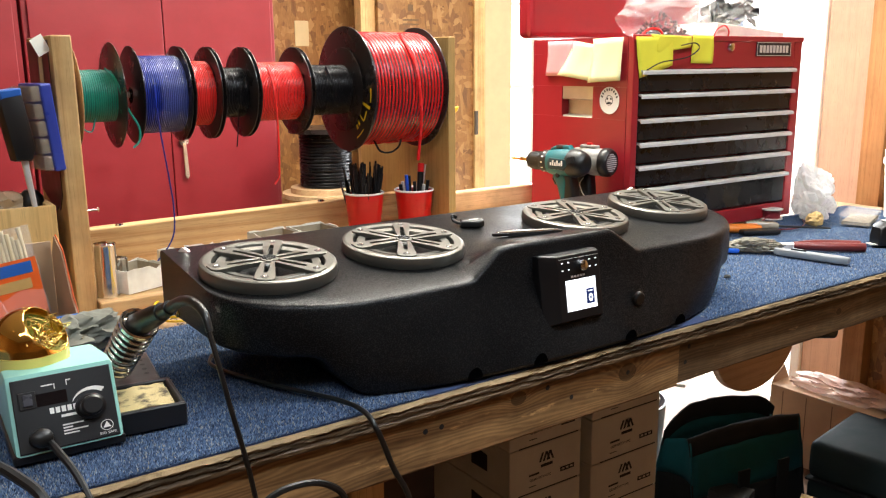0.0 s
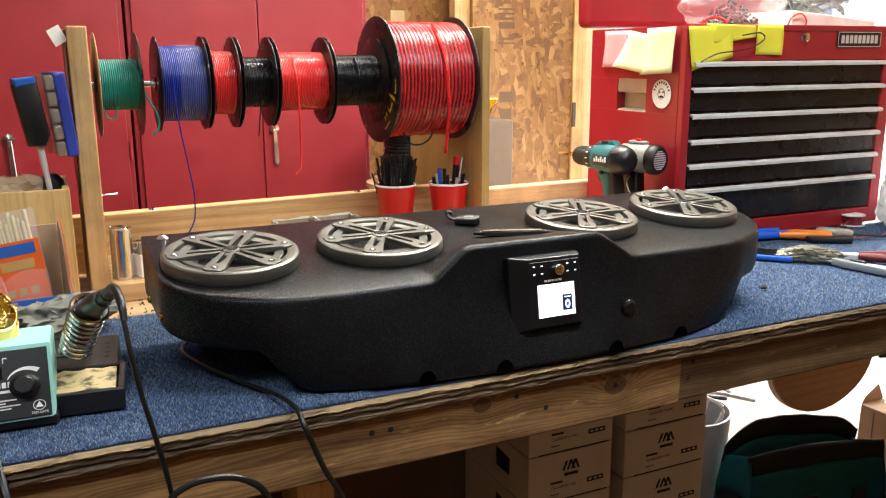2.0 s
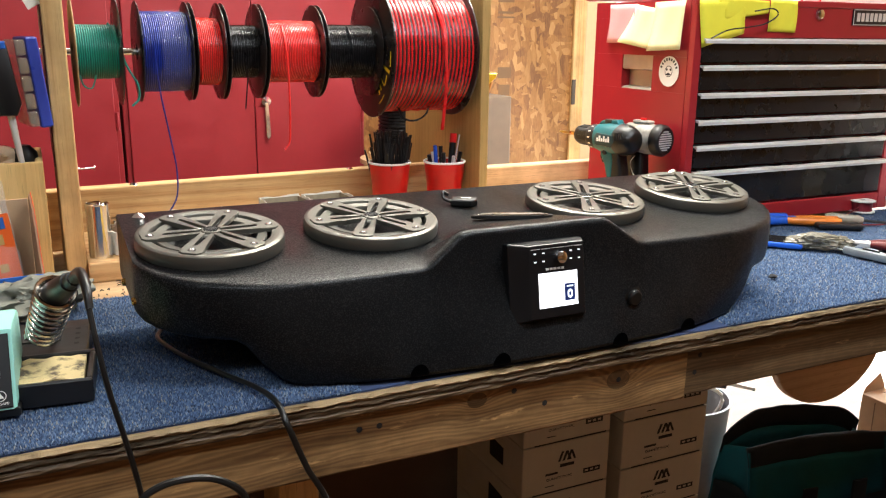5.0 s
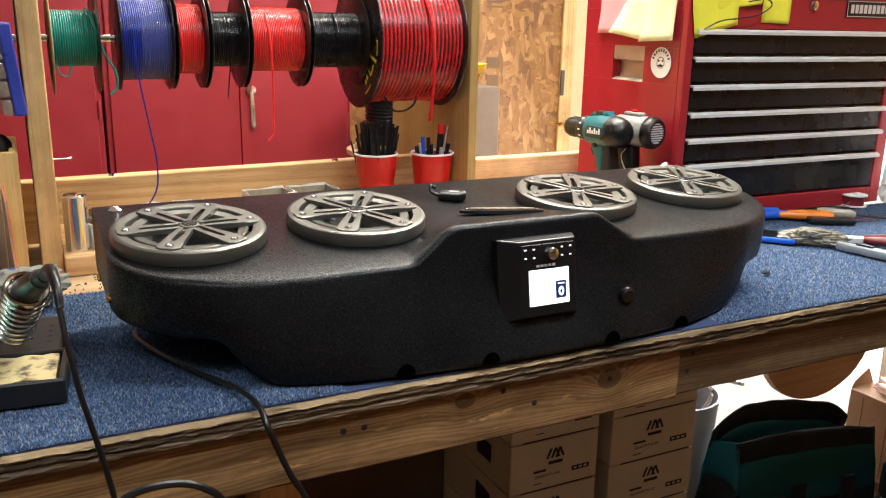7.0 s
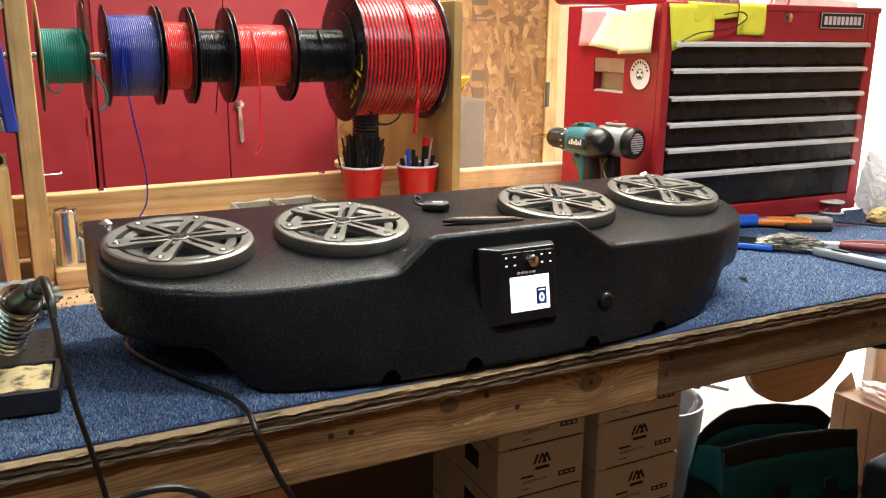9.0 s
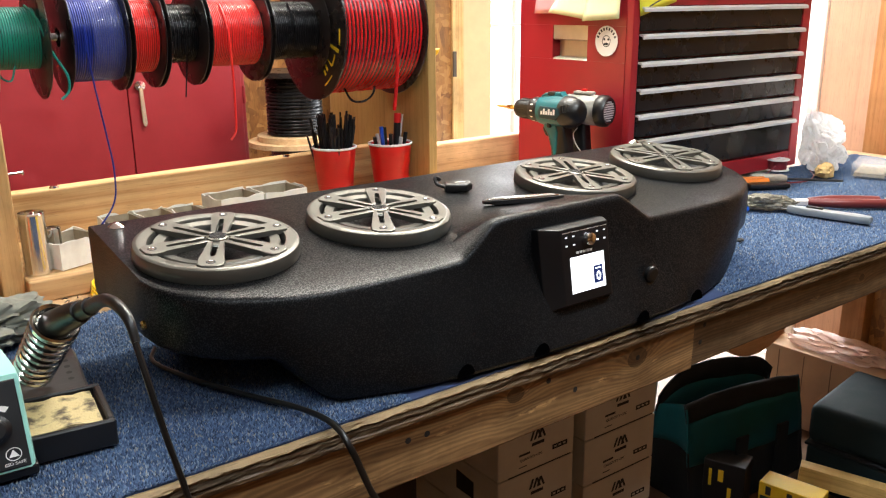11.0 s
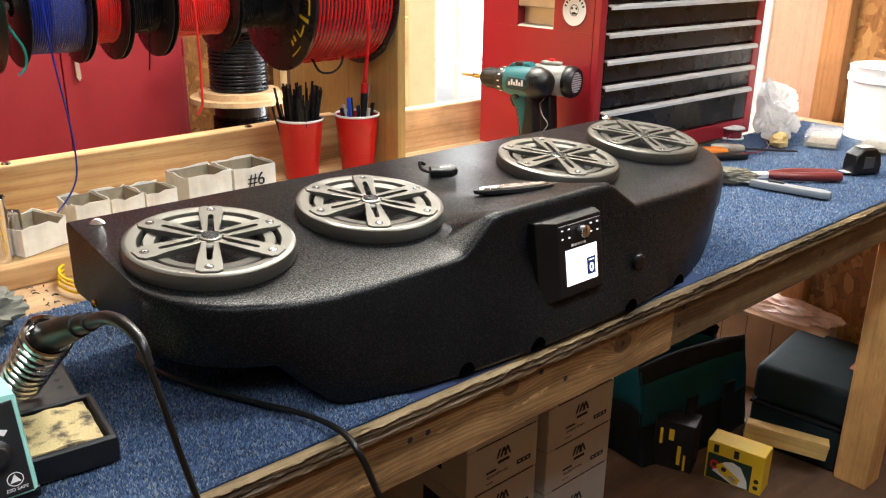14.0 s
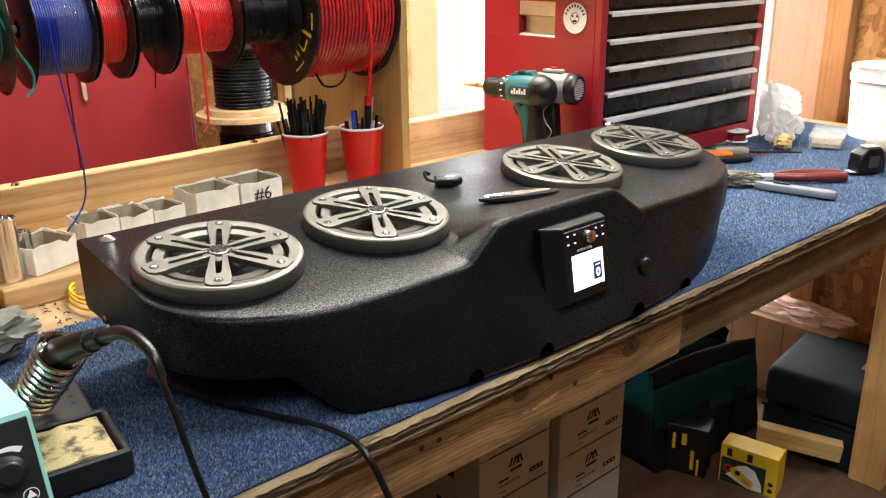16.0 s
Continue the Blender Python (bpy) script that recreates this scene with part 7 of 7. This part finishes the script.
crank = thing("bench_clamp", "black steel clamp with a lever under the bench", "clamp", pose(1.31, 0.37, 0))
part("stem", lathe([(0, 0.59), (0.010, 0.59), (0.010, 0.8845), (0, 0.8845)], 12, pose(0.035, 0.02, 0)), BLACK_PLASTIC, crank, smooth=True)
part("barrel", lathe([(0, 0), (0.019, 0), (0.021, 0.003), (0.021, 0.06), (0.017, 0.064), (0, 0.064)], 20, pose(0.01, 0.0, 0.612, 0, 96, -20)), BLACK_RUBBER, crank, "black ribbed barrel", smooth=True)
part("lever", prism([(-0.045, -0.005), (0.0, -0.008), (0.03, -0.004), (0.03, 0.008), (0.0, 0.003), (-0.045, 0.005)], -0.005, 0.005, 0.002, 1, pose(0, 0, 0.603, 90, 0, -12)), BLACK_PLASTIC, crank, "black lever")
ROUND = timber("tan_round_board", (0.55, 0.38, 0.25), (0.42, 0.27, 0.17), 0, stain=0.15)
out = [(0.175 * math.cos(a), 0.14 * math.sin(a)) for a in np.linspace(math.pi, 2 * math.pi, 20)]
part("gusset", prism(out + [(0.175, 0.26), (-0.175, 0.26)], -0.012, 0.012, 0.003, 1, pose(1.085, 0.40, 0.625, 90, 0, 0)), ROUND, bench, "rounded tan board hanging below the top")
wb = thing("grey_pail", "grey plastic pail of loose cables under the bench", "pail", pose(1.02, 0.80, 0))
part("wall", lathe([(0, 0), (0.11, 0), (0.13, 0.34), (0.134, 0.345), (0.126, 0.345), (0.106, 0.006), (0, 0.006)], 28), paint("grey_pail_plastic", (0.32, 0.32, 0.33), 0.5), wb, smooth=True)
for k in range(7):
    part("cable_end", tube([(0.05 * math.cos(k), 0.05 * math.sin(k), 0.2), (0.09 * math.cos(k * 1.7), 0.09 * math.sin(k), 0.36), (0.14 * math.cos(k * 0.9 - 0.4), 0.05 * math.sin(k * 2), 0.385 + 0.01 * k), (0.21 * math.cos(k * 0.5 - 0.6), 0.1 * math.sin(k * 2), 0.36)], 0.006, 6), BLACK_RUBBER if k % 2 else PAINT_WHITE, wb, "loose cable end", smooth=True)
